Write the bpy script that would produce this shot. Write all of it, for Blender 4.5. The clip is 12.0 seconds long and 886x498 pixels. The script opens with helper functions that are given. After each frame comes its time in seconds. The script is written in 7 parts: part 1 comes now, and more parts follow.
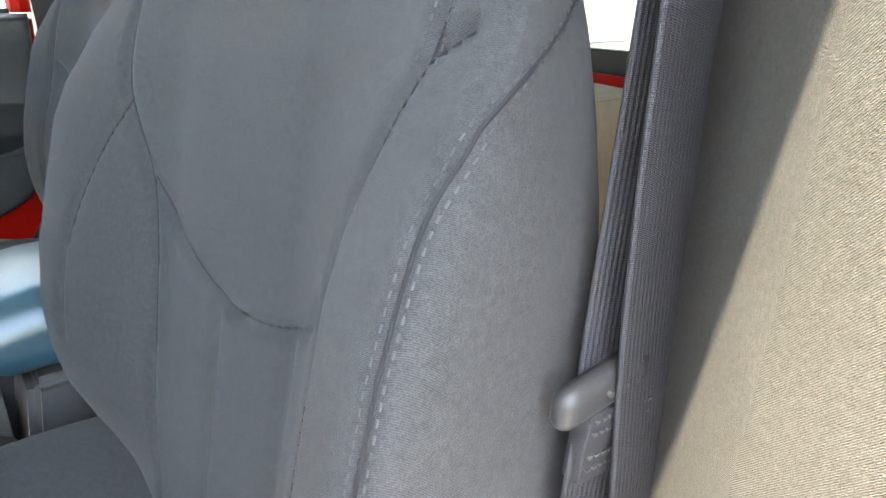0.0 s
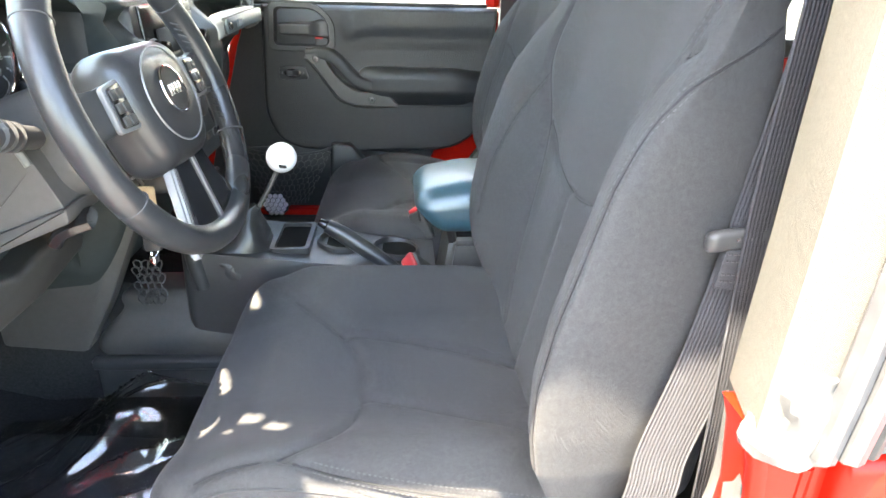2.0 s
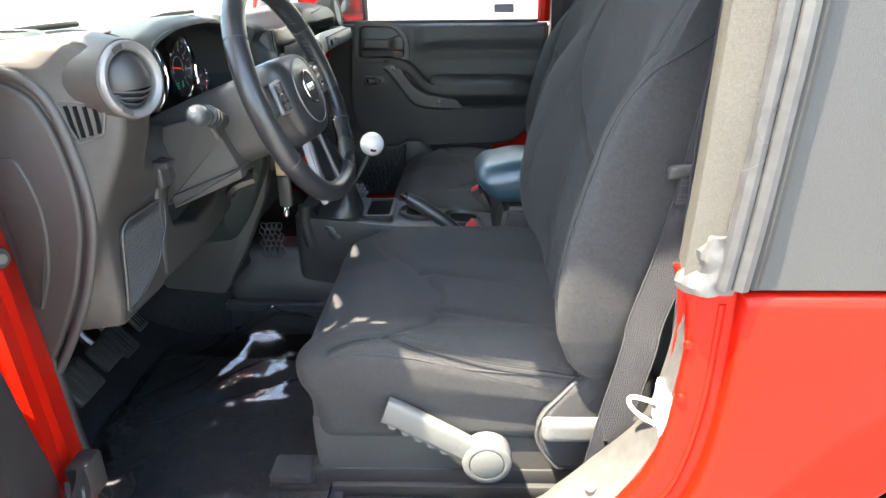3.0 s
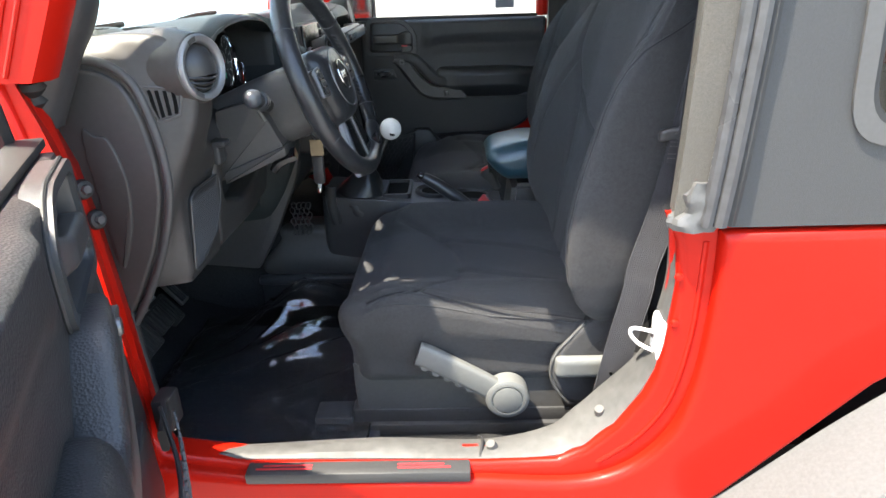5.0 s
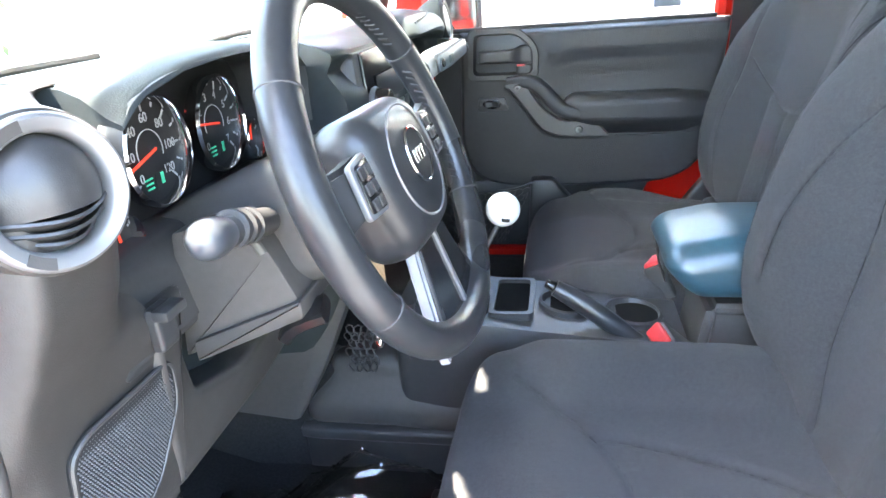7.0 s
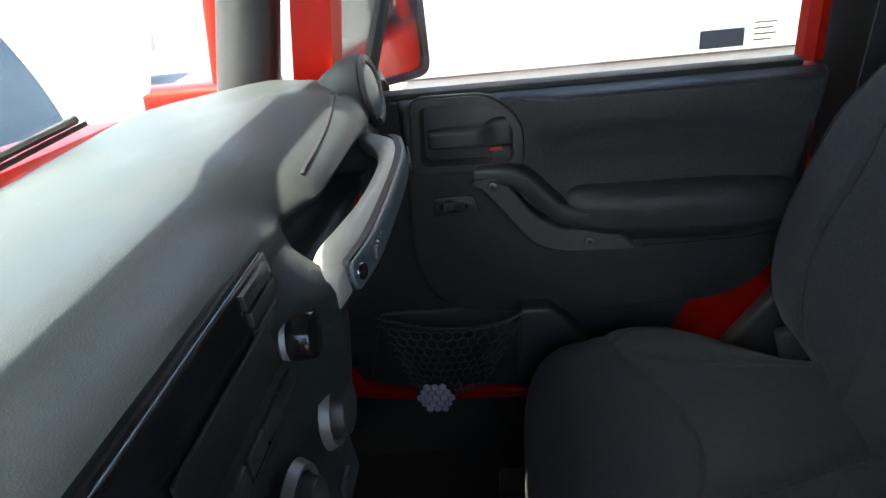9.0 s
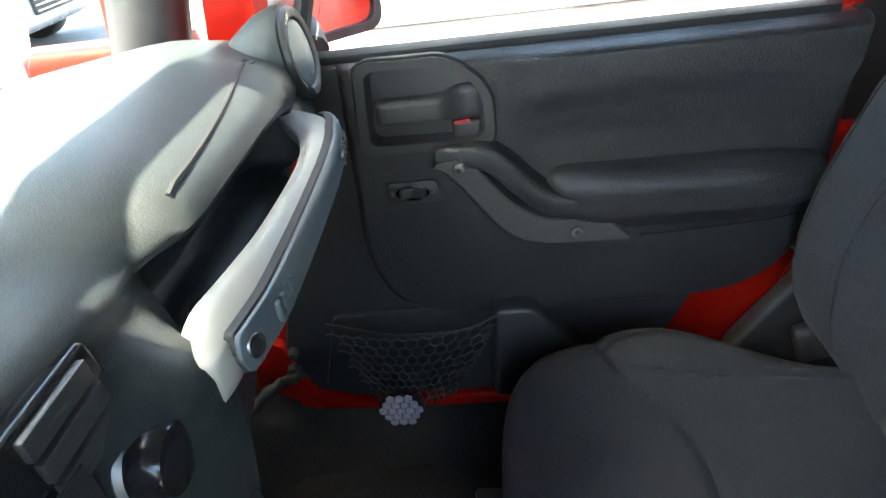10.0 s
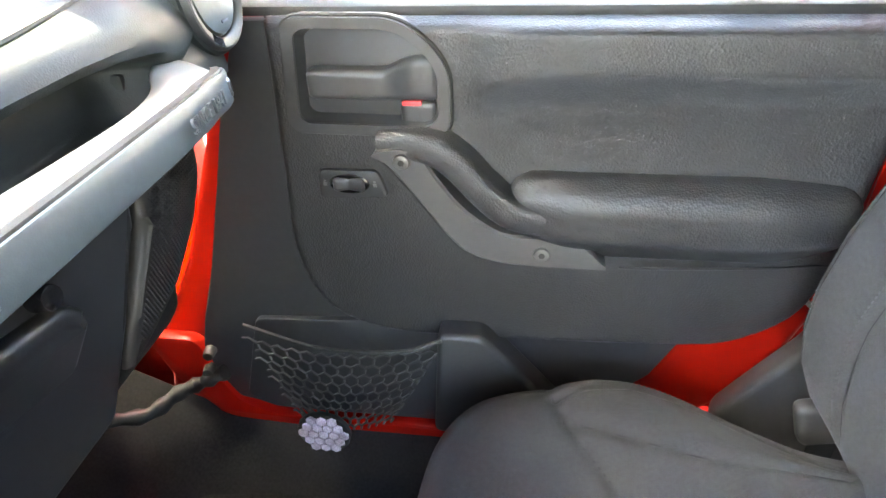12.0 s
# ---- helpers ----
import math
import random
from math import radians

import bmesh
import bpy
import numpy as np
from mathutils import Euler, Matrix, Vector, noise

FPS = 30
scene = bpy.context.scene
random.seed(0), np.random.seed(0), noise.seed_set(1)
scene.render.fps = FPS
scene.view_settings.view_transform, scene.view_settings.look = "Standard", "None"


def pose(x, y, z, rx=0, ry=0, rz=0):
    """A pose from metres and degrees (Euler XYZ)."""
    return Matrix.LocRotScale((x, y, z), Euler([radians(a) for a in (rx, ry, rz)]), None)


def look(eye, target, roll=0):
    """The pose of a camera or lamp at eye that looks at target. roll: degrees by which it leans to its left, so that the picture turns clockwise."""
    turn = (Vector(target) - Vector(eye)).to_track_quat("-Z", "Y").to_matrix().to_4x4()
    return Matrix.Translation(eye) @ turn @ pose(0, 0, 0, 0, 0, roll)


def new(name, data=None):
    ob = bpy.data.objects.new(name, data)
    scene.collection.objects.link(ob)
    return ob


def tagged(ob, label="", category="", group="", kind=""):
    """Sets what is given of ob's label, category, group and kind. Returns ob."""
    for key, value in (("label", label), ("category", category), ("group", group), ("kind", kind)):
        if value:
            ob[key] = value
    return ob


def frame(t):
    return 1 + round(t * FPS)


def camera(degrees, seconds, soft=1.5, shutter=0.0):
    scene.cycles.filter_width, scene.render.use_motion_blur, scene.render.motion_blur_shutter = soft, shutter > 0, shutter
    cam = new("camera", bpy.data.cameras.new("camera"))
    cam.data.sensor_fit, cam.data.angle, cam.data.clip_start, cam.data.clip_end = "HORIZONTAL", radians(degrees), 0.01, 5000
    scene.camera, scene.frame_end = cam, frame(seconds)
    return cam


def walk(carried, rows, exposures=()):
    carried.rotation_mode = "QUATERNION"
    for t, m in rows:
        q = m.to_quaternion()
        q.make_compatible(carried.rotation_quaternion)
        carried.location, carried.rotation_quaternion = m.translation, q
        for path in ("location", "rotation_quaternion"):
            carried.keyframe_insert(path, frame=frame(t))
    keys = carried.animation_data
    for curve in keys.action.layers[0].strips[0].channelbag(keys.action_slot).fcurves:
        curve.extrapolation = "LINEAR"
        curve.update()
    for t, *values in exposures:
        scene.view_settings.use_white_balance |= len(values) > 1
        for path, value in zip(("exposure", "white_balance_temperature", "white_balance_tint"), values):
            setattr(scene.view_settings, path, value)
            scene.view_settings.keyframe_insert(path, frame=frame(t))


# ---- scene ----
cam = camera(70.0, 12.0)
PATH = [
    (0, (-0.150, 0.017, 1.216), (1.035, 1.474, 0.440), 1.0),
    (0.3, (-0.168, 0.016, 1.205), (0.947, 1.515, 0.490), 3.2),
    (0.5, (-0.175, 0.021, 1.207), (0.926, 1.521, 0.473), 3.0),
    (1, (-0.188, -0.02, 1.238), (0.65, 1.596, 0.41), 2.2),
    (1.5, (-0.197, -0.136, 1.246), (0.217, 1.641, 0.427), 2.3),
    (2, (-0.222, -0.289, 1.252), (-0.09, 1.535, 0.442), 1.5),
    (2.5, (-0.234, -0.467, 1.264), (-0.201, 1.369, 0.47), 0.3),
    (3, (-0.232, -0.586, 1.274), (-0.288, 1.256, 0.498), -0.6),
    (3.5, (-0.213, -0.708, 1.283), (-0.328, 1.134, 0.511), -1.2),
    (3.7, (-0.211, -0.741, 1.276), (-0.353, 1.104, 0.517), -1.7),
    (5.3, (-0.279, -0.732, 1.27), (-0.315, 1.109, 0.489), -1.8),
    (5.5, (-0.241, -0.687, 1.244), (-0.332, 1.165, 0.494), -2.0),
    (6, (-0.169, -0.489, 1.252), (-0.473, 1.339, 0.501), -2.7),
    (6.5, (-0.229, -0.289, 1.252), (-0.617, 1.522, 0.497), -1.7),
    (7, (-0.347, -0.114, 1.261), (-0.706, 1.701, 0.502), -4.4),
    (7.5, (-0.391, 0.008, 1.283), (-0.656, 1.831, 0.504), -7.4),
    (7.7, (-0.41, 0.073, 1.309), (-0.675, 1.883, 0.502), -7.2),
    (9.3, (-0.404, 0.617, 1.403), (-0.624, 2.348, 0.426), -6.7),
    (9.5, (-0.401, 0.661, 1.391), (-0.59, 2.373, 0.374), -6.7),
    (10, (-0.397, 0.719, 1.371), (-0.581, 2.393, 0.292), -7.8),
    (10.5, (-0.386, 0.772, 1.356), (-0.575, 2.414, 0.23), -5.3),
    (11, (-0.335, 0.809, 1.329), (-0.602, 2.45, 0.217), -5.2),
    (11.5, (-0.323, 0.848, 1.306), (-0.572, 2.504, 0.212), -2.4),
    (12, (-0.314, 0.859, 1.3), (-0.576, 2.517, 0.211), -2.3),
]
EXPOSURES = [(0, 4.55, 7700, 6), (0.5, 4.55, 7900, 6), (1.0, 5.0, 7800, 6), (1.5, 5.15, 7900, 8), (2.5, 4.3, 7800, 8), (3.0, 3.75, 7600, 8), (3.5, 3.4, 7400, 8), (5.5, 2.9, 7000, 10), (6.0, 3.35, 7000, 12), (6.5, 4.45, 6700, 14), (7.0, 5.0, 7000, 10), (7.5, 4.9, 7400, 10), (8.5, 3.6, 7200, 8), (9.5, 2.6, 6900, 6), (10.0, 4.05, 7100, 4), (10.5, 4.55, 7500, 6), (11.5, 5.5, 8200, 10), (12, 5.95, 8300, 12)]
walk(cam, [(t, look(eye, target, roll)) for t, eye, target, roll in PATH], EXPOSURES)

# ---- light ----
# the sun stands high ahead of the car, a little to the driver's side
SUN_WAY = Vector((0.36, 0.205, -1.0)).normalized()
world = bpy.data.worlds.new("sky")
scene.world = world
world.use_nodes = True
wn = world.node_tree
sky = wn.nodes.new("ShaderNodeTexSky")
sky.sky_type = "NISHITA"
sky.sun_disc = False
sky.sun_elevation = math.asin(-SUN_WAY.z)
sky.sun_rotation = math.atan2(-SUN_WAY.x, -SUN_WAY.y)
wn.links.new(sky.outputs[0], wn.nodes["Background"].inputs[0])
wn.nodes["Background"].inputs[1].default_value = 0.15
sun_data = bpy.data.lights.new("sun", "SUN")
sun_data.energy, sun_data.angle, sun_data.color = 3.1, radians(0.55), (1.0, 0.95, 0.86)
sun = new("sun", sun_data)
sun.matrix_world = look((0, 0, 8), Vector((0, 0, 8)) + SUN_WAY)

# ---- materials ----
def mat(name, color, rough=0.5, metal=0.0, var=0.12, scale=40.0, bump=0.0, bump_scale=300.0, coat=0.0, spec=0.5, weave=0.0, dust=0.0):
    """A node material: colour with two scales of variation, fine relief, and optional light dust or weave."""
    m = bpy.data.materials.new(name)
    m.use_nodes = True
    nt = m.node_tree
    b = nt.nodes["Principled BSDF"]
    co = nt.nodes.new("ShaderNodeTexCoord").outputs["Object"]
    fine = nt.nodes.new("ShaderNodeTexNoise")
    fine.inputs["Scale"].default_value, fine.inputs["Detail"].default_value = scale, 4
    coarse = nt.nodes.new("ShaderNodeTexNoise")
    coarse.inputs["Scale"].default_value, coarse.inputs["Detail"].default_value = 3.5, 3
    both = nt.nodes.new("ShaderNodeMath")
    both.operation = "ADD"
    for n, i in ((fine, 0), (coarse, 1)):
        nt.links.new(co, n.inputs["Vector"])
        nt.links.new(n.outputs["Fac"], both.inputs[i])
    ramp = nt.nodes.new("ShaderNodeMapRange")
    ramp.inputs[1].default_value, ramp.inputs[2].default_value = 0.7, 1.3
    ramp.inputs[3].default_value, ramp.inputs[4].default_value = 1 - var, 1 + var
    nt.links.new(both.outputs[0], ramp.inputs[0])
    tone = nt.nodes.new("ShaderNodeVectorMath")
    tone.operation = "SCALE"
    tone.inputs[0].default_value = color
    nt.links.new(ramp.outputs[0], tone.inputs["Scale"])
    out = tone.outputs[0]
    if dust:
        mix = nt.nodes.new("ShaderNodeMix")
        mix.data_type = "RGBA"
        speck = nt.nodes.new("ShaderNodeTexNoise")
        speck.inputs["Scale"].default_value, speck.inputs["Detail"].default_value = 9.0, 8
        cut = nt.nodes.new("ShaderNodeMapRange")
        cut.inputs[1].default_value, cut.inputs[2].default_value = 0.55, 0.8
        cut.inputs[4].default_value = dust
        nt.links.new(co, speck.inputs["Vector"])
        nt.links.new(speck.outputs["Fac"], cut.inputs[0])
        nt.links.new(cut.outputs[0], mix.inputs["Factor"])
        nt.links.new(out, mix.inputs[6])
        mix.inputs[7].default_value = (0.3, 0.28, 0.25, 1)
        out = mix.outputs[2]
    nt.links.new(out, b.inputs["Base Color"])
    b.inputs["Roughness"].default_value = rough
    b.inputs["Metallic"].default_value = metal
    b.inputs["Specular IOR Level"].default_value = spec
    b.inputs["Coat Weight"].default_value = coat
    b.inputs["Coat Roughness"].default_value = 0.04
    if rough > 0.15:
        rr = nt.nodes.new("ShaderNodeMapRange")
        rr.inputs[1].default_value, rr.inputs[2].default_value = 0.3, 0.7
        rr.inputs[3].default_value, rr.inputs[4].default_value = rough * 0.88, min(1.0, rough * 1.12)
        nt.links.new(coarse.outputs["Fac"], rr.inputs[0])
        nt.links.new(rr.outputs[0], b.inputs["Roughness"])
    if bump or weave:
        bp = nt.nodes.new("ShaderNodeBump")
        bp.inputs["Distance"].default_value = 0.001
        if weave:
            # two crossing threads, uneven, which also shade the colour a little
            w = nt.nodes.new("ShaderNodeTexWave")
            w.bands_direction = "DIAGONAL"
            w.inputs["Scale"].default_value, w.inputs["Distortion"].default_value = weave, 2.5
            w.inputs["Detail"].default_value, w.inputs["Detail Scale"].default_value = 2.0, 2.0
            fleck = nt.nodes.new("ShaderNodeTexNoise")
            fleck.inputs["Scale"].default_value, fleck.inputs["Detail"].default_value = weave * 2.2, 2
            pair = nt.nodes.new("ShaderNodeMath")
            pair.operation = "ADD"
            nt.links.new(co, w.inputs["Vector"])
            nt.links.new(co, fleck.inputs["Vector"])
            soft_wave = nt.nodes.new("ShaderNodeMath")
            soft_wave.operation = "MULTIPLY"
            soft_wave.inputs[1].default_value = 0.4
            nt.links.new(w.outputs["Fac"], soft_wave.inputs[0])
            nt.links.new(soft_wave.outputs[0], pair.inputs[0])
            nt.links.new(fleck.outputs["Fac"], pair.inputs[1])
            src, amount = pair.outputs[0], max(bump, 0.25)
            thread = nt.nodes.new("ShaderNodeMapRange")
            thread.inputs[1].default_value, thread.inputs[2].default_value = 0.4, 1.0
            thread.inputs[3].default_value, thread.inputs[4].default_value = 0.62, 1.38
            woven = nt.nodes.new("ShaderNodeVectorMath")
            woven.operation = "SCALE"
            nt.links.new(src, thread.inputs[0])
            nt.links.new(out, woven.inputs[0])
            nt.links.new(thread.outputs[0], woven.inputs["Scale"])
            nt.links.new(woven.outputs[0], b.inputs["Base Color"])
        else:
            v = nt.nodes.new("ShaderNodeTexVoronoi" if bump_scale < 700 else "ShaderNodeTexNoise")
            v.inputs["Scale"].default_value = bump_scale
            nt.links.new(co, v.inputs["Vector"])
            src, amount = v.outputs[0], bump
        nt.links.new(src, bp.inputs["Height"])
        bp.inputs["Strength"].default_value = amount
        nt.links.new(bp.outputs[0], b.inputs["Normal"])
    return m


def glass_mat(name, tint=(1, 1, 1), rough=0.0, ior=1.45):
    m = bpy.data.materials.new(name)
    m.use_nodes = True
    b = m.node_tree.nodes["Principled BSDF"]
    b.inputs["Base Color"].default_value = (*tint, 1)
    b.inputs["Roughness"].default_value = rough
    b.inputs["Transmission Weight"].default_value = 1.0
    b.inputs["IOR"].default_value = ior
    return m


def glow_mat(name, color, strength):
    m = bpy.data.materials.new(name)
    m.use_nodes = True
    b = m.node_tree.nodes["Principled BSDF"]
    b.inputs["Base Color"].default_value = (*color, 1)
    b.inputs["Emission Color"].default_value = (*color, 1)
    b.inputs["Emission Strength"].default_value = strength
    return m


FABRIC = mat("black_twill_fabric", (0.041, 0.041, 0.0425), 0.92, var=0.2, scale=220, weave=560, bump=0.5, spec=0.25)
FABRIC_MID = mat("black_knit_fabric", (0.038, 0.042, 0.044), 0.95, var=0.15, scale=300, bump=0.3, bump_scale=1400, spec=0.2)
FABRIC.node_tree.nodes["Principled BSDF"].inputs["Sheen Weight"].default_value = 0.06
THREAD = mat("grey_thread", (0.050, 0.050, 0.053), 0.8, var=0.3)
SEAM = mat("dark_seam_thread", (0.012, 0.012, 0.014), 0.9, var=0.2)
WEBBING = mat("seat_belt_webbing", (0.029, 0.029, 0.034), 0.7, var=0.15, weave=700, bump=0.6)
# dark vinyl; the faint teal imitates sky reflected on the dashboard
DASH = mat("dark_grained_vinyl", (0.027, 0.033, 0.034), 0.48, var=0.14, scale=90, bump=0.14, bump_scale=650, dust=0.04, spec=0.3)
DASH_SIDE = mat("dark_grey_moulded_plastic", (0.058, 0.055, 0.053), 0.5, var=0.12, scale=120, bump=0.2, bump_scale=900, dust=0.03)
DOOR_TRIM = mat("black_grained_door_vinyl", (0.0245, 0.0245, 0.0252), 0.46, var=0.14, scale=90, bump=0.5, bump_scale=420)
PLASTIC = mat("black_plastic", (0.037, 0.037, 0.038), 0.42, var=0.12, scale=160, bump=0.12, bump_scale=900)
GLOSS_BLACK = mat("gloss_black_plastic", (0.012, 0.012, 0.013), 0.16, var=0.08)
GREY_PLASTIC = mat("grey_plastic", (0.072, 0.070, 0.068), 0.5, var=0.08, scale=140, bump=0.15, bump_scale=900)
SILVER = mat("silver_paint", (0.22, 0.22, 0.225), 0.42, metal=0.45, var=0.05)
CHROME = mat("chrome", (0.75, 0.75, 0.76), 0.08, metal=1.0, var=0.03)
STEEL = mat("bare_steel", (0.45, 0.45, 0.46), 0.3, metal=1.0, var=0.15)
LEATHER = mat("black_leather", (0.026, 0.027, 0.029), 0.30, var=0.14, scale=120, bump=0.16, bump_scale=1300)
RED_PAINT = mat("red_car_paint", (0.40, 0.0085, 0.0035), 0.40, var=0.04, coat=0.16, spec=0.12)
HARDTOP = mat("grey_textured_hardtop", (0.040, 0.040, 0.0395), 0.6, var=0.12, scale=260, bump=0.5, bump_scale=900)
SURROUND = mat("grey_door_surround", (0.066, 0.062, 0.054), 0.85, var=0.2, scale=400, weave=640, bump=0.6)
GUARD = mat("pale_grey_sill_plastic", (0.072, 0.071, 0.069), 0.6, var=0.25, scale=60, bump=0.25, bump_scale=800, dust=0.16)
GREY_DARK = mat("dark_grey_plastic", (0.062, 0.061, 0.060), 0.45, var=0.1, scale=150, bump=0.1, bump_scale=900)
GREY_DARKER = mat("charcoal_plastic", (0.025, 0.025, 0.026), 0.5, var=0.1, scale=150, bump=0.15, bump_scale=900)
LEVER = mat("light_grey_lever_plastic", (0.125, 0.128, 0.122), 0.48, var=0.06, scale=140, bump=0.08, bump_scale=900)
FLARE = mat("weathered_grey_flare", (0.075, 0.075, 0.076), 0.7, var=0.16, scale=200, bump=0.4, bump_scale=900)
RUBBER = mat("black_rubber", (0.016, 0.016, 0.016), 0.6, var=0.15, bump=0.2, bump_scale=900)
CARPET = mat("black_carpet", (0.022, 0.022, 0.0225), 0.97, var=0.4, scale=260, bump=0.8, bump_scale=1600, spec=0.1)
# grey plastic; its blue cast is sky light put into the colour
BAR_GREY = mat("grey_plastic_sky_tint", (0.085, 0.108, 0.118), 0.42, var=0.08, scale=150, bump=0.08, bump_scale=900)
STRIP = mat("dark_weatherstrip", (0.05, 0.05, 0.052), 0.28, var=0.3, scale=60, bump=0.4, bump_scale=60)
# black vinyl; the blue in its colour stands for reflected sky
LID = mat("smooth_black_vinyl_sky_tint", (0.020, 0.058, 0.078), 0.36, var=0.14, scale=120, bump=0.10, bump_scale=700, spec=0.9)
END_CAP = mat("brown_black_moulded_plastic", (0.042, 0.0385, 0.036), 0.5, var=0.12, scale=120, bump=0.2, bump_scale=900, dust=0.03)
# near black, painted for the shade inside holes that are not cut
HOLE_SHADE = mat("painted_hole_shade", (0.005, 0.005, 0.005), 0.9, var=0.1, spec=0.1)
MAT_CLOTH = mat("worn_black_floor_mat", (0.034, 0.034, 0.040), 0.85, var=0.3, scale=140, bump=0.4, bump_scale=500, dust=0.05)
KNOB_GREY = mat("grey_blue_knob", (0.045, 0.050, 0.058), 0.30, var=0.04, coat=0.15)
SEAL = mat("silvery_seal", (0.06, 0.06, 0.06), 0.4, var=0.5, scale=60, bump=0.5, bump_scale=60)
CARDBOARD = mat("tan_cardboard", (0.42, 0.32, 0.20), 0.85, var=0.12, scale=40)
WHITE = mat("white_plastic", (0.78, 0.78, 0.78), 0.25, var=0.03, coat=0.3)
RED_PLASTIC = mat("red_plastic", (0.55, 0.03, 0.035), 0.4, var=0.1)
ASPHALT = mat("pale_worn_asphalt", (0.20, 0.195, 0.185), 0.9, var=0.3, scale=60, bump=0.5, bump_scale=150)
GREY_LIGHT = mat("satin_grey_grip", (0.29, 0.283, 0.262), 0.45, metal=0.15, var=0.05)
GREY_BLUE = mat("grey_blue_print", (0.16, 0.18, 0.22), 0.6, var=0.03)
CREAM = mat("cream_wall_paint", (0.72, 0.70, 0.60), 0.7, var=0.05)
GLASS = glass_mat("clear_glass", (0.98, 1.0, 0.98))
SCREEN = glass_mat("windshield_glass", (0.70, 0.78, 0.75))
SCREW = mat("dull_dark_screw", (0.16, 0.16, 0.16), 0.4, metal=0.8, var=0.1)
TINT = glass_mat("tinted_glass", (0.25, 0.27, 0.26))

# ---- mesh tools ----
def part(name, bm, material, parent=None, label="", smooth=True, angle=40):
    """One mesh object out of a bmesh, under a thing or a part."""
    me = bpy.data.meshes.new(name)
    bmesh.ops.recalc_face_normals(bm, faces=bm.faces)
    bm.to_mesh(me)
    bm.free()
    me.materials.append(material)
    if smooth:
        me.shade_smooth()
        me.set_sharp_from_angle(angle=radians(angle))
    ob = new(name, me)
    if parent:
        ob.parent = parent
    if label:
        ob["label"] = label
    return ob


def thing(name, at, label, category, group="", kind=""):
    e = new(name)
    e.empty_display_size = 0.05
    e.location = at
    return tagged(e, label, category, group, kind)


def under(ob, *parts):
    """Hang parts, built in world places, under a thing."""
    for p in parts:
        p.parent = ob
        p.matrix_parent_inverse = Matrix.Translation(-ob.location)
    return ob


def B():
    return bmesh.new()


def box(bm, x0, x1, y0, y1, z0, z1, bevel=0.0, seg=2, m=None):
    r = bmesh.ops.create_cube(bm, size=1.0)
    vs = r["verts"]
    c, s = Vector(((x0 + x1) / 2, (y0 + y1) / 2, (z0 + z1) / 2)), Vector((abs(x1 - x0), abs(y1 - y0), abs(z1 - z0)))
    for v in vs:
        v.co = Vector((v.co.x * s.x, v.co.y * s.y, v.co.z * s.z)) + c
    if bevel:
        es = {e for v in vs for e in v.link_edges}
        r = bmesh.ops.bevel(bm, geom=list(es), offset=min(bevel, min(s) * 0.48), segments=seg, affect="EDGES", profile=0.5)
        vs = list({v for f in r["faces"] for v in f.verts} | {v for v in vs if v.is_valid})
    if m is not None:
        for v in vs:
            v.co = m @ v.co
    return bm


def cyl(bm, a, b, r0, r1=None, seg=24, cap=True, bevel=0.0):
    a, b = Vector(a), Vector(b)
    r1 = r0 if r1 is None else r1
    q = (b - a).to_track_quat("Z", "Y").to_matrix()
    rings = [(0.0, r0), (1.0, r1)]
    if bevel:
        h = min(0.45, bevel / max((b - a).length, 1e-6))
        rings = [(0, r0 - bevel), (h * 0.3, r0 - bevel * 0.3), (h, r0), (1 - h, r1), (1 - h * 0.3, r1 - bevel * 0.3), (1, r1 - bevel)]
    loops = []
    for f, r in rings:
        loops.append([bm.verts.new(a.lerp(b, f) + q @ Vector((r * math.cos(2 * math.pi * i / seg), r * math.sin(2 * math.pi * i / seg), 0))) for i in range(seg)])
    for p, n in zip(loops, loops[1:]):
        for i in range(seg):
            bm.faces.new((p[i], p[(i + 1) % seg], n[(i + 1) % seg], n[i]))
    if cap:
        bm.faces.new(loops[0][::-1])
        bm.faces.new(loops[-1])
    return bm


def smooth_line(pts, n=8, closed=False):
    """Catmull-Rom through the points."""
    pts = [Vector(p) for p in pts]
    k = len(pts)
    out = []
    for i in range(k if closed else k - 1):
        p0 = pts[(i - 1) % k] if closed or i else pts[0] * 2 - pts[1]
        p1, p2 = pts[i], pts[(i + 1) % k]
        p3 = pts[(i + 2) % k] if closed or i + 2 < k else p2 * 2 - p1
        for j in range(n):
            t = j / n
            out.append(0.5 * (2 * p1 + (p2 - p0) * t + (2 * p0 - 5 * p1 + 4 * p2 - p3) * t * t + (3 * p1 - p0 - 3 * p2 + p3) * t ** 3))
    if not closed:
        out.append(pts[-1])
    return out


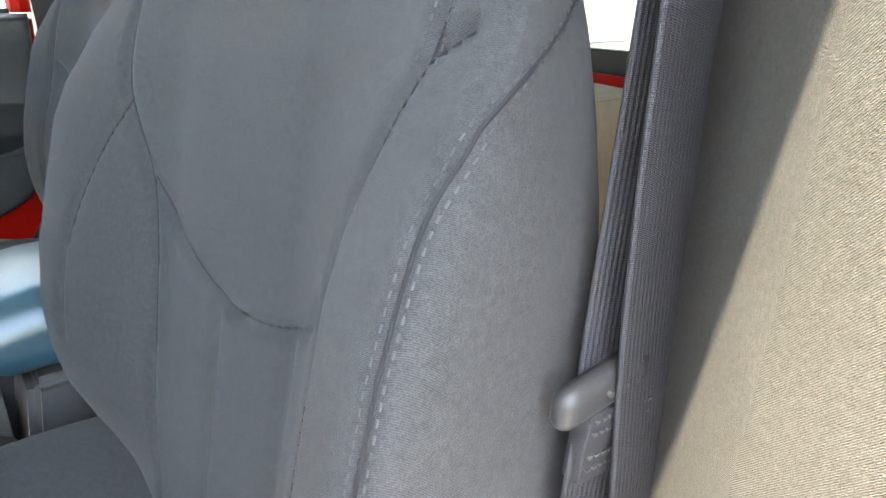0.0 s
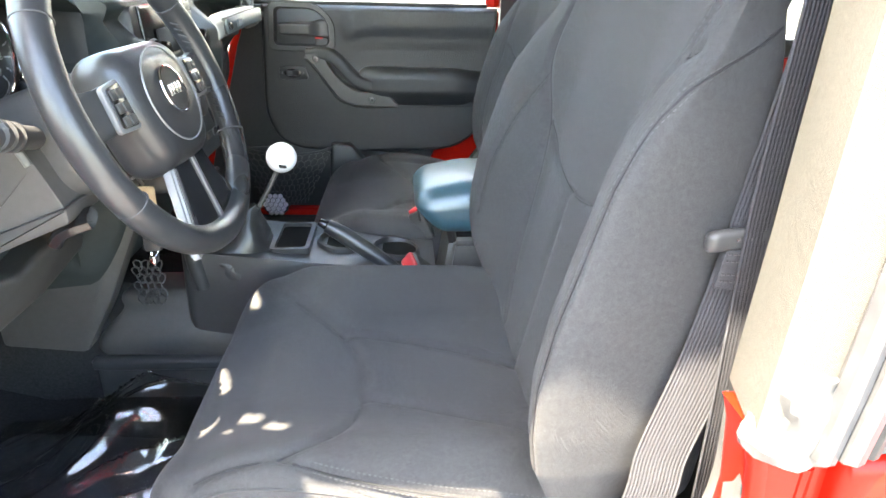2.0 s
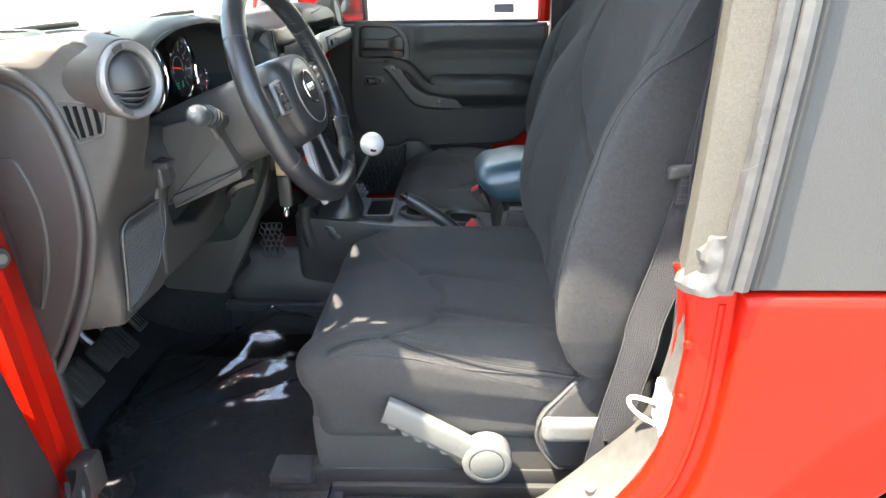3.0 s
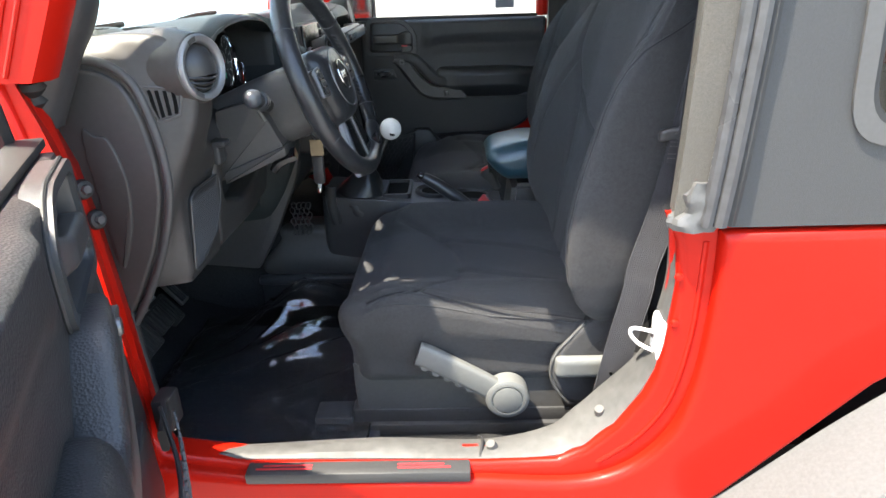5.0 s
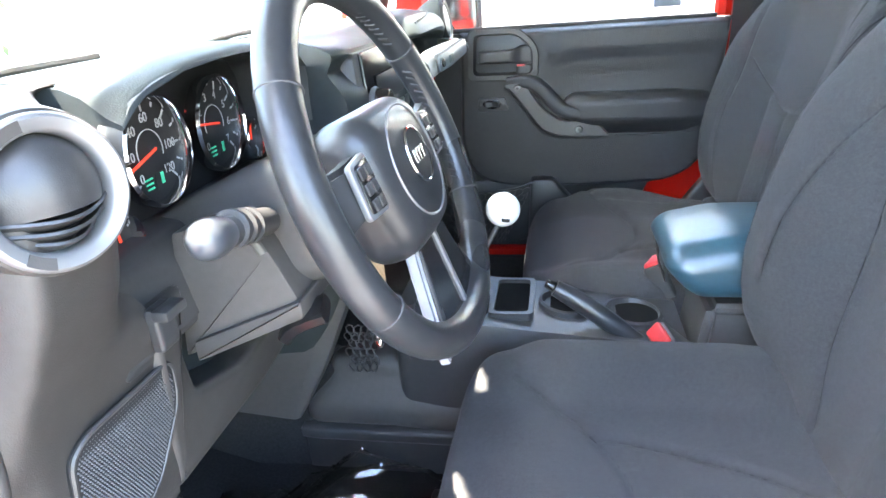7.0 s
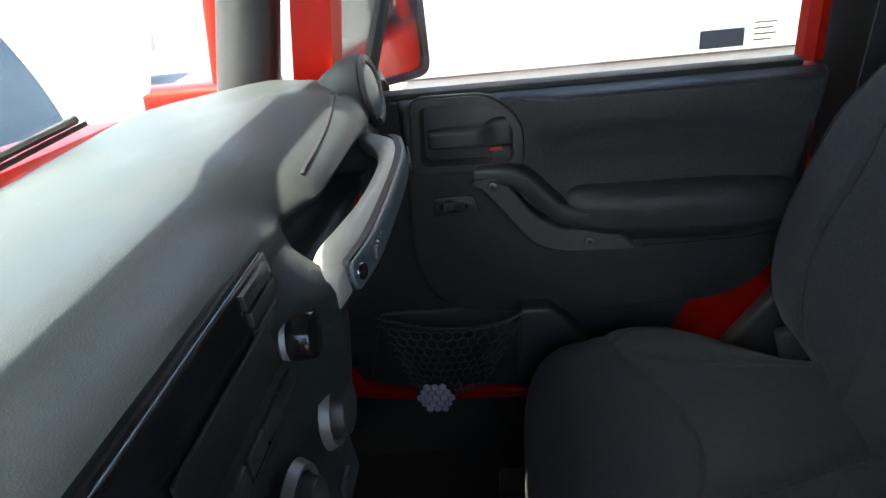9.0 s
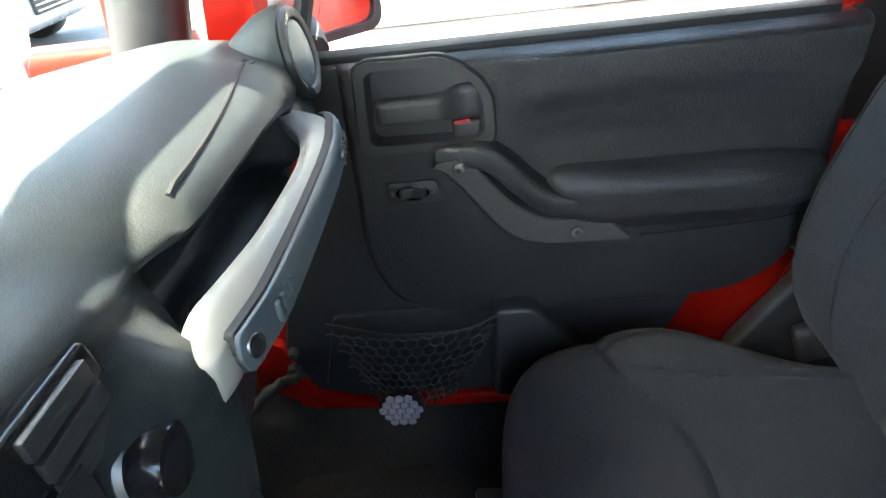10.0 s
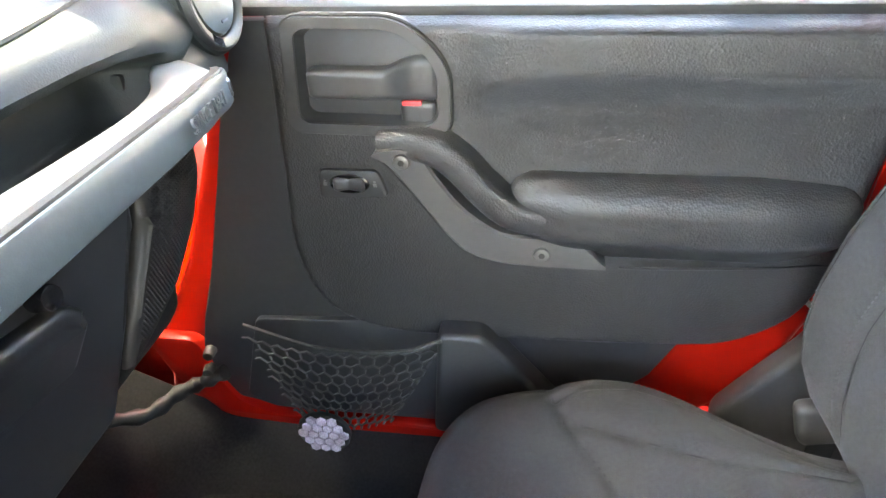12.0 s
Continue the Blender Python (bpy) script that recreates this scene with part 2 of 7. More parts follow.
def tube(bm, pts, r, seg=8, closed=False, flat=None):
    """A tube along points; flat: (half width, half thickness, direction of the width)."""
    pts = [Vector(p) for p in pts]
    k = len(pts)
    loops = []
    side = None
    for i, p in enumerate(pts):
        a = pts[(i - 1) % k] if closed or i else p
        b = pts[(i + 1) % k] if closed or i + 1 < k else p
        d = (b - a).normalized()
        if flat:
            w = Vector(flat[2])
            w = (w - d * w.dot(d)).normalized()
            u = d.cross(w)
            ring = [w * flat[0] * math.copysign(abs(math.cos(t)) ** 0.5, math.cos(t)) + u * flat[1] * math.copysign(abs(math.sin(t)) ** 0.5, math.sin(t)) for t in [2 * math.pi * (j + 0.5) / seg for j in range(seg)]]
        else:
            if side is None:
                side = d.orthogonal().normalized()
            side = (side - d * side.dot(d)).normalized()
            u = d.cross(side)
            rad = r(i / max(1, k - 1)) if callable(r) else r
            ring = [side * rad * math.cos(2 * math.pi * j / seg) + u * rad * math.sin(2 * math.pi * j / seg) for j in range(seg)]
        loops.append([bm.verts.new(p + c) for c in ring])
    for i in range(k if closed else k - 1):
        a, b = loops[i], loops[(i + 1) % k]
        for j in range(seg):
            bm.faces.new((a[j], a[(j + 1) % seg], b[(j + 1) % seg], b[j]))
    if not closed:
        bm.faces.new(loops[0][::-1])
        bm.faces.new(loops[-1])
    return bm


def prism(bm, poly, axis, lo, hi, bevel=0.0, seg=2, lean=None):
    """A polygon, given in the two other axes in order x, y, z, drawn out along an axis from lo to hi. lean: shift of the depth by the polygon's place."""
    def put(p, d):
        d = d + (lean(p) if lean else 0.0)
        return {"x": (d, p[0], p[1]), "y": (p[0], d, p[1]), "z": (p[0], p[1], d)}[axis]
    a = [bm.verts.new(put(p, lo)) for p in poly]
    b = [bm.verts.new(put(p, hi)) for p in poly]
    n = len(poly)
    fs = [bm.faces.new(a[::-1]), bm.faces.new(b)]
    for i in range(n):
        fs.append(bm.faces.new((a[i], a[(i + 1) % n], b[(i + 1) % n], b[i])))
    if bevel:
        bmesh.ops.recalc_face_normals(bm, faces=fs)
        es = list({e for f in fs[:2] for e in f.edges})
        bmesh.ops.bevel(bm, geom=es, offset=bevel, segments=seg, affect="EDGES", profile=0.5)
    return bm


def rounded(poly, r, n=5):
    """A polygon of (u, v) with its corners rounded."""
    out = []
    k = len(poly)
    for i in range(k):
        p, a, b = Vector(poly[i]), Vector(poly[i - 1]), Vector(poly[(i + 1) % k])
        da, db = (a - p), (b - p)
        rr = min(r, da.length * 0.45, db.length * 0.45)
        s, e = p + da.normalized() * rr, p + db.normalized() * rr
        for j in range(n + 1):
            t = j / n
            q = s * (1 - t) ** 2 + p * 2 * t * (1 - t) + e * t * t
            out.append((q.x, q.y))
    return out


def loft(bm, rings, cap=True, closed=True):
    """Skin over rings of equally many points."""
    loops = [[bm.verts.new(p) for p in r] for r in rings]
    k = len(loops[0])
    for a, b in zip(loops, loops[1:]):
        for i in range(k if closed else k - 1):
            bm.faces.new((a[i], a[(i + 1) % k], b[(i + 1) % k], b[i]))
    if cap and closed:
        bm.faces.new(loops[0][::-1])
        bm.faces.new(loops[-1])
    return bm


def rbox(bm, x0, x1, y0, y1, z0, z1, r, n=24, deform=None):
    """A box with round edges of radius r, finely meshed, then shaped by deform(Vector)."""
    c = Vector(((x0 + x1) / 2, (y0 + y1) / 2, (z0 + z1) / 2))
    h = Vector(((x1 - x0) / 2, (y1 - y0) / 2, (z1 - z0) / 2))
    r = min(r, *h)
    verts = {}

    def at(i, j, k):
        key = (i, j, k)
        if key not in verts:
            u = Vector((2 * i / n - 1, 2 * j / n - 1, 2 * k / n - 1))
            p = Vector((u.x * h.x, u.y * h.y, u.z * h.z))
            q = Vector([max(-(h[a] - r), min(h[a] - r, p[a])) for a in range(3)])
            d = p - q
            if d.length > 1e-9:
                d = d.normalized() * r
            p = q + d + c
            verts[key] = bm.verts.new(deform(p) if deform else p)
        return verts[key]
    for i in range(n):
        for j in range(n):
            for q in ((0, 0), (n, 1)):
                quads = [[(q[0], i, j), (q[0], i + 1, j), (q[0], i + 1, j + 1), (q[0], i, j + 1)],
                         [(i, q[0], j), (i, q[0], j + 1), (i + 1, q[0], j + 1), (i + 1, q[0], j)],
                         [(i, j, q[0]), (i + 1, j, q[0]), (i + 1, j + 1, q[0]), (i, j + 1, q[0])]]
                for f in quads:
                    f = [at(*v) for v in f]
                    if len(set(f)) == 4:
                        bm.faces.new(f if q[1] else f[::-1])
    return bm


def raised(text, size, deep, centre, ux, uy, material):
    """A word in relief, laid on a plane."""
    word = bpy.data.curves.new("lettering", "FONT")
    word.body, word.size, word.extrude, word.align_x, word.align_y = text, size, deep, "CENTER", "CENTER"
    word_ob = new("lettering_curve", word)
    bpy.context.view_layer.update()
    words = bpy.data.meshes.new_from_object(word_ob.evaluated_get(bpy.context.evaluated_depsgraph_get()))
    bpy.data.objects.remove(word_ob)
    bm = B()
    bm.from_mesh(words)
    ux, uy = Vector(ux).normalized(), Vector(uy).normalized()
    uz = ux.cross(uy).normalized()
    for v in bm.verts:
        v.co = Vector(centre) + ux * v.co.x + uy * v.co.y + uz * v.co.z
    return part("lettering", bm, material, smooth=False)


def ramp01(t):
    t = max(0.0, min(1.0, t))
    return t * t * (3 - 2 * t)


def from_line(px, py, line):
    """Distance from a point to a polyline of (u, v)."""
    best = 9.0
    if len(line) > 4:
        us, vs = [q[0] for q in line], [q[1] for q in line]
        if px < min(us) - 0.03 or px > max(us) + 0.03 or py < min(vs) - 0.03 or py > max(vs) + 0.03:
            return best
    for (ax, ay), (bx, by) in zip(line, line[1:]):
        dx, dy = bx - ax, by - ay
        t = max(0.0, min(1.0, ((px - ax) * dx + (py - ay) * dy) / (dx * dx + dy * dy + 1e-12)))
        best = min(best, math.hypot(px - ax - t * dx, py - ay - t * dy))
    return best

# ---- the shell of the vehicle ----
def ring_prism(bm, outer, inner, axis, lo, hi, bevel=0.0):
    """A frame between two outlines of equally many points, drawn out along an axis."""
    def put(p, d):
        return {"x": (d, p[0], p[1]), "y": (p[0], d, p[1]), "z": (p[0], p[1], d)}[axis]
    n = len(outer)
    rows = [[bm.verts.new(put(p, d)) for p in poly] for poly, d in ((outer, lo), (inner, lo), (inner, hi), (outer, hi))]
    for a, b in zip(rows, rows[1:] + rows[:1]):
        for i in range(n):
            bm.faces.new((a[i], a[(i + 1) % n], b[(i + 1) % n], b[i]))
    if bevel:
        es = [e for e in bm.edges if len(e.link_faces) == 2 and e.calc_face_angle(0) > 1.0]
        bmesh.ops.bevel(bm, geom=es, offset=bevel, segments=2, affect="EDGES", profile=0.5)
    return bm


def rrect(u0, u1, v0, v1, r, n=5):
    return rounded([(u0, v0), (u1, v0), (u1, v1), (u0, v1)], r, n)


OPENING = [(-0.80, 1.19), (-0.775, 1.06), (-0.762, 0.97), (-0.755, 0.86), (-0.750, 0.74), (-0.745, 0.675), (-0.725, 0.620), (-0.60, 0.600), (-0.40, 0.597),
           (-0.24, 0.596), (-0.13, 0.599), (-0.088, 0.620), (-0.046, 0.660), (-0.010, 0.715), (0.005, 0.755), (0.012, 0.80), (0.017, 0.86), (0.019, 0.904), (0.012, 0.96), (0.004, 0.983)]

# driver's side of the tub with the door opening and the rear wheel arch cut out of it
bm = B()
outline = OPENING + [(0.30, 0.974), (0.8, 0.974), (1.50, 0.974), (1.50, 0.55), (1.10, 0.52), (0.98, 0.78), (0.85, 0.82), (0.42, 0.82), (0.30, 0.74), (0.12, 0.55), (0.0, 0.44), (-0.2, 0.43), (-0.75, 0.43), (-1.02, 0.46), (-1.06, 0.9), (-1.04, 1.19)]
prism(bm, outline, "y", 0.020, 0.075, 0.012, 3)
side = part("body_side_panel", bm, RED_PAINT, smooth=True, angle=50)
# outer skin, set back from the opening so that a recessed channel runs round the jamb
REAR_EDGE = [(p.x, p.z) for p in smooth_line([(-0.24, 0, 0.580), (-0.12, 0, 0.574), (-0.055, 0, 0.585), (-0.005, 0, 0.617), (0.034, 0, 0.672), (0.054, 0, 0.745), (0.061, 0, 0.83), (0.062, 0, 0.90), (0.060, 0, 0.973)], 4)]
skin = [(-0.80, 1.189), (-0.778, 1.06), (-0.766, 0.97), (-0.760, 0.86), (-0.755, 0.74), (-0.75, 0.67), (-0.73, 0.612), (-0.60, 0.590), (-0.40, 0.584)] + REAR_EDGE
bm = B()
prism(bm, skin + [(0.30, 0.974), (0.8, 0.974), (1.50, 0.974), (1.50, 0.55), (1.10, 0.52), (0.98, 0.78), (0.85, 0.82), (0.42, 0.82), (0.30, 0.74), (0.12, 0.55), (0.0, 0.44), (-0.2, 0.43), (-0.75, 0.43), (-1.02, 0.46), (-1.06, 0.9), (-1.04, 1.19)], "y", 0.0, 0.04, 0.014, 4)
under(side, part("outer_skin", bm, RED_PAINT, smooth=True, angle=50))
# raised bead in the channel and two small plugs
bm = B()
tube(bm, smooth_line([(0.047, 0.022, 0.955), (0.047, 0.022, 0.88), (0.045, 0.022, 0.82), (0.036, 0.022, 0.75), (0.020, 0.022, 0.695), (-0.018, 0.022, 0.640), (-0.07, 0.022, 0.598)], 5), 0.005, 8)
under(side, part("bead", bm, RED_PAINT))
for x, z in ((0.018, 0.905), (0.020, 0.835)):
    under(side, part("plug", cyl(B(), (x, 0.022, z), (x, 0.017, z), 0.006, 0.005, 14, bevel=0.001), RED_PAINT))
tagged(side, "glossy red painted steel body side round the door opening", "body panel", kind="structure")
bm = B()
prism(bm, [(x, z) for x, z in outline], "y", 1.56, 1.635, 0.02, 3)
side2 = part("body_side_panel", bm, RED_PAINT)
tagged(side2, "red painted steel body side behind the passenger door", "body panel", kind="structure")

# pinch-weld edge and body-coloured step inside the opening
bm = B()
tube(bm, [(x + 0.008, 0.030, z - 0.008) for x, z in OPENING[7:]], 0.009, 10)
lip = part("weatherstrip", bm, RED_PAINT)
tagged(lip, "thin red painted flange along the door opening", "flange", kind="structure")

# grey plastic sill guard, wide on the sill and carried up the rear edge of the opening
bm = B()
outer = smooth_line([(-0.72, 0.036, 0.600), (-0.605, 0.034, 0.597), (-0.40, 0.034, 0.594), (-0.226, 0.034, 0.591), (-0.125, 0.034, 0.597), (-0.082, 0.034, 0.620), (-0.042, 0.034, 0.660), (0.002, 0.034, 0.742), (0.012, 0.034, 0.81), (0.018, 0.034, 0.89), (0.012, 0.034, 0.965)], 5)
inner = smooth_line([(-0.72, 0.066, 0.592), (-0.60, 0.074, 0.590), (-0.40, 0.090, 0.588), (-0.24, 0.094, 0.578), (-0.135, 0.098, 0.600), (-0.095, 0.100, 0.632), (-0.055, 0.102, 0.672), (0.004, 0.100, 0.742), (0.020, 0.092, 0.82), (0.026, 0.088, 0.89), (0.020, 0.086, 0.965)], 5)
rings = []
for a, b in zip(outer, inner):
    low = Vector((0.012 if a.z > 0.62 else 0.0, 0, -0.03))
    a, b = a + Vector((0, 0, 0.004)), b + Vector((0, 0, 0.004))
    wave = 0.003 * noise.noise(a * 14)
    rings.append([a + low, a + Vector((0, -0.001, 0.002)), a.lerp(b, 0.12) + Vector((-0.002, 0, 0.007 + wave)), a.lerp(b, 0.5) + Vector((-0.003, 0, 0.008 + wave)), a.lerp(b, 0.88) + Vector((-0.002, 0, 0.006)), b, b + low])
loft(bm, rings)
ob = part("sill_guard", bm, GUARD)
tagged(ob, "scuffed light grey plastic guard along the door sill", "sill guard", kind="structure")
for x, y, z in ((-0.225, 0.058, 0.594), (-0.060, 0.060, 0.655), (0.012, 0.064, 0.79)):
    bm = cyl(B(), (x, y, z + 0.004), (x - 0.003, y - 0.003, z + 0.013), 0.009, 0.007, 16)
    under(ob, part("bolt", bm, GREY_PLASTIC))
bm = tube(B(), smooth_line([(-0.245, 0.036, 0.598), (-0.240, 0.07, 0.602), (-0.245, 0.098, 0.586)], 5), 0.002, 6)
under(ob, part("joint", bm, PLASTIC))
# red jamb at the hinge side, angled inwards to the end of the dashboard
bm = B()
rings = []
for z, xo, xi in ((1.19, -0.79, -0.872), (1.13, -0.770, -0.838), (1.05, -0.752, -0.812), (0.95, -0.742, -0.800), (0.80, -0.735, -0.790), (0.70, -0.732, -0.785), (0.60, -0.728, -0.78)):
    rings.append([(xo, 0.012, z), (xo - 0.006, 0.022, z), (xi + 0.004, 0.132, z), (xi - 0.008, 0.138, z), (xi - 0.03, 0.13, z), (xo - 0.05, 0.012, z)])
loft(bm, rings)
jamb = part("hinge_jamb", bm, RED_PAINT)
tagged(jamb, "glossy red painted jamb beside the door hinges", "pillar", kind="structure")
for x, y, z in ((-0.759, 0.050, 1.035), (-0.756, 0.058, 0.990)):
    c, d = Vector((x, y, z)), Vector((0.88, -0.42, 0.1)).normalized()
    bm = cyl(B(), c - d * 0.006, c + d * 0.003, 0.014, 0.012, 20, bevel=0.0015)
    cup_ob = part("bolt_cup", bm, RUBBER)
    bm = cyl(B(), c + d * 0.002, c + d * 0.008, 0.0075, 0.006, 6)
    under(cup_ob, part("bolt_head", bm, GREY_DARK))
    under(jamb, cup_ob)
bm = tube(B(), smooth_line([(-0.876, 0.142, 1.19), (-0.842, 0.142, 1.13), (-0.816, 0.142, 1.05), (-0.804, 0.142, 0.95), (-0.794, 0.142, 0.80), (-0.786, 0.140, 0.66), (-0.77, 0.135, 0.60)], 5), 0.009, 10)
tagged(part("weatherstrip", bm, RUBBER), "black rubber seal between the jamb and the dashboard end", "weatherstrip", kind="structure")
# wrinkled rubber bellows and the check strap between door and jamb
bm = B()
rings = []
for k in range(15):
    c = Vector((-0.80 - 0.003 * k, 0.05 + 0.004 * k, 1.175 - 0.0085 * k))
    r = 0.022 + 0.006 * (k % 2)
    rings.append([c + Vector((r * math.cos(a), r * 0.8 * math.sin(a), 0.004 * math.sin(2 * a))) for a in [2 * math.pi * j / 16 for j in range(16)]])
loft(bm, rings)
tagged(part("wiring_boot", bm, RUBBER), "wrinkled black rubber boot at the top of the hinges", "cable boot")
bm = B()
tube(bm, smooth_line([(-0.722, 0.06, 0.682), (-0.712, 0.035, 0.700), (-0.700, 0.005, 0.695), (-0.690, -0.03, 0.690)], 5), 0.016, 12, flat=(0.020, 0.006, (0, 0, 1)))
box(bm, -0.728, -0.700, 0.02, 0.062, 0.664, 0.72, 0.006)
tagged(part("check_strap", bm, RUBBER), "black strap that stops the opened door", "strap")
# printed step plate under the opening
bm = B()
box(bm, -0.60, -0.26, 0.000, 0.030, 0.580, 0.600, 0.004)
ob = part("step_plate", bm, PLASTIC)
tagged(ob, "black textured entry guard with red lettering on the sill", "entry guard")
for y, x0, x1 in ((0.012, -0.585, -0.50), (0.019, -0.575, -0.50), (0.012, -0.37, -0.29), (0.019, -0.37, -0.30)):
    under(ob, part("stripe", box(B(), x0, x1, y - 0.0016, y + 0.0016, 0.5998, 0.6008), RED_PLASTIC))

# hardtop: side with the quarter window, the door surround and the roof
bm = B()
win_o = rounded([(0.06, 0.98), (1.5, 0.98), (1.5, 1.70), (0.045, 1.70)], 0.01, 6)
win_i = rounded([(0.192, 1.085), (1.35, 1.085), (1.35, 1.52), (0.165, 1.52)], 0.055, 6)
ring_prism(bm, win_o, win_i, "y", 0.004, 0.05, 0.008)
hardtop = part("hardtop_side", bm, HARDTOP)
tagged(hardtop, "grey textured hardtop side with a rounded quarter window", "hardtop", kind="structure")
bm = B()
ring_prism(bm, rounded([(0.186, 1.079), (1.356, 1.079), (1.356, 1.526), (0.159, 1.526)], 0.058, 6), rounded([(0.206, 1.099), (1.336, 1.099), (1.336, 1.506), (0.179, 1.506)], 0.05, 6), "y", 0.0, 0.03, 0.003)
under(hardtop, part("window_gasket", bm, GREY_PLASTIC))
bm = B()
ring_prism(bm, rounded([(0.206, 1.099), (1.336, 1.099), (1.336, 1.506), (0.179, 1.506)], 0.05, 6), rounded([(0.213, 1.106), (1.329, 1.106), (1.329, 1.50), (0.186, 1.50)], 0.047, 6), "y", 0.004, 0.028)
under(hardtop, part("window_seal", bm, RUBBER))
bm = B()
prism(bm, rounded([(0.205, 1.098), (1.34, 1.098), (1.34, 1.51), (0.178, 1.51)], 0.05, 6), "y", 0.014, 0.019)
pane = part("window_glass", bm, TINT)
pane.visible_shadow = False
under(hardtop, pane)
bm = B()
ring_prism(bm, win_o, win_i, "y", 1.58, 1.63)
ob = part("hardtop_side", bm, HARDTOP)
tagged(ob, "grey textured hardtop side beyond the passenger seat", "hardtop", kind="structure")
bm = B()
prism(bm, rounded([(0.205, 1.098), (1.34, 1.098), (1.34, 1.51), (0.178, 1.51)], 0.05, 6), "y", 1.60, 1.605)
pane = part("window_glass", bm, TINT)
pane.visible_shadow = False
under(ob, pane)
# surround with its folded rubber strips, standing at the rear edge of the door opening
bm = B()
loft(bm, [[(-0.001 + dx, 0.014, z), (0.03 + dx, 0.000, z), (0.050 + dx, 0.004, z), (0.090 + dx, 0.05, z), (0.130 + dx, 0.160, z), (0.094 + dx, 0.164, z), (0.060 + dx, 0.120, z), (0.016 + dx, 0.080, z), (0.004 + dx, 0.032, z)] for z, dx in ((0.985, 0.0), (1.10, 0.004), (1.22, 0.006), (1.45, 0.008), (1.70, 0.006))])
ob = part("door_surround", bm, SURROUND, angle=60)
tagged(ob, "grey textured plastic door surround of the hardtop", "trim", kind="structure")
for k, (x, y, r) in enumerate(((0.046, -0.001, 0.009), (0.062, -0.002, 0.010), (0.076, 0.0, 0.007))):
    bm = B()
    tube(bm, smooth_line([(x - 0.012, y, 0.985), (x - 0.008, y - 0.002, 1.05), (x - 0.002, y, 1.15), (x + 0.002, y - 0.001, 1.30), (x + 0.002, y, 1.70)], 5), r, 8)
    under(ob, part("rubber_strip", bm, STRIP if k < 2 else RUBBER, label="wrinkled dark rubber strip"))
# torn end of the seal, sitting on the corner of the tub
bm = B()
rings = []
for k in range(9):
    z = 0.976 + k * 0.0078
    w = 0.024 + 0.004 * math.sin(k * 1.3) + (0.006 if k < 3 else 0)
    ring = []
    for j in range(28):
        a = 2 * math.pi * j / 28
        wob = 1 + 0.18 * noise.noise(Vector((math.cos(a) * 2, math.sin(a) * 2, k * 0.5)))
        ring.append((0.026 + w * math.cos(a) * wob * (1 - 0.04 * k), 0.018 + 0.022 * math.sin(a) * wob, z + (0.016 * noise.noise(Vector((a * 1.5, 3.1, 0))) if k > 6 else 0)))
    rings.append(ring)
loft(bm, rings)
ob = part("torn_seal", bm, SEAL, angle=25)
tagged(ob, "torn silvery end of the weatherstrip on the pillar corner", "weatherstrip")

bm = B()
prism(bm, rounded([(-0.663, 1.705), (1.5, 1.705), (1.5, 1.78), (0.3, 1.80), (-0.655, 1.765)], 0.03), "y", 0.002, 1.59, 0.02, 3)
# unseen overhanging rail, added to shade the belt and upper bolster
box(bm, -0.46, 1.5, -0.012, 0.010, 1.69, 1.73, 0.004)
roof = part("ceiling", bm, HARDTOP)
tagged(roof, "grey hardtop roof panel over the seats", "roof", kind="structure")
# unseen header panel; slots and a gap are added to let sun spots through
SUN_SLOTS = [(-0.790, 0.418, 0.011, 0.026, 20), (-0.801, 0.223, 0.012, 0.034, 25), (-0.797, 0.124, 0.0105, 0.024, -30), (-0.761, 0.095, 0.016, 0.012, 20), (-0.730, 0.122, 0.015, 0.009, -10), (-0.693, 0.099, 0.015, 0.009, -15)]


def in_slot(x, y):
    for sx, sy, a, b, turn in SUN_SLOTS:
        c, d = math.cos(radians(turn)), math.sin(radians(turn))
        u, v = (x - sx) * c + (y - sy) * d, -(x - sx) * d + (y - sy) * c
        if abs(u / a) ** 3 + abs(v / b) ** 3 < 1:
            return True
    return False


bm = B()
xs = [-0.822 + 0.0035 * k for k in range(60)]
ys = [0.012 + 0.0045 * k for k in range(112)] + [0.70, 0.86, 1.14, 1.59]
grid = {}
for i in range(len(xs) - 1):
    for j in range(len(ys) - 1):
        # the long gap is added so that sun reaches the handle's grip
        if not in_slot((xs[i] + xs[i + 1]) / 2, (ys[j] + ys[j + 1]) / 2) and not (0.86 <= ys[j] < 1.14 and -0.791 <= xs[i] < -0.766):
            q = [(i, j), (i + 1, j), (i + 1, j + 1), (i, j + 1)]
            for a, b in q:
                if (a, b) not in grid:
                    grid[a, b] = bm.verts.new((xs[a], ys[b], 1.700))
            bm.faces.new([grid[k] for k in q])
panel = part("sun_mask_panel", bm, HARDTOP)
panel.modifiers.new("thick", "SOLIDIFY").thickness = 0.004
tagged(panel, "grey unseen header panel with slots added to cast sun spots", "roof", kind="structure")

bm = B()
box(bm, 1.46, 1.50, 0.0, 1.63, 0.43, 1.052)
box(bm, 1.46, 1.50, 0.0, 0.22, 1.052, 1.56)
box(bm, 1.46, 1.50, 1.41, 1.63, 1.052, 1.56)
box(bm, 1.46, 1.50, 0.0, 1.63, 1.56, 1.75)
back = part("wall_rear", bm, HARDTOP)
under(back, part("tailgate_rail", box(B(), 1.445, 1.462, 0.10, 1.55, 0.94, 0.985, 0.006), RED_PAINT, label="red painted edge of the tailgate"))
pane = part("rear_window", box(B(), 1.478, 1.483, 0.21, 1.42, 1.045, 1.57), TINT)
pane.visible_shadow = False
under(back, pane)
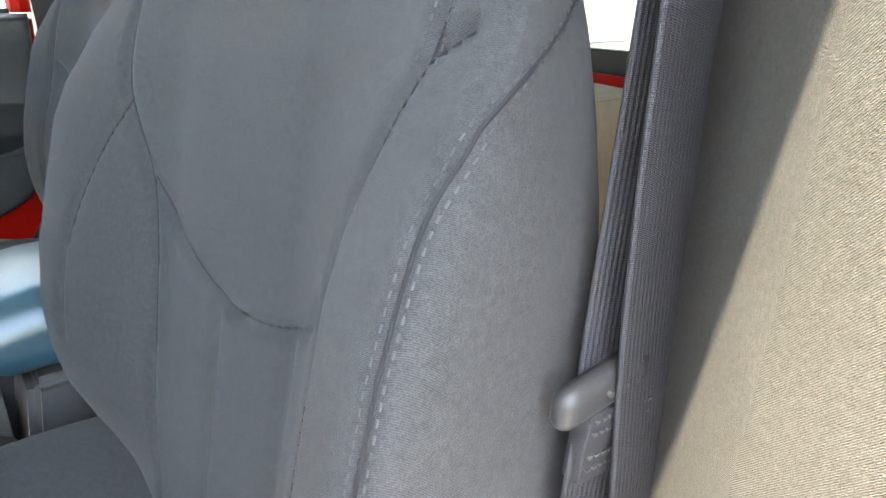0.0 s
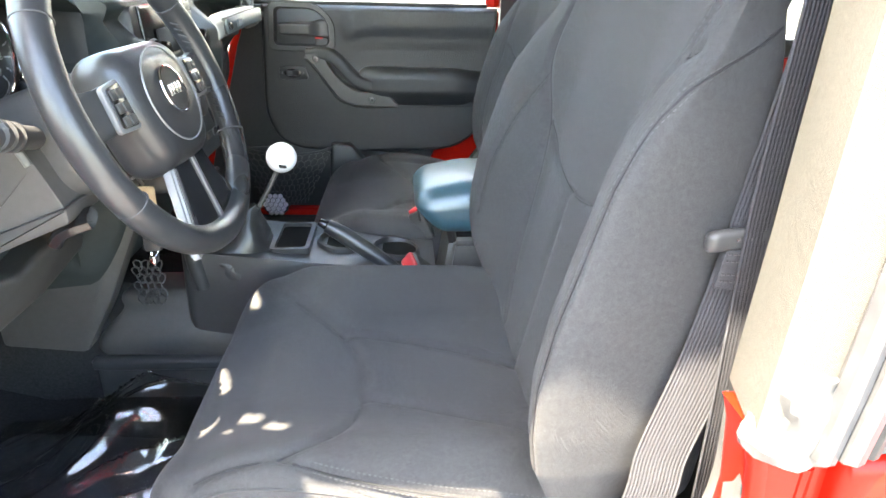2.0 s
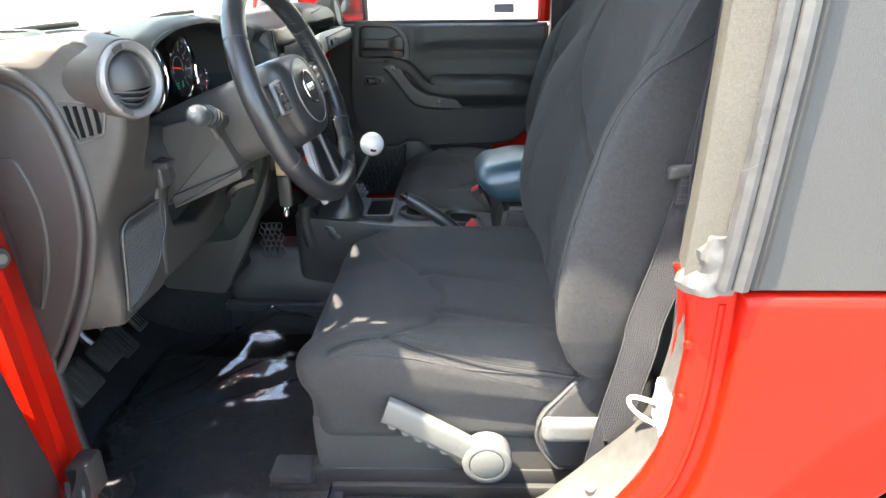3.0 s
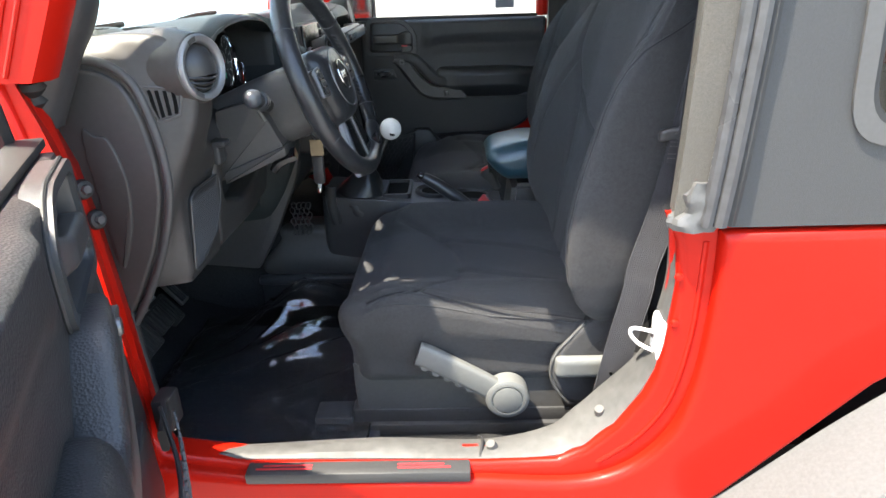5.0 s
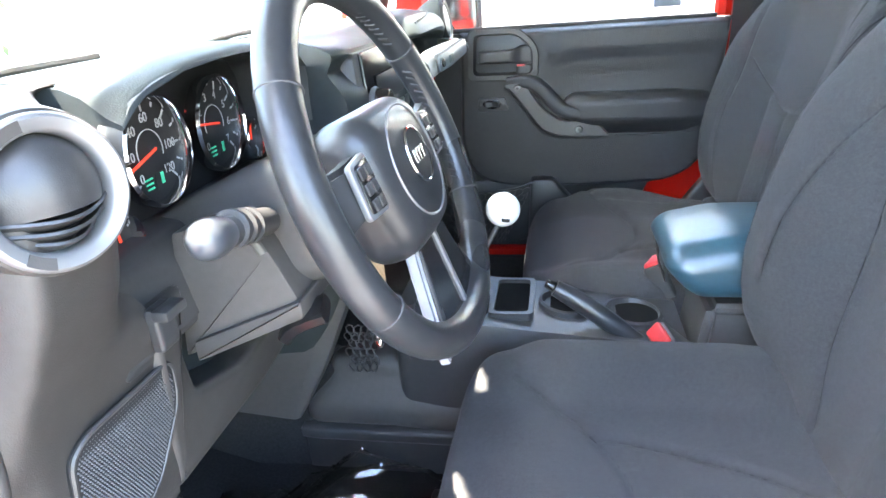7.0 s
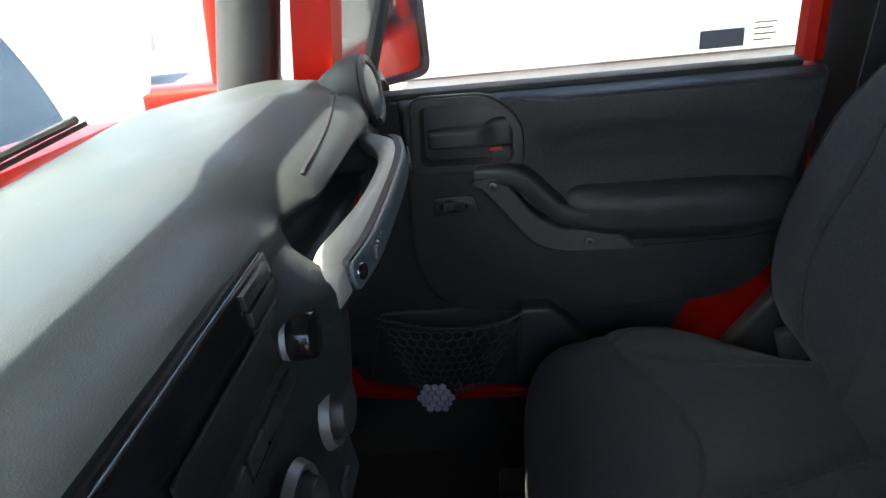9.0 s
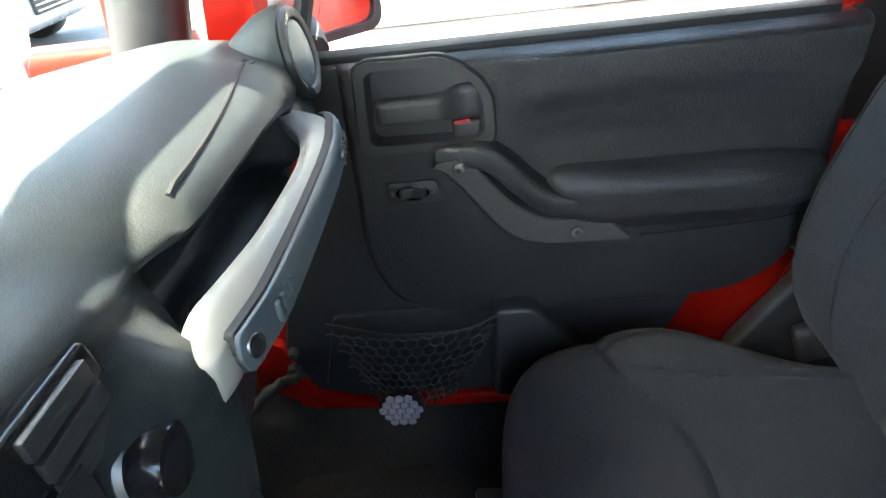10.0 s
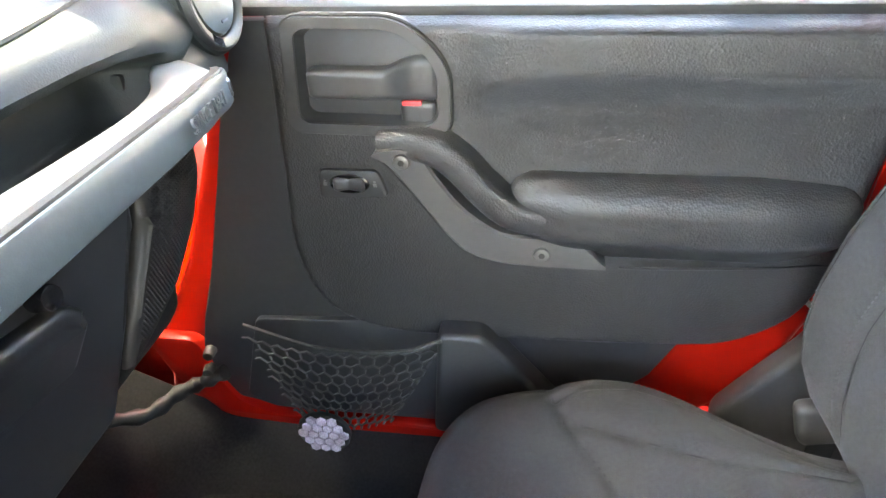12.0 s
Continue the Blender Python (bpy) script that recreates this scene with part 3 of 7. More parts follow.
tagged(back, "dark tailgate with its glass closing the cargo space", "tailgate", kind="structure")

# windscreen frame, glass and pillars
bm = B()
cyl(bm, (-1.03, 0.035, 1.12), (-0.80, 0.035, 1.74), 0.034, 0.030, 12)
cyl(bm, (-0.895, 1.60, 1.12), (-0.80, 1.60, 1.74), 0.030, 0.030, 12)
cyl(bm, (-0.850, 0.02, 1.738), (-0.850, 1.6, 1.738), 0.012, 0.020, 12)
# unseen corner block, added to shade the front of the driver's cushion
box(bm, -0.84, -0.665, -0.06, 0.06, 1.70, 1.77, 0.02)
frame_ob = part("windshield_frame", bm, RED_PAINT)
tagged(frame_ob, "red windshield frame with black inner pillar covers", "windshield", kind="structure")
bm = B()
tube(bm, smooth_line([(-0.83, 0.088, 1.13), (-0.785, 0.088, 1.215), (-0.745, 0.086, 1.29), (-0.745, 0.080, 1.45), (-0.785, 0.066, 1.70)], 6), 0.044, 14)
cyl(bm, (-0.845, 1.545, 1.13), (-0.70, 1.545, 1.72), 0.052, 0.042, 14)
under(frame_ob, part("pillar_cover", bm, PLASTIC, label="black pillar cover"))
bm = B()
loft(bm, [[(-1.03, 0.05, 1.16), (-1.026, 0.05, 1.163), (-1.026, 1.57, 1.163), (-1.03, 1.57, 1.16)], [(-0.828, 0.05, 1.735), (-0.824, 0.05, 1.738), (-0.824, 1.57, 1.738), (-0.828, 1.57, 1.735)]])
pane = part("windshield_glass", bm, SCREEN)
pane.visible_shadow = False
under(frame_ob, pane)
# red post at the hinge side of the opening, with its bolts
bm = B()
loft(bm, [[(-0.83 + dx, 0.0, z), (-0.715 + dx, 0.0, z), (-0.705 + dx, 0.02, z), (-0.712 + dx, 0.05, z), (-0.83 + dx, 0.05, z)] for z, dx in ((1.178, -0.042), (1.22, -0.020), (1.28, 0.010), (1.34, 0.012), (1.45, 0.015), (1.70, 0.02))])
post = part("windshield_post", bm, RED_PAINT)
tagged(post, "red post beside the windshield at the door hinges", "pillar", kind="structure")
bm = B()
loft(bm, [[(-0.765 + dx, 1.59, z), (-0.70 + dx, 1.59, z), (-0.69 + dx, 1.57, z), (-0.70 + dx, 1.54, z), (-0.765 + dx, 1.54, z)] for z, dx in ((1.15, 0.005), (1.30, 0.03), (1.45, 0.06), (1.70, 0.075))])
tagged(part("windshield_post", bm, RED_PAINT), "red post beside the windshield at the passenger door", "pillar", kind="structure")
bm = B()
prism(bm, [(-0.905, 0.60), (-0.86, 0.60), (-0.842, 0.64), (-0.855, 0.74), (-0.90, 0.66)], "y", 1.53, 1.56, 0.004)
tagged(part("hinge_pillar", bm, RED_PAINT), "red painted hinge pillar ahead of the passenger door", "pillar", kind="structure")
for x in (-0.775, -0.757, -0.740):
    under(post, part("bead", tube(B(), [(x - 0.045, -0.001, 1.185), (x, -0.001, 1.28), (x + 0.01, -0.001, 1.45)], 0.003, 6), RED_PAINT))

# floor pan, firewall, tunnel, passenger wall edge
bm = B()
prism(bm, [(-1.10, 0.60), (-0.86, 0.515), (0.10, 0.51), (0.12, 0.58), (1.46, 0.58), (1.46, 0.50), (-1.10, 0.45)], "y", 0.075, 1.56)
ob = part("floor", bm, CARPET)
tagged(ob, "black carpet on the floor of the cabin", "carpet", kind="structure")
bm = B()
prism(bm, [(-1.12, 0.45), (-1.05, 0.45), (-1.03, 0.85), (-1.04, 1.16), (-1.12, 1.16)], "y", 0.03, 1.60)
ob = part("firewall", bm, CARPET)
tagged(ob, "black carpeted firewall behind the pedals", "firewall", kind="structure")
bm = B()
loft(bm, [[(x, y0, 0.50), (x, y0 + 0.02, zt - 0.03), (x, y0 + 0.05, zt), (x, y1 - 0.05, zt), (x, y1 - 0.02, zt - 0.03), (x, y1, 0.50)] for x, y0, y1, zt in ((-1.05, 0.68, 1.0, 0.80), (-0.80, 0.70, 0.95, 0.745), (-0.60, 0.71, 0.91, 0.70), (0.1, 0.71, 0.9, 0.66))])
ob = part("transmission_tunnel", bm, CARPET)
tagged(ob, "black carpeted transmission tunnel between the seats", "tunnel", kind="structure")
bm = B()
prism(bm, [(-0.80, 0.43), (0.04, 0.43), (0.06, 0.59), (-0.15, 0.606), (-0.70, 0.604), (-0.80, 0.61)], "y", 1.46, 1.55, 0.008, 3)
ob = part("door_sill", bm, RED_PAINT)
tagged(ob, "red painted sill under the passenger door", "sill", kind="structure")
bm = B()
loft(bm, [[(x, 1.33 - 0.02 * k, 0.508), (x, 1.385 - 0.02 * k, 0.522 + 0.02 * k), (x, 1.425 - 0.02 * k, 0.552 + 0.03 * k), (x, 1.452, 0.584 + 0.04 * k), (x, 1.466, 0.592 + 0.05 * k), (x, 1.470, 0.50)] for x, k in ((-0.96, 2.2), (-0.88, 1.6), (-0.80, 0.8), (-0.74, 0.2), (-0.60, 0.0), (-0.30, 0.0), (0.10, 0.0))])
tagged(part("sill_carpet", bm, CARPET, angle=60), "black carpet turned up along the passenger sill", "carpet", kind="structure")
bm = B()
prism(bm, rounded([(-0.83, 0.74), (-0.752, 0.74), (-0.738, 0.675), (-0.712, 0.625), (-0.66, 0.606), (-0.40, 0.601), (-0.40, 0.575), (-0.66, 0.577), (-0.74, 0.595), (-0.80, 0.66)], 0.02, 5), "y", 1.458, 1.478, 0.004, 2)
foot = part("pillar_foot", bm, RED_PAINT)
tagged(foot, "red painted foot of the hinge pillar at the passenger sill", "pillar", kind="structure")
for x, z in ((-0.737, 0.722), (-0.745, 0.690)):
    bm = cyl(B(), (x, 1.462, z), (x + 0.002, 1.446, z), 0.0085, 0.007, 14, bevel=0.001)
    under(foot, part("plug", bm, RUBBER))
# wiring loom that runs from the footwell into the door
bm = B()
tube(bm, smooth_line([(-0.87, 1.37, 0.665), (-0.82, 1.40, 0.650), (-0.785, 1.430, 0.665), (-0.755, 1.448, 0.672), (-0.72, 1.452, 0.690)], 6), lambda t: 0.010 + 0.002 * math.sin(t * 40), 12)
box(bm, -0.91, -0.86, 1.34, 1.40, 0.645, 0.685, 0.01)
tagged(part("wiring_loom", bm, RUBBER), "black taped wiring loom crossing to the door", "cable")

# ---- seats ----
def stitches(pts, r=0.0006):
    """A row of short stitches along close points."""
    pts = spaced(smooth_line(pts, 4), 0.0028)
    bm = B()
    for k in range(0, len(pts) - 1, 2):
        tube(bm, pts[k:k + 2], r, 4)
    return bm


def spaced(pts, step):
    """Points at even distances along a close line."""
    out, left = [pts[0]], step
    for p, q in zip(pts, pts[1:]):
        d = (q - p).length
        while d > 1e-9 and left <= d:
            p = p + (q - p) * (left / d)
            d -= left
            left = step
            out.append(p)
        left -= d
    return out


def look_up(table, z):
    """A smooth value from a short table of (height, value)."""
    for (a, va), (b, vb) in zip(table, table[1:]):
        if z <= b:
            t = max(0.0, (z - a) / (b - a))
            return va + (vb - va) * t
    return table[-1][1]


RIDGE_X = [(0.745, -0.045), (0.77, -0.070), (0.79, -0.085), (0.83, -0.101), (0.87, -0.107), (0.92, -0.107), (0.98, -0.097), (1.04, -0.080), (1.10, -0.062), (1.13, -0.048), (1.17, -0.022), (1.20, 0.0), (1.25, 0.030), (1.32, 0.068), (1.36, 0.10)]
RIDGE_W = [(0.745, 0.250), (0.77, 0.268), (0.79, 0.276), (0.83, 0.283), (0.87, 0.286), (0.98, 0.286), (1.04, 0.284), (1.10, 0.280), (1.13, 0.276), (1.17, 0.266), (1.20, 0.256), (1.25, 0.235), (1.32, 0.205), (1.36, 0.17)]


# seams of the backrest in (from the middle, height)
BACK_NEAR = [(-0.205, 0.79), (-0.214, 0.90), (-0.212, 0.98), (-0.204, 1.038), (-0.201, 1.085), (-0.204, 1.125), (-0.211, 1.16), (-0.22, 1.19)]
BACK_FAR = [(0.095, 0.775), (0.122, 0.85), (0.128, 0.927), (0.133, 1.011), (0.145, 1.07), (0.172, 1.125), (0.185, 1.17), (0.195, 1.25), (0.19, 1.32)]
BACK_CUP = [(-0.185, 1.083), (-0.14, 1.046), (-0.09, 1.022), (-0.04, 1.009), (0.01, 1.008), (0.08, 1.022), (0.125, 1.05), (0.140, 1.065)]
BACK_BOLSTER = [(0.172, 1.125), (0.204, 1.066), (0.228, 0.99), (0.236, 0.90)]
BACK_YOKE = [(-0.22, 1.19), (-0.235, 1.20), (-0.249, 1.210)]
BACK_COLLAR = [(-0.22, 1.19), (-0.214, 1.23), (-0.205, 1.31)]
# seams of the cushion in (x, from the outer edge)
SEAT_U = [(-0.433, 0.037), (-0.352, 0.055), (-0.295, 0.103), (-0.270, 0.183), (-0.275, 0.269), (-0.33, 0.365), (-0.406, 0.433)]
SEAT_DART = [(-0.267, 0.185), (-0.178, 0.157), (-0.05, 0.10)]
SEAT_DART_FAR = [(-0.305, 0.335), (-0.178, 0.299), (-0.05, 0.245)]
SEAT_RAIL = [(-0.345, 0.052), (-0.285, 0.036), (-0.20, 0.026), (-0.08, 0.022), (0.0, 0.022)]

# the passenger's cover is cut a little differently
PASS_U = [(-0.450, 0.002), (-0.412, 0.024), (-0.377, 0.045), (-0.350, 0.073), (-0.315, 0.107), (-0.285, 0.145), (-0.268, 0.20), (-0.275, 0.285), (-0.33, 0.37), (-0.406, 0.44)]
PASS_DART = [(-0.350, 0.070), (-0.284, 0.080), (-0.231, 0.088), (-0.185, 0.092), (-0.08, 0.090)]
PASS_RAIL = [(-0.380, 0.044), (-0.340, 0.020), (-0.277, 0.010), (-0.217, 0.010), (-0.164, 0.016), (-0.117, 0.022), (-0.060, 0.040)]


def build_seat(dx, dy, dz, seat_label, side, dark):
    """A bucket seat; side: +1 puts the recliner levers on the low-y side."""
    W0, W1 = (0.022, 0.522) if side > 0 else (0.008, 0.548)
    C = 0.265
    cloth = FABRIC
    seat = thing("front_seat", (dx - 0.2, dy + C, 0.52), seat_label, "car seat", "front seats")

    def at(x, y, z):
        return Vector((x + dx, y + dy, z + dz))
    m = 1 if side > 0 else -1          # the passenger's seat is the mirror of the driver's

    def flip(v):
        return v if m > 0 else 2 * C - v

    def drawn(line):
        return [(q.x, flip(q.y)) for q in smooth_line([(u, v, 0) for u, v in line], 5)]
    rail = drawn(SEAT_RAIL if m > 0 else PASS_RAIL)
    seams = [drawn(SEAT_U if m > 0 else PASS_U), drawn(SEAT_DART if m > 0 else PASS_DART), drawn(SEAT_DART_FAR), rail]

    def cushion(p):
        x, y, z = p
        t = abs(y - C) / C
        up = 0.030 * ramp01((t - 0.40) / 0.42) - 0.018 - 0.012 * ramp01((t - 0.86) / 0.14)
        up += -0.012 * ramp01((x + 0.14) / 0.14) - 0.022 * ramp01((-x - 0.36) / 0.10) ** 2
        near = y < C if m > 0 else y > C
        if near and m > 0:
            up -= 0.034 * ramp01((x + 0.40) / 0.34) * ramp01((t - 0.62) / 0.25)
        elif near:
            up -= 0.030 * ramp01((x + 0.30) / 0.25) * ramp01((t - 0.62) / 0.25)
        top = ramp01((z - 0.69) / 0.06)
        for s in seams if top > 0.3 else ():
            d = from_line(x, y, s)
            if d < 0.016:
                up -= 0.008 * (1 - d / 0.016) ** 2
        side_in = 0.012 * ramp01((0.74 - z) / 0.08)
        y2 = y + side_in * (1 if y < C else -1) * ramp01((t - 0.7) / 0.2)
        fx = 0.018 * ramp01((-x - 0.40) / 0.06) * ramp01((0.75 - z) / 0.08)
        round_front = (0.010 if near else 0.050) * (t ** 4) * ramp01((-x - 0.25) / 0.2)
        if near and m < 0:
            y2 -= 0.055 * ramp01((x + 0.28) / 0.20) * ramp01((t - 0.5) / 0.5)
            round_front = 0.090 * t ** 5 * ramp01((-x - 0.25) / 0.2)
        return at(x + fx + round_front, y2, z + up * top)
    bm = rbox(B(), -0.484 if m > 0 else -0.494, 0.06, W0, W1, 0.612, 0.79, 0.034, 100, cushion)
    body = part("cushion", bm, cloth, angle=60)
    under(seat, body)
    # top stitching beside the outer seams
    for off in (0.006, -0.008):
        pts = [cushion(Vector((a, b + off * m, 0.79))) + Vector((0, 0, 0.0006)) for a, b in rail[3:]]
        under(seat, part("stitching", stitches(pts), THREAD))
    for s in seams:
        bm = B()
        tube(bm, smooth_line([cushion(Vector((a, b, 0.79))) + Vector((0, 0, 0.0004)) for a, b in s], 3), 0.0012, 5)
        under(seat, part("seam", bm, SEAM))
    bm = B()
    edge = [cushion(Vector((-0.455 + 0.45 * k / 24, (W0 + 0.006) if m > 0 else (W1 - 0.006), 0.79 - 0.020))) + Vector((0, -0.001 * m, 0.002)) for k in range(1, 25)]
    tube(bm, edge, 0.0022, 6)
    under(seat, part("piping", bm, cloth))

    # backrest: cross sections by height, with two high side bolsters
    def curve(line):
        return [(m * q.x, q.y) for q in smooth_line([(u, v, 0) for u, v in line], 5)]
    fronts = [curve(q) for q in (BACK_NEAR, BACK_FAR, BACK_CUP, BACK_BOLSTER, BACK_YOKE, BACK_COLLAR)]
    soft = [[(0.0, 0.75), (0.005, 1.0)], [(-0.10 * m, 0.75), (-0.11 * m, 1.02)]]

    def front_x(u, z):
        """Depth of the front face at u from the middle."""
        xr, wr = look_up(RIDGE_X, z), look_up(RIDGE_W, z)
        xc = -0.018 + 0.21 * (z - 1.01) + 0.4 * max(0.0, z - 1.22) ** 1.2
        x = xc + (xr - xc) * ramp01((abs(u) - 0.095) / (wr - 0.108))
        d = min(from_line(u, z, ln) for ln in fronts)
        if d < 0.011:
            x += 0.0065 * (1 - d / 0.011) ** 2
        for ln in soft:
            d = from_line(u, z, ln)
            if d < 0.022:
                x += 0.004 * (1 - d / 0.022) ** 2
        return x

    def on_back(u, z, out=0.0):
        return at(front_x(u, z) - out, C + u, z)

    def turn_of(z):
        """Section of the bolster from the front edge round to the back."""
        wr = look_up(RIDGE_W, z)
        x1 = front_x(wr - 0.014, z)
        xe = max(0.078, x1 + 0.06)
        line = smooth_line([(x1, wr - 0.014, 0), (x1 + 0.0015, wr - 0.006, 0), (x1 + 0.007, wr - 0.001, 0)] + [(x1 + (xe - x1) * f, wr + d, 0) for f, d in ((0.15, 0.001), (0.38, -0.004), (0.66, -0.012), (0.92, -0.024), (1.0, -0.07))], 4)
        if z > 0.78:
            for q in line:
                d = abs(q.y - (wr - 0.010)) + abs(q.x - x1)
                if d < 0.008 and z < 1.17:
                    q.x += 0.002 * (1 - d / 0.008)
        return line

    def section(z):
        xr, wr = look_up(RIDGE_X, z), look_up(RIDGE_W, z)
        across = [(wr - 0.014) * k / 72 for k in range(73)]
        half = [Vector((front_x(u, z), u, 0)) for u in across]
        other = [Vector((front_x(-u, z), -u, 0)) for u in across]
        turn = turn_of(z)[1:]
        right = half + turn
        left = (other[1:] + [Vector((q.x, -q.y, 0)) for q in turn])[::-1]
        return [at(q.x, C + q.y, z) for q in left + right]
    zs = [0.745 + 0.615 * k / 170 for k in range(171)]
    bm = loft(B(), [section(z) for z in zs])
    under(seat, part("backrest", bm, cloth, angle=70))

    def turn_line(side, din, lift, z0, z1):
        """The sewn edge of the bolster; near the top it sweeps back over the side."""
        out = []
        for k in range(61):
            z = z0 + (z1 - z0) * k / 60
            line = turn_of(z)
            run = max(0.0, din + 0.0045 + 0.010 * ramp01((z - 1.14) / 0.04) + 0.060 * ramp01((z - 1.172) / 0.058))
            for p, q in zip(line, line[1:]):
                step = (q - p).length
                if run <= step:
                    break
                run -= step
            w = p.lerp(q, min(1.0, run / step))
            nrm = Vector((-(q - p).y, (q - p).x, 0)).normalized()
            w = w + nrm * lift
            out.append(at(w.x, C + side * w.y, z))
        return out
    for side in (-1, 1):
        for din in (-0.0042, 0.0042):
            under(seat, part("stitching", stitches(turn_line(side, din, 0.0005, 0.79, 1.215)), THREAD))
        under(seat, part("seam", tube(B(), turn_line(side, 0.0, 0.0002, 0.78, 1.218), 0.0010, 5), SEAM))
    for k, s in enumerate(fronts):
        pts = [on_back(q[0], q[1], 0.0010) for q in s]
        under(seat, part("seam", tube(B(), smooth_line(pts, 3), 0.0012, 5), SEAM))
        if k in (0, 5):
            for off in ((-0.007,) if k == 0 else (-0.006, 0.006)):
                near = [on_back(q[0] + m * off, q[1], 0.0005) for q in s if q[1] < 1.06 or k == 5]
                under(seat, part("stitching", stitches(near), THREAD))
    # headrest
    def lean(d, y, h):
        return at(-0.080 + d + 0.20 * h + 0.18 * h * h, y, 0.745 + h * 0.965)

    def head(p):
        d, y, h = p
        return lean(d + 0.012 - 0.01 * ((y - C) / 0.12) ** 2, y, h)
    bm = rbox(B(), 0.015, 0.11, C - 0.125, C + 0.125, 0.655, 0.83, 0.04, 16, head)
    under(seat, part("headrest", bm, cloth))
    for o in (-0.06, 0.06):
        bm = cyl(B(), lean(0.06, C + o, 0.55), lean(0.06, C + o, 0.70), 0.006, 0.006, 10)
        under(seat, part("headrest_post", bm, CHROME))
    # plastic base and rails
    bm = B()
    loft(bm, [[at(x0, 0.044, z), at(x1, 0.044, z), at(x1, 0.48, z), at(x0, 0.48, z)] for x0, x1, z in ((-0.462, 0.0, 0.66), (-0.462, 0.0, 0.60), (-0.458, -0.01, 0.548))])
    bmesh.ops.bevel(bm, geom=[e for e in bm.edges], offset=0.006, segments=2, affect="EDGES")
    under(seat, part("base", bm, GREY_DARK))
    for y in (0.03, 0.41):
        bm = B()
        box(bm, -0.47 + dx, 0.02 + dx, y + 0.01 + dy, y + 0.05 + dy, 0.525, 0.56 + dz, 0.006)
        box(bm, -0.54 + dx, 0.05 + dx, y + dy, y + 0.062 + dy, 0.508, 0.534, 0.006)
        box(bm, -0.54 + dx, -0.47 + dx, y + 0.004 + dy, y + 0.058 + dy, 0.530, 0.548, 0.006)
        under(seat, part("rail", bm, PLASTIC))
    return seat, at, cushion, on_back


DRIVER, d_at, d_cush, d_back = build_seat(0.0, 0.165, 0.0, "black cloth bucket seat on the driver's side with stitched seams", 1, False)
PASS, p_at, p_cush, p_back = build_seat(0.076, 0.858, 0.0, "black cloth bucket seat on the passenger's side with stitched seams", -1, True)

# height lever, its pivot, recliner cover and lever on the driver's seat
bm = B()
spine = smooth_line([(-0.343, 0.180, 0.694), (-0.325, 0.179, 0.687), (-0.285, 0.178, 0.664), (-0.245, 0.178, 0.640), (-0.20, 0.178, 0.611)], 5)
tube(bm, spine, 0.02, 18, flat=(0.0205, 0.010, (0.5, 0, 0.86)))
rings = [[Vector((-0.192 + r * math.cos(a), y, 0.606 + r * math.sin(a))) for r, y in ((0.037, 0.196), (0.0385, 0.176), (0.037, 0.167), (0.033, 0.1645), (0.0275, 0.1645), (0.0265, 0.167), (0.002, 0.1665))] for a in [2 * math.pi * k / 48 for k in range(49)]]
loft(bm, rings, cap=False, closed=False)
lever = part("height_lever", bm, LEVER, label="light grey plastic lever with a scalloped grip")
for k in range(5):
    c = Vector((-0.332 + k * 0.019, 0.180, 0.671 - k * 0.0112))
    bm = tube(B(), [c + Vector((0, -0.0085, 0)), c + Vector((0, 0.008, 0))], 0.0075, 12)
    under(lever, part("scallop", bm, LEVER))
bm = cyl(B(), (-0.192, 0.1685, 0.606), (-0.192, 0.1640, 0.606), 0.0255, 0.025, 40, bevel=0.001)
under(lever, part("cap", bm, LEVER))
under(DRIVER, lever)
bm = B()
prism(bm, rounded([(-0.060, 0.752), (-0.090, 0.716), (-0.110, 0.690), (-0.119, 0.657), (-0.111, 0.625), (-0.088, 0.594), (0.03, 0.590), (0.045, 0.70), (0.040, 0.80), (-0.02, 0.79)], 0.012, 4), "y", 0.173, 0.235, 0.009, 4)
cover = part("recliner_cover", bm, FABRIC)
bm = tube(B(), smooth_line([(-0.066, 0.180, 0.746), (-0.090, 0.178, 0.717), (-0.110, 0.178, 0.690), (-0.119, 0.178, 0.657), (-0.111, 0.178, 0.625), (-0.089, 0.178, 0.594), (-0.076, 0.180, 0.588)], 6), 0.0026, 8)
under(cover, part("piping", bm, GUARD, label="pale piping"))
under(DRIVER, cover)
bm = B()
rbox(bm, -0.113, 0.0, 0.160, 0.184, 0.649, 0.689, 0.011, 12)
under(DRIVER, part("recliner_lever", bm, LEVER, label="light grey recliner lever"))
bm = cyl(B(), (0.014, 0.160, 0.666), (0.014, 0.20, 0.666), 0.028, 0.028, 28, bevel=0.003)
knob = part("recliner_knob", bm, PLASTIC)
bm = tube(B(), [Vector((0.014 + 0.021 * math.cos(a), 0.1598, 0.666 + 0.021 * math.sin(a))) for a in [2 * math.pi * k / 28 for k in range(28)]], 0.0012, 6, True)
under(knob, part("groove", bm, RUBBER))
under(DRIVER, knob)

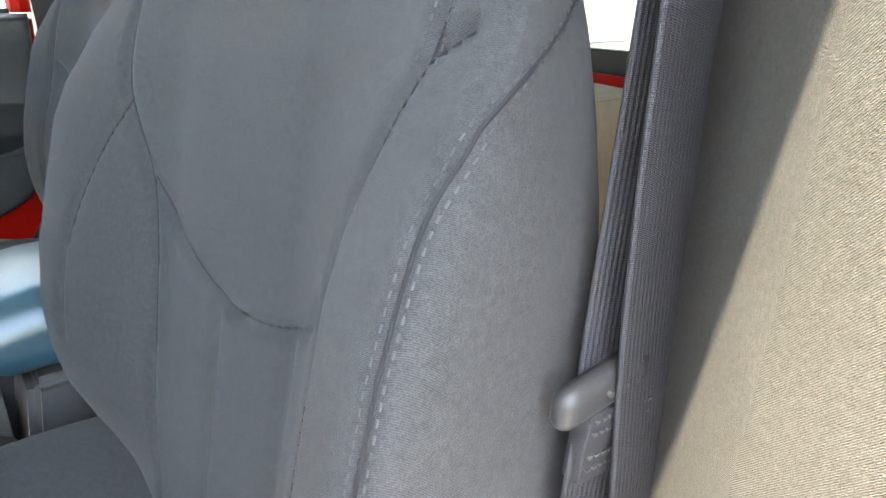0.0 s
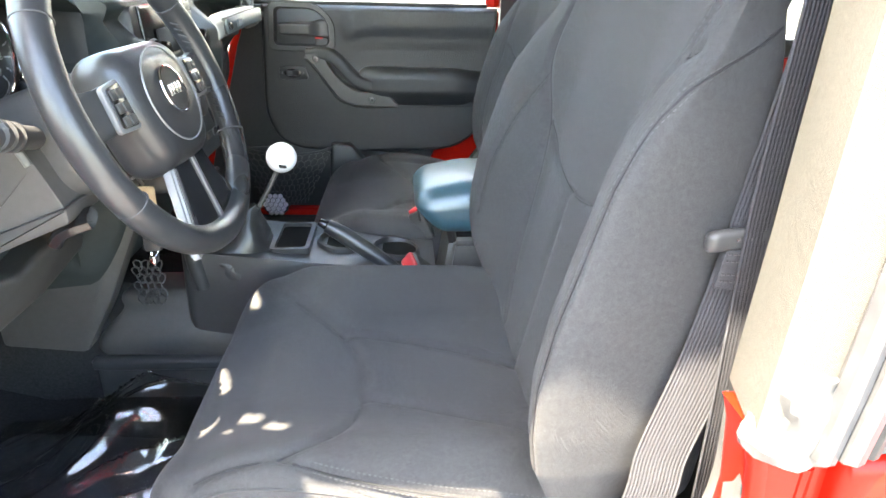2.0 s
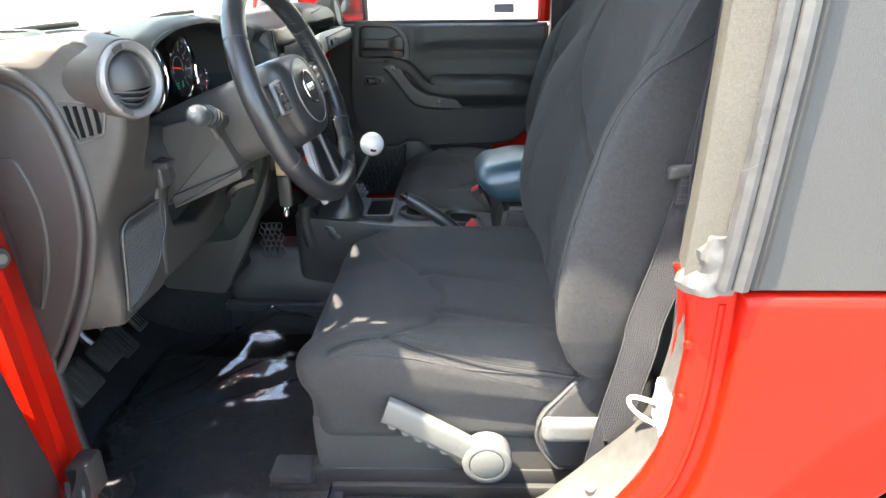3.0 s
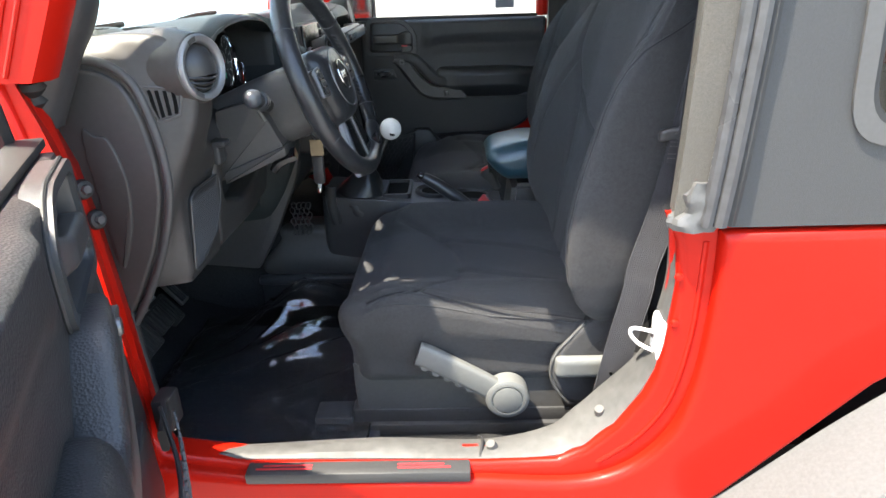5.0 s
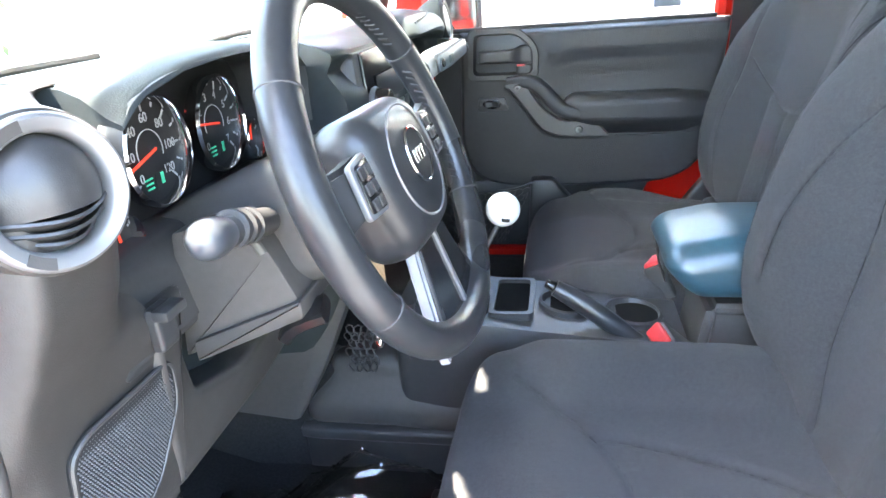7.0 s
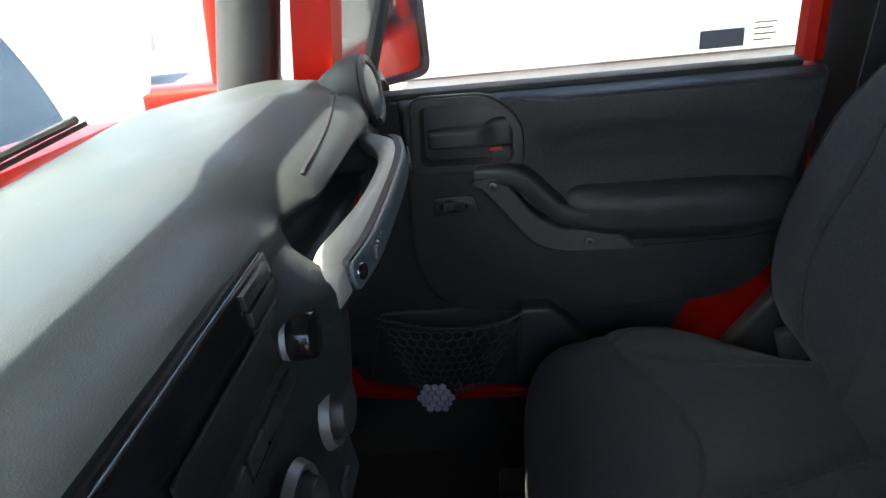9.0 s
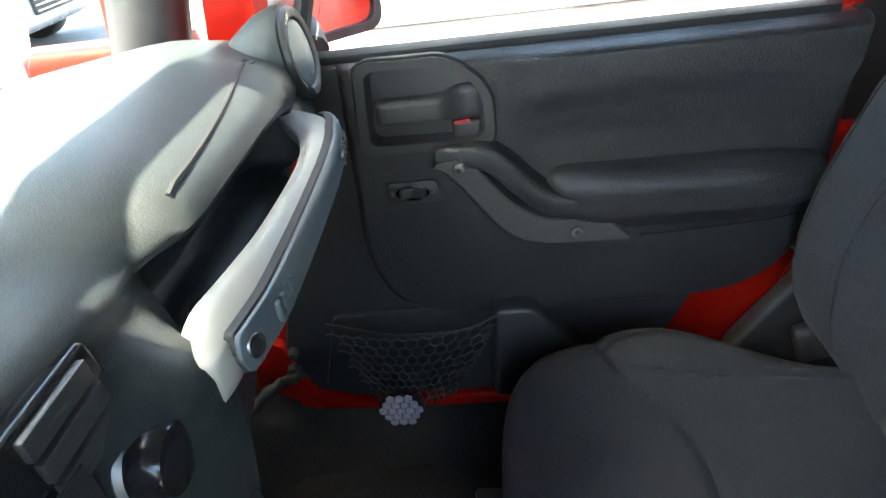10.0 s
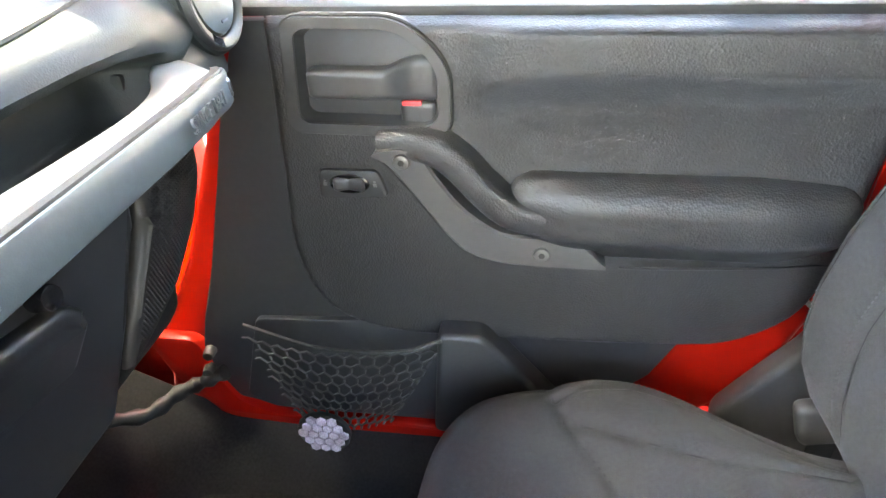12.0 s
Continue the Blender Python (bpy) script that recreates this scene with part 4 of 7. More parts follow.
# ---- seat belts ----
def strap(pts, width, toward, name="webbing", n=6):
    """A woven strap: a ribbon with a raised selvedge and lengthwise ribs on both faces."""
    bm = B()
    line = smooth_line(pts, n)
    across = [k / 60 * 2 - 1 for k in range(61)]
    rib = [0.0009 + 0.00035 * math.cos(math.pi * u * 15) + (0.0004 if abs(u) > 0.93 else 0.0) - (0.0009 if abs(u) > 0.99 else 0.0) for u in across]
    loops = []
    for i, p in enumerate(line):
        d = (line[min(i + 1, len(line) - 1)] - line[max(i - 1, 0)]).normalized()
        side = Vector(toward) - d * Vector(toward).dot(d)
        side.normalize()
        up = d.cross(side)
        loops.append([p + side * (u * width / 2) + up * h for u, h in zip(across, rib)] + [p + side * (u * width / 2) - up * h for u, h in reversed(list(zip(across, rib)))])
    loft(bm, loops)
    return part(name, bm, WEBBING, angle=80)


belt = thing("seat_belt", (0.03, 0.14, 0.60), "black webbing seat belt with its latch plate beside the driver's seat", "seat belt")
BELT_EDGE = [(0.085, 0.185, 1.66), (0.066, 0.166, 1.32), (0.053, 0.160, 1.20), (0.034, 0.152, 1.085), (0.023, 0.145, 1.03), (0.006, 0.140, 0.95), (-0.017, 0.133, 0.87), (-0.024, 0.127, 0.827), (-0.043, 0.124, 0.735), (-0.065, 0.124, 0.606), (-0.078, 0.135, 0.53)]
under(belt,
      strap([(x + 0.0225, y - 0.002, z) for x, y, z in BELT_EDGE], 0.046, (1, -0.10, 0.05)),
      strap([(0.086, 0.158, 1.66), (0.072, 0.149, 1.35), (0.066, 0.146, 1.20), (0.060, 0.140, 1.10), (0.058, 0.132, 1.00), (0.062, 0.132, 0.88), (0.072, 0.145, 0.74), (0.078, 0.15, 0.58)], 0.046, (1, 0.10, 0.1)))
bm = B()
rbox(bm, 0.012, 0.060, 0.138, 0.150, 1.058, 1.076, 0.008, 12, lambda p: p + Vector((0, -0.10 * (p.x - 0.03), 0.20 * (p.x - 0.03))))
tongue = part("latch_plate", bm, PLASTIC, label="black latch plate")
for k in range(2):
    c = Vector((0.034 + 0.008 * k, 0.1380 - 0.0008 * k, 1.0690 + 0.0016 * k))
    bm = cyl(B(), c, c + Vector((-0.0002, -0.0022, 0)), 0.0016, 0.0014, 8)
    under(tongue, part("stud", bm, GREY_PLASTIC))
under(belt, tongue)
bm = B()
rbox(bm, 0.026, 0.066, 0.1385, 0.149, 1.026, 1.060, 0.002, 10, lambda p: p + Vector((-0.12 * (1.05 - p.z), -0.10 * (p.x - 0.03), 0)))
loop_ob = part("stitched_loop", bm, WEBBING, label="sewn webbing loop")
bm = B()
for z in (1.033, 1.039, 1.050, 1.056):
    for k in range(9):
        x = 0.028 + 0.0038 * k
        y = 0.1380 - 0.10 * (x - 0.03)
        box(bm, x - 0.12 * (1.05 - z), x + 0.0022 - 0.12 * (1.05 - z), y - 0.0005, y + 0.001, z, z + 0.0012)
under(loop_ob, part("stitching", bm, GREY_PLASTIC))
under(belt, loop_ob)
bm = cyl(B(), (-0.033, 0.121, 0.690), (-0.033, 0.117, 0.690), 0.003, 0.0026, 12)
under(belt, part("rivet", bm, CHROME))
# padded roll bar that the belt hangs from
bm = B()
tube(bm, smooth_line([(0.16, 0.13, 0.60), (0.16, 0.12, 0.95), (0.165, 0.12, 1.30), (0.17, 0.17, 1.60), (0.17, 0.35, 1.68), (0.17, 1.25, 1.68), (0.16, 1.42, 1.60), (0.15, 1.47, 1.30), (0.13, 1.47, 0.9), (0.13, 1.46, 0.6)], 6), 0.042, 14)
ob = part("roll_bar", bm, FABRIC_MID)
tagged(ob, "black padded roll bar behind the front seats", "roll bar", kind="structure")
# passenger's belt
belt2 = thing("seat_belt", (0.08, 1.44, 0.6), "black webbing seat belt beside the passenger seat", "seat belt")
under(belt2, strap([(0.12, 1.46, 1.6), (0.09, 1.455, 1.2), (0.07, 1.44, 0.95), (0.05, 1.42, 0.75), (0.03, 1.40, 0.62)], 0.040, (1, 0.3, 0.1)))
# dark plate standing in for the shade behind the red sill corner
bm = prism(B(), rounded([(-0.075, 0.69), (-0.030, 0.757), (0.006, 0.807), (0.016, 0.85), (0.013, 0.95), (0.11, 0.95), (0.11, 0.62), (-0.07, 0.62)], 0.015, 4), "y", 1.440, 1.475, 0.010, 3)
tagged(part("shade_plate", bm, PLASTIC), "black plate added for the shade at the rear edge of the passenger's door opening", "trim", kind="structure")
under(belt2, part("foot", rbox(B(), 0.0, 0.055, 1.395, 1.420, 0.70, 0.760, 0.010, 12, lambda p: p + Vector((0.3 * (0.73 - p.z), 0, 0.25 * (p.x - 0.03)))), GREY_DARK, label="grey plastic belt guide"))
for (x, y, z, turn, lean_y) in ((-0.207, 0.700, 0.785, 10, 48), (-0.186, 0.905, 0.812, -25, 30)):
    bk = thing("belt_buckle", (x, y, z - 0.05), "black seat belt buckle with a red release button", "belt buckle", "belt buckles")
    m = pose(x, y, z, 0, -lean_y, turn)
    under(bk, part("housing", box(B(), -0.017, 0.017, -0.029, 0.029, -0.062, 0.0, 0.006, 3, m=m), PLASTIC),
          part("button", box(B(), -0.013, 0.013, -0.025, 0.025, -0.004, 0.006, 0.004, 3, m=m), RED_PLASTIC, label="red release button"),
          part("stalk", box(B(), -0.006, 0.006, -0.014, 0.014, -0.15, -0.06, 0.002, m=m), PLASTIC))

# cargo space behind the seats: cardboard box on the floor
carton = thing("cardboard_box", (0.95, 1.15, 0.58), "tan cardboard box in the cargo space", "box")
bm = box(B(), 0.70, 1.20, 0.92, 1.38, 0.58, 0.985, 0.006)
carton_body = part("body", bm, CARDBOARD)
for s in (-1, 1):
    bm = B()
    loft(bm, [[(x, 1.15 + s * 0.23, 0.985), (x, 1.15 + s * 0.235, 0.990), (x, 1.15 + s * 0.02, 0.998), (x, 1.15 + s * 0.02, 0.993)] for x in (0.70, 1.20)])
    under(carton, part("flap", bm, CARDBOARD))
under(carton_body, part("label", box(B(), 0.697, 0.6995, 1.10, 1.14, 0.86, 0.90), WHITE))
under(carton, carton_body)
bm = B()
box(bm, 0.20, 1.45, 1.53, 1.565, 0.96, 1.04, 0.01)
tagged(part("body_rail", bm, RED_PAINT), "red painted body rail under the rear side window", "body rail", kind="structure")

# ---- dashboard ----
ARCH = [(0.280, 1.150), (0.283, 1.172), (0.290, 1.187), (0.305, 1.200), (0.335, 1.210), (0.39, 1.2175), (0.46, 1.220), (0.53, 1.219), (0.59, 1.211), (0.622, 1.203), (0.640, 1.190), (0.647, 1.165), (0.648, 1.12)]


def arch_z(y):
    for a, b in zip(ARCH[2:], ARCH[3:11]):
        if a[0] <= y <= b[0]:
            return a[1] + (b[1] - a[1]) * (y - a[0]) / (b[0] - a[0])
    return 1.187


def dash_profile(y):
    """Outline of the dashboard in (x, z) at y, from the windshield round the nose to the back."""
    end = 0.03 * ramp01((y - 1.405) / 0.055)
    lift = 0.020 * math.exp(-((y - 0.43) / 0.20) ** 2)
    stack = ramp01((y - 0.62) / 0.05) * ramp01((1.02 - y) / 0.05)
    deep = 0.062 * ramp01((y - 1.015) / 0.035) * ramp01((1.318 - y) / 0.045)      # the pocket behind the grab handle
    fx = 0.030 * stack
    bulge = ramp01((y - 1.0) / 0.07) * ramp01((1.37 - y) / 0.10)
    px = 0.026 * ramp01((y - 0.97) / 0.07) + 0.016 * bulge      # the passenger's side stands out further
    hz = 0.014 * bulge
    low = 0.86 - 0.08 * stack
    kick = -0.02 * stack
    roll = 0.034 * ramp01((y - 0.915) / 0.03) * ramp01((1.005 - y) / 0.022)      # soft roll between the radio and the grab handle
    back = 0.050 * ramp01((y - 0.985) / 0.03)      # below the handle the glovebox lies further in
    nose = (0.010 + 0.010 * ramp01((y - 1.20) / 0.12)) * ramp01((y - 1.02) / 0.04) * ramp01((1.40 - y) / 0.05)
    if 0.285 < y < 0.646:      # the instruments sit in a hollow
        az = arch_z(y)
        return [(-1.03, 1.165), (-0.96, 1.185), (-0.86, 1.203 + lift * 0.3), (-0.76, 1.218 + lift * 0.3), (-0.69, max(az + 0.010, 1.214)), (-0.660, az + 0.006), (-0.650, az + 0.001), (-0.652, az - 0.003), (-0.69, az - 0.004), (-0.74, az - 0.006), (-0.756, 1.06), (-0.757, 1.05),
                (-0.757, 1.045), (-0.757, 0.97), (-0.735, 0.91), (-0.725, low), (-0.76, low - 0.03), (-1.0, low - 0.02), (-1.03, 1.0)]
    tail = [(-0.628 - end + fx + roll - back, 1.03), (-0.64 - end + fx * 0.8 + roll - back * 0.8, 0.97), (-0.665 - end + fx * 0.6 - kick + roll * 0.7 - back * 0.5, 0.91), (-0.705 + fx * 0.4, low), (-0.76, low - 0.03), (-1.0, low - 0.02), (-1.03, 1.0)]
    if y > 1.372:
        tail = [(-0.64 - end + px * 0.5, 1.095), (-0.66, 1.092), (-0.68, 1.09), (-0.72, 1.09), (-0.76, 1.09), (-1.0, 1.085), (-1.03, 1.11)]
    return [(-1.03, 1.165), (-0.96, 1.185), (-0.86, 1.200 + lift * 0.5), (-0.76, 1.212 + lift + hz * 0.4), (-0.69, 1.218 + lift - end * 0.5 + hz * 0.8), (-0.655 - end + px * 0.8, 1.208 + lift * 0.8 - end * 0.6 - px * 0.08 + hz * 1.1), (-0.634 - end + px + fx * 0.85, 1.192 + 0.005 * stack + lift * 0.4 - end * 0.5 + hz * 1.1),
            (-0.627 - end + fx * 0.3 + px + roll * 0.5, 1.182 - nose + hz), (-0.632 - end - deep + px + fx * 0.4 + roll * 0.8, 1.172 - nose + hz), (-0.625 - end - deep + fx + px + roll, 1.145), (-0.622 - end - deep + fx + px + roll, 1.122), (-0.619 - end + fx + px + roll - back * 0.5, 1.106)] + tail


def pad_top(x, y):
    """Height of the pad's upper face."""
    line = smooth_line([(a, 0, b) for a, b in dash_profile(y)[:8]], 6)
    for p, q in zip(line, line[1:]):
        if p.x <= x <= q.x:
            return p.z + (q.z - p.z) * (x - p.x) / max(1e-6, q.x - p.x)
    return line[-1].z


dash = thing("dashboard", (-0.8, 0.75, 1.1), "dark grained vinyl dashboard with round vents and a grab handle", "dashboard")
YS = [0.287, 0.30, 0.32, 0.38, 0.44, 0.50, 0.56, 0.59, 0.61, 0.63, 0.640, 0.644, 0.648, 0.67, 0.70, 0.80, 0.90, 0.95, 0.98, 1.01, 1.025, 1.035, 1.045, 1.06, 1.10, 1.15, 1.20, 1.24, 1.265, 1.28, 1.29, 1.30, 1.31, 1.32, 1.335, 1.355, 1.371, 1.378, 1.42, 1.44, 1.455]
bm = B()
loft(bm, [[(p.x, y, p.z) for p in smooth_line([(a, 0, b) for a, b in dash_profile(y)], 3)] for y in YS])
pad = part("pad", bm, DASH, angle=50)
under(dash, pad)

# driver's end: the moulded pod that carries the vent, the demister and the speaker grille
POD = [(-1.03, 1.165), (-0.93, 1.190), (-0.84, 1.205), (-0.76, 1.218), (-0.700, 1.219), (-0.662, 1.208), (-0.642, 1.175), (-0.637, 1.140), (-0.642, 1.100), (-0.658, 1.060), (-0.673, 1.026), (-0.687, 0.975), (-0.690, 0.900), (-0.695, 0.850), (-0.73, 0.845), (-1.0, 0.86), (-1.03, 1.0)]
POD_END = [(-1.03, 1.150), (-0.93, 1.172), (-0.84, 1.185), (-0.79, 1.192), (-0.750, 1.192), (-0.720, 1.172), (-0.703, 1.138), (-0.695, 1.100), (-0.690, 1.060), (-0.689, 1.025), (-0.692, 0.985), (-0.702, 0.945), (-0.722, 0.895), (-0.748, 0.850), (-0.79, 0.845), (-1.0, 0.86), (-1.03, 1.0)]


def pod_ring(y):
    f = ramp01((y - 0.142) / 0.026)
    sink = 0.055 * ramp01((y - 0.232) / 0.064)
    return [(a[0] + (b[0] - a[0]) * f - (sink * ramp01((b[1] - 1.035) / 0.04) if -0.70 < b[0] else 0.0), a[1] + (b[1] - a[1]) * f) for a, b in zip(POD_END, POD)]


def pod_x(y, z):
    """Depth of the pod's front face."""
    ring = pod_ring(y)[5:14]
    for a, b in zip(ring, ring[1:]):
        if b[1] <= z <= a[1]:
            return b[0] + (a[0] - b[0]) * (z - b[1]) / (a[1] - b[1])
    return ring[0][0] if z > ring[0][1] else ring[-1][0]


bm = B()
loft(bm, [[(p.x, y, p.z) for p in smooth_line([(a, 0, b) for a, b in pod_ring(y)], 4)] for y in [0.143, 0.150, 0.156, 0.162, 0.168, 0.176, 0.185, 0.195, 0.205, 0.215, 0.23, 0.245, 0.26, 0.272, 0.284, 0.296]])
under(dash, part("vent_pod", bm, END_CAP, angle=60))
# round demister outlet on top of the pod
bm = B()
rings = [[(-0.815 + r * math.cos(a), 0.235 + r * 0.8 * math.sin(a), 1.207 + h) for r, h in ((0.062, -0.006), (0.060, 0.010), (0.050, 0.016), (0.030, 0.014), (0.002, 0.012))] for a in [2 * math.pi * k / 32 for k in range(33)]]
loft(bm, rings, cap=False, closed=False)
outlet = part("demister_outlet", bm, DASH)
# raised strips, painted near black as the darkness of open slots
for k in range(6):
    bm = box(B(), -0.85 + 0.012 * k, -0.845 + 0.012 * k, 0.205, 0.265, 1.2205, 1.2222, 0.0005)
    under(outlet, part("slot", bm, HOLE_SHADE))
under(dash, outlet)
# the large smooth end cap with its raised leaf and the moulding round it
bm = B()
cap = rounded([(-0.885, 1.150), (-0.80, 1.176), (-0.757, 1.176), (-0.724, 1.156), (-0.708, 1.115), (-0.699, 1.053), (-0.702, 0.993), (-0.728, 0.911), (-0.768, 0.833), (-0.808, 0.770), (-0.86, 0.76)], 0.02, 5)
prism(bm, cap, "y", 0.134, 0.160, 0.006, 3)
end_cap = part("end_cap", bm, END_CAP)
bm = B()
leaf = [(p.x, p.z) for p in smooth_line([(-0.794, 0, 1.084), (-0.775, 0, 1.087), (-0.757, 0, 1.079), (-0.744, 0, 1.02), (-0.752, 0, 0.95), (-0.774, 0, 0.892), (-0.782, 0, 0.887), (-0.787, 0, 0.91)], 5, True)]
prism(bm, leaf, "y", 0.1300, 0.138, 0.003, 3)
under(end_cap, part("leaf", bm, END_CAP))
bm = B()
tube(bm, smooth_line([(-0.86, 0.1425, 1.168), (-0.80, 0.1425, 1.186), (-0.754, 0.1425, 1.186), (-0.717, 0.1425, 1.162), (-0.700, 0.1425, 1.117), (-0.691, 0.1425, 1.053), (-0.694, 0.1425, 0.990), (-0.721, 0.1425, 0.905), (-0.762, 0.1425, 0.825), (-0.806, 0.1425, 0.758)], 6), 0.0065, 10)
under(end_cap, part("moulding", bm, DASH_SIDE))
under(dash, end_cap)


def round_vent(c, normal, r, shut, pod=True):
    """A round air vent: wide satin ring with two dark inlays, and an eyeball that is open or turned shut."""
    n = Vector(normal).normalized()
    m = Matrix.Translation(c) @ n.to_track_quat("Z", "Y").to_matrix().to_4x4()
    v_ob = thing("air_vent", c, "round air vent turned shut in a dark ring" if shut else "round air vent with a satin silver ring and open slats", "air vent", "air vents")

    def swept(prof, a0, a1, n):
        full = a1 - a0 > 6.2
        rings = [[m @ Vector((pr * math.cos(a), pr * math.sin(a), pz)) for pr, pz in prof] for a in [a0 + (a1 - a0) * k / n for k in range(n + 1)]]
        return loft(B(), rings, cap=not full)
    face = [(r * 1.0, -0.012), (r * 1.0, 0.005), (r * 0.97, 0.0085), (r * 0.93, 0.0095), (r * 0.80, 0.0075), (r * 0.76, 0.0055), (r * 0.745, 0.001), (r * 0.745, -0.012)]
    ring = part("ring", swept(face, 0, 2 * math.pi, 64), PLASTIC if shut else SILVER)
    for k, a0 in enumerate((1.75, 3.98)):
        under(ring, part("inlay", swept([(r * 0.955, 0.006), (r * 0.95, 0.0098), (r * 0.80, 0.0084), (r * 0.795, 0.004)], a0, a0 + 0.40, 8), GLOSS_BLACK if shut else DASH_SIDE))
    under(v_ob, ring)
    if pod:
        prof = [(0.98, 0.003, 0), (1.05, 0.001, 0), (1.10, -0.010, -0.001), (1.16, -0.03, -0.008), (1.20, -0.055, -0.024), (1.22, -0.085, -0.048), (1.22, -0.12, -0.078)]
        if not shut:      # the driver's vent grows out of the moulded pod
            prof = [(0.98, 0.004, 0), (1.04, 0.002, 0), (1.08, -0.006, 0), (1.12, -0.018, 0), (1.18, -0.032, 0), (1.26, -0.05, 0)]
        bm = B()
        loft(bm, [[m @ Vector((r * pr * math.cos(a), r * pr * math.sin(a), pz)) + Vector((0, 0, drop)) for pr, pz, drop in prof] for a in [2 * math.pi * k / 48 for k in range(49)]], cap=False, closed=False)
        under(v_ob, part("pod", bm, DASH if shut else END_CAP))
    under(v_ob, part("duct", swept([(r * 0.76, 0.0), (r * 0.76, -0.034), (r * 0.01, -0.034), (r * 0.01, -0.036), (r * 0.78, -0.036), (r * 0.78, 0.0)], 0, 2 * math.pi, 32), RUBBER))
    if shut:
        dome = [(r * 0.74, -0.006), (r * 0.735, 0.004), (r * 0.70, 0.0065), (r * 0.45, 0.0090), (r * 0.01, 0.0102)]
        cap = part("shutter", swept(dome, 0, 2 * math.pi, 48), BAR_GREY)
        under(cap, part("arrow", box(B(), -0.006, 0.006, -r * 0.52, -r * 0.47, 0.0085, 0.0100, 0.0004, m=m), GREY_BLUE))
        under(v_ob, cap)
        return v_ob
    bm = B()
    rows = []
    for i in range(13):
        v = r * (-0.22 + 0.95 * i / 12)
        hw = math.sqrt(max(1e-6, (r * 0.74) ** 2 - v * v))
        rows.append([m @ Vector((-hw + 2 * hw * j / 20, v, 0.024 * math.sqrt(max(0.0, 1 - (v / (r * 0.75)) ** 2)) * math.sin(math.pi * j / 20) ** 0.6 - 0.006)) for j in range(21)])
    loft(bm, rows, cap=False, closed=False)
    under(v_ob, part("shutter", bm, PLASTIC))
    for k in range(3):
        yy = r * (-0.30 - 0.16 * k)
        hw = math.sqrt(max(0.0, (r * 0.74) ** 2 - yy * yy))
        pts = [m @ Vector((-hw + 2 * hw * j / 14, yy - 0.003 * math.sin(math.pi * j / 14), -0.010 + (0.020 - 0.005 * k) * math.sin(math.pi * j / 14))) for j in range(15)]
        under(v_ob, part("slat", tube(B(), pts, 0.004, 8, flat=(0.010, 0.0015, m.to_3x3() @ Vector((0, 0.35, 1)))), PLASTIC))
    return v_ob


round_vent((-0.634, 0.190, 1.169), (1.0, -0.36, 0.06), 0.046, False)
round_vent((-0.606, 1.418, 1.192), (1.0, 0.0, 0.15), 0.050, True)

# demister grille, knee panel and speaker grille on the driver's side
side_vent = part("side_grille", tube(B(), [(pod_x(y, z) + 0.0018, y, z) for y, z in rounded([(0.145, 1.152), (0.159, 1.144), (0.156, 1.109), (0.147, 1.101)], 0.003, 4)], 0.0020, 6, True), DASH_SIDE)
# tubes on the surface, their near black stands for shade in open slots
for (ya, za), (yb, zb) in [((0.1480 + 0.0027 * k, 1.1455 - 0.001 * k), (0.1470 + 0.0027 * k, 1.1055 + 0.002 * k)) for k in range(4)]:
    line = [(pod_x(ya + (yb - ya) * f, za + (zb - za) * f) + 0.0012, ya + (yb - ya) * f, za + (zb - za) * f) for f in (0, 0.15, 0.35, 0.5, 0.65, 0.85, 1)]
    under(side_vent, part("slot", tube(B(), line, 0.002, 8, flat=(0.0026, 0.0014, (0.9, 0.5, 0))), HOLE_SHADE))
under(dash, side_vent)
bm = B()
knee = rounded([(0.292, 0.848), (0.48, 0.845), (0.60, 0.86), (0.64, 0.93), (0.615, 0.955), (0.53, 0.905), (0.44, 0.895), (0.352, 0.920), (0.346, 0.97), (0.352, 1.035), (0.292, 1.035)], 0.010, 4)
prism(bm, knee, "x", -0.76, -0.690, 0.010, 3, lean=lambda p: 0.20 * max(0.0, p[1] - 0.97))
under(dash, part("knee_panel", bm, END_CAP))
# speaker grille: a rounded field of small studs
bm = B()
spk = rounded([(0.186, 0.972), (0.202, 0.983), (0.313, 0.980), (0.312, 0.938), (0.266, 0.884), (0.200, 0.857), (0.172, 0.858), (0.178, 0.91)], 0.016, 5)
prism(bm, spk, "x", -0.004, 0.0052, 0.001, 2, lean=lambda p: pod_x(min(p[0], 0.29), p[1]))
grille = part("speaker_grille", bm, RUBBER)
bm = B()
for i in range(50):
    for j in range(44):
        y, z = 0.168 + 0.0030 * i + (0.0015 if j % 2 else 0), 0.858 + 0.0029 * j
        if from_line(y, z, spk + spk[:1]) > 0.004 and sum((b[1] > z) != (a[1] > z) and y < (a[0] - b[0]) * (z - b[1]) / (a[1] - b[1] + 1e-9) + b[0] for a, b in zip(spk, spk[1:] + spk[:1])) % 2:
            x = pod_x(min(y, 0.29), z) + 0.0052
            base = [bm.verts.new((x, y + 0.0014 * math.cos(a), z + 0.0014 * math.sin(a))) for a in (0, 1.57, 3.14, 4.71)]
            tip = bm.verts.new((x + 0.0014, y, z))
            for k in range(4):
                bm.faces.new((base[k], base[(k + 1) % 4], tip))
dots = part("grille_mesh", bm, DASH_SIDE, smooth=False)
dots["kind"] = "stuff"
under(grille, dots)
bm = tube(B(), [(pod_x(min(a, 0.29), b) + 0.0045, a, b) for a, b in spk], 0.0022, 6, True)
under(grille, part("grille_rim", bm, DASH_SIDE))
under(dash, grille)
# hood release latch
bm = B()
rbox(bm, -0.676, -0.664, 0.286, 0.312, 1.000, 1.040, 0.004, 8)
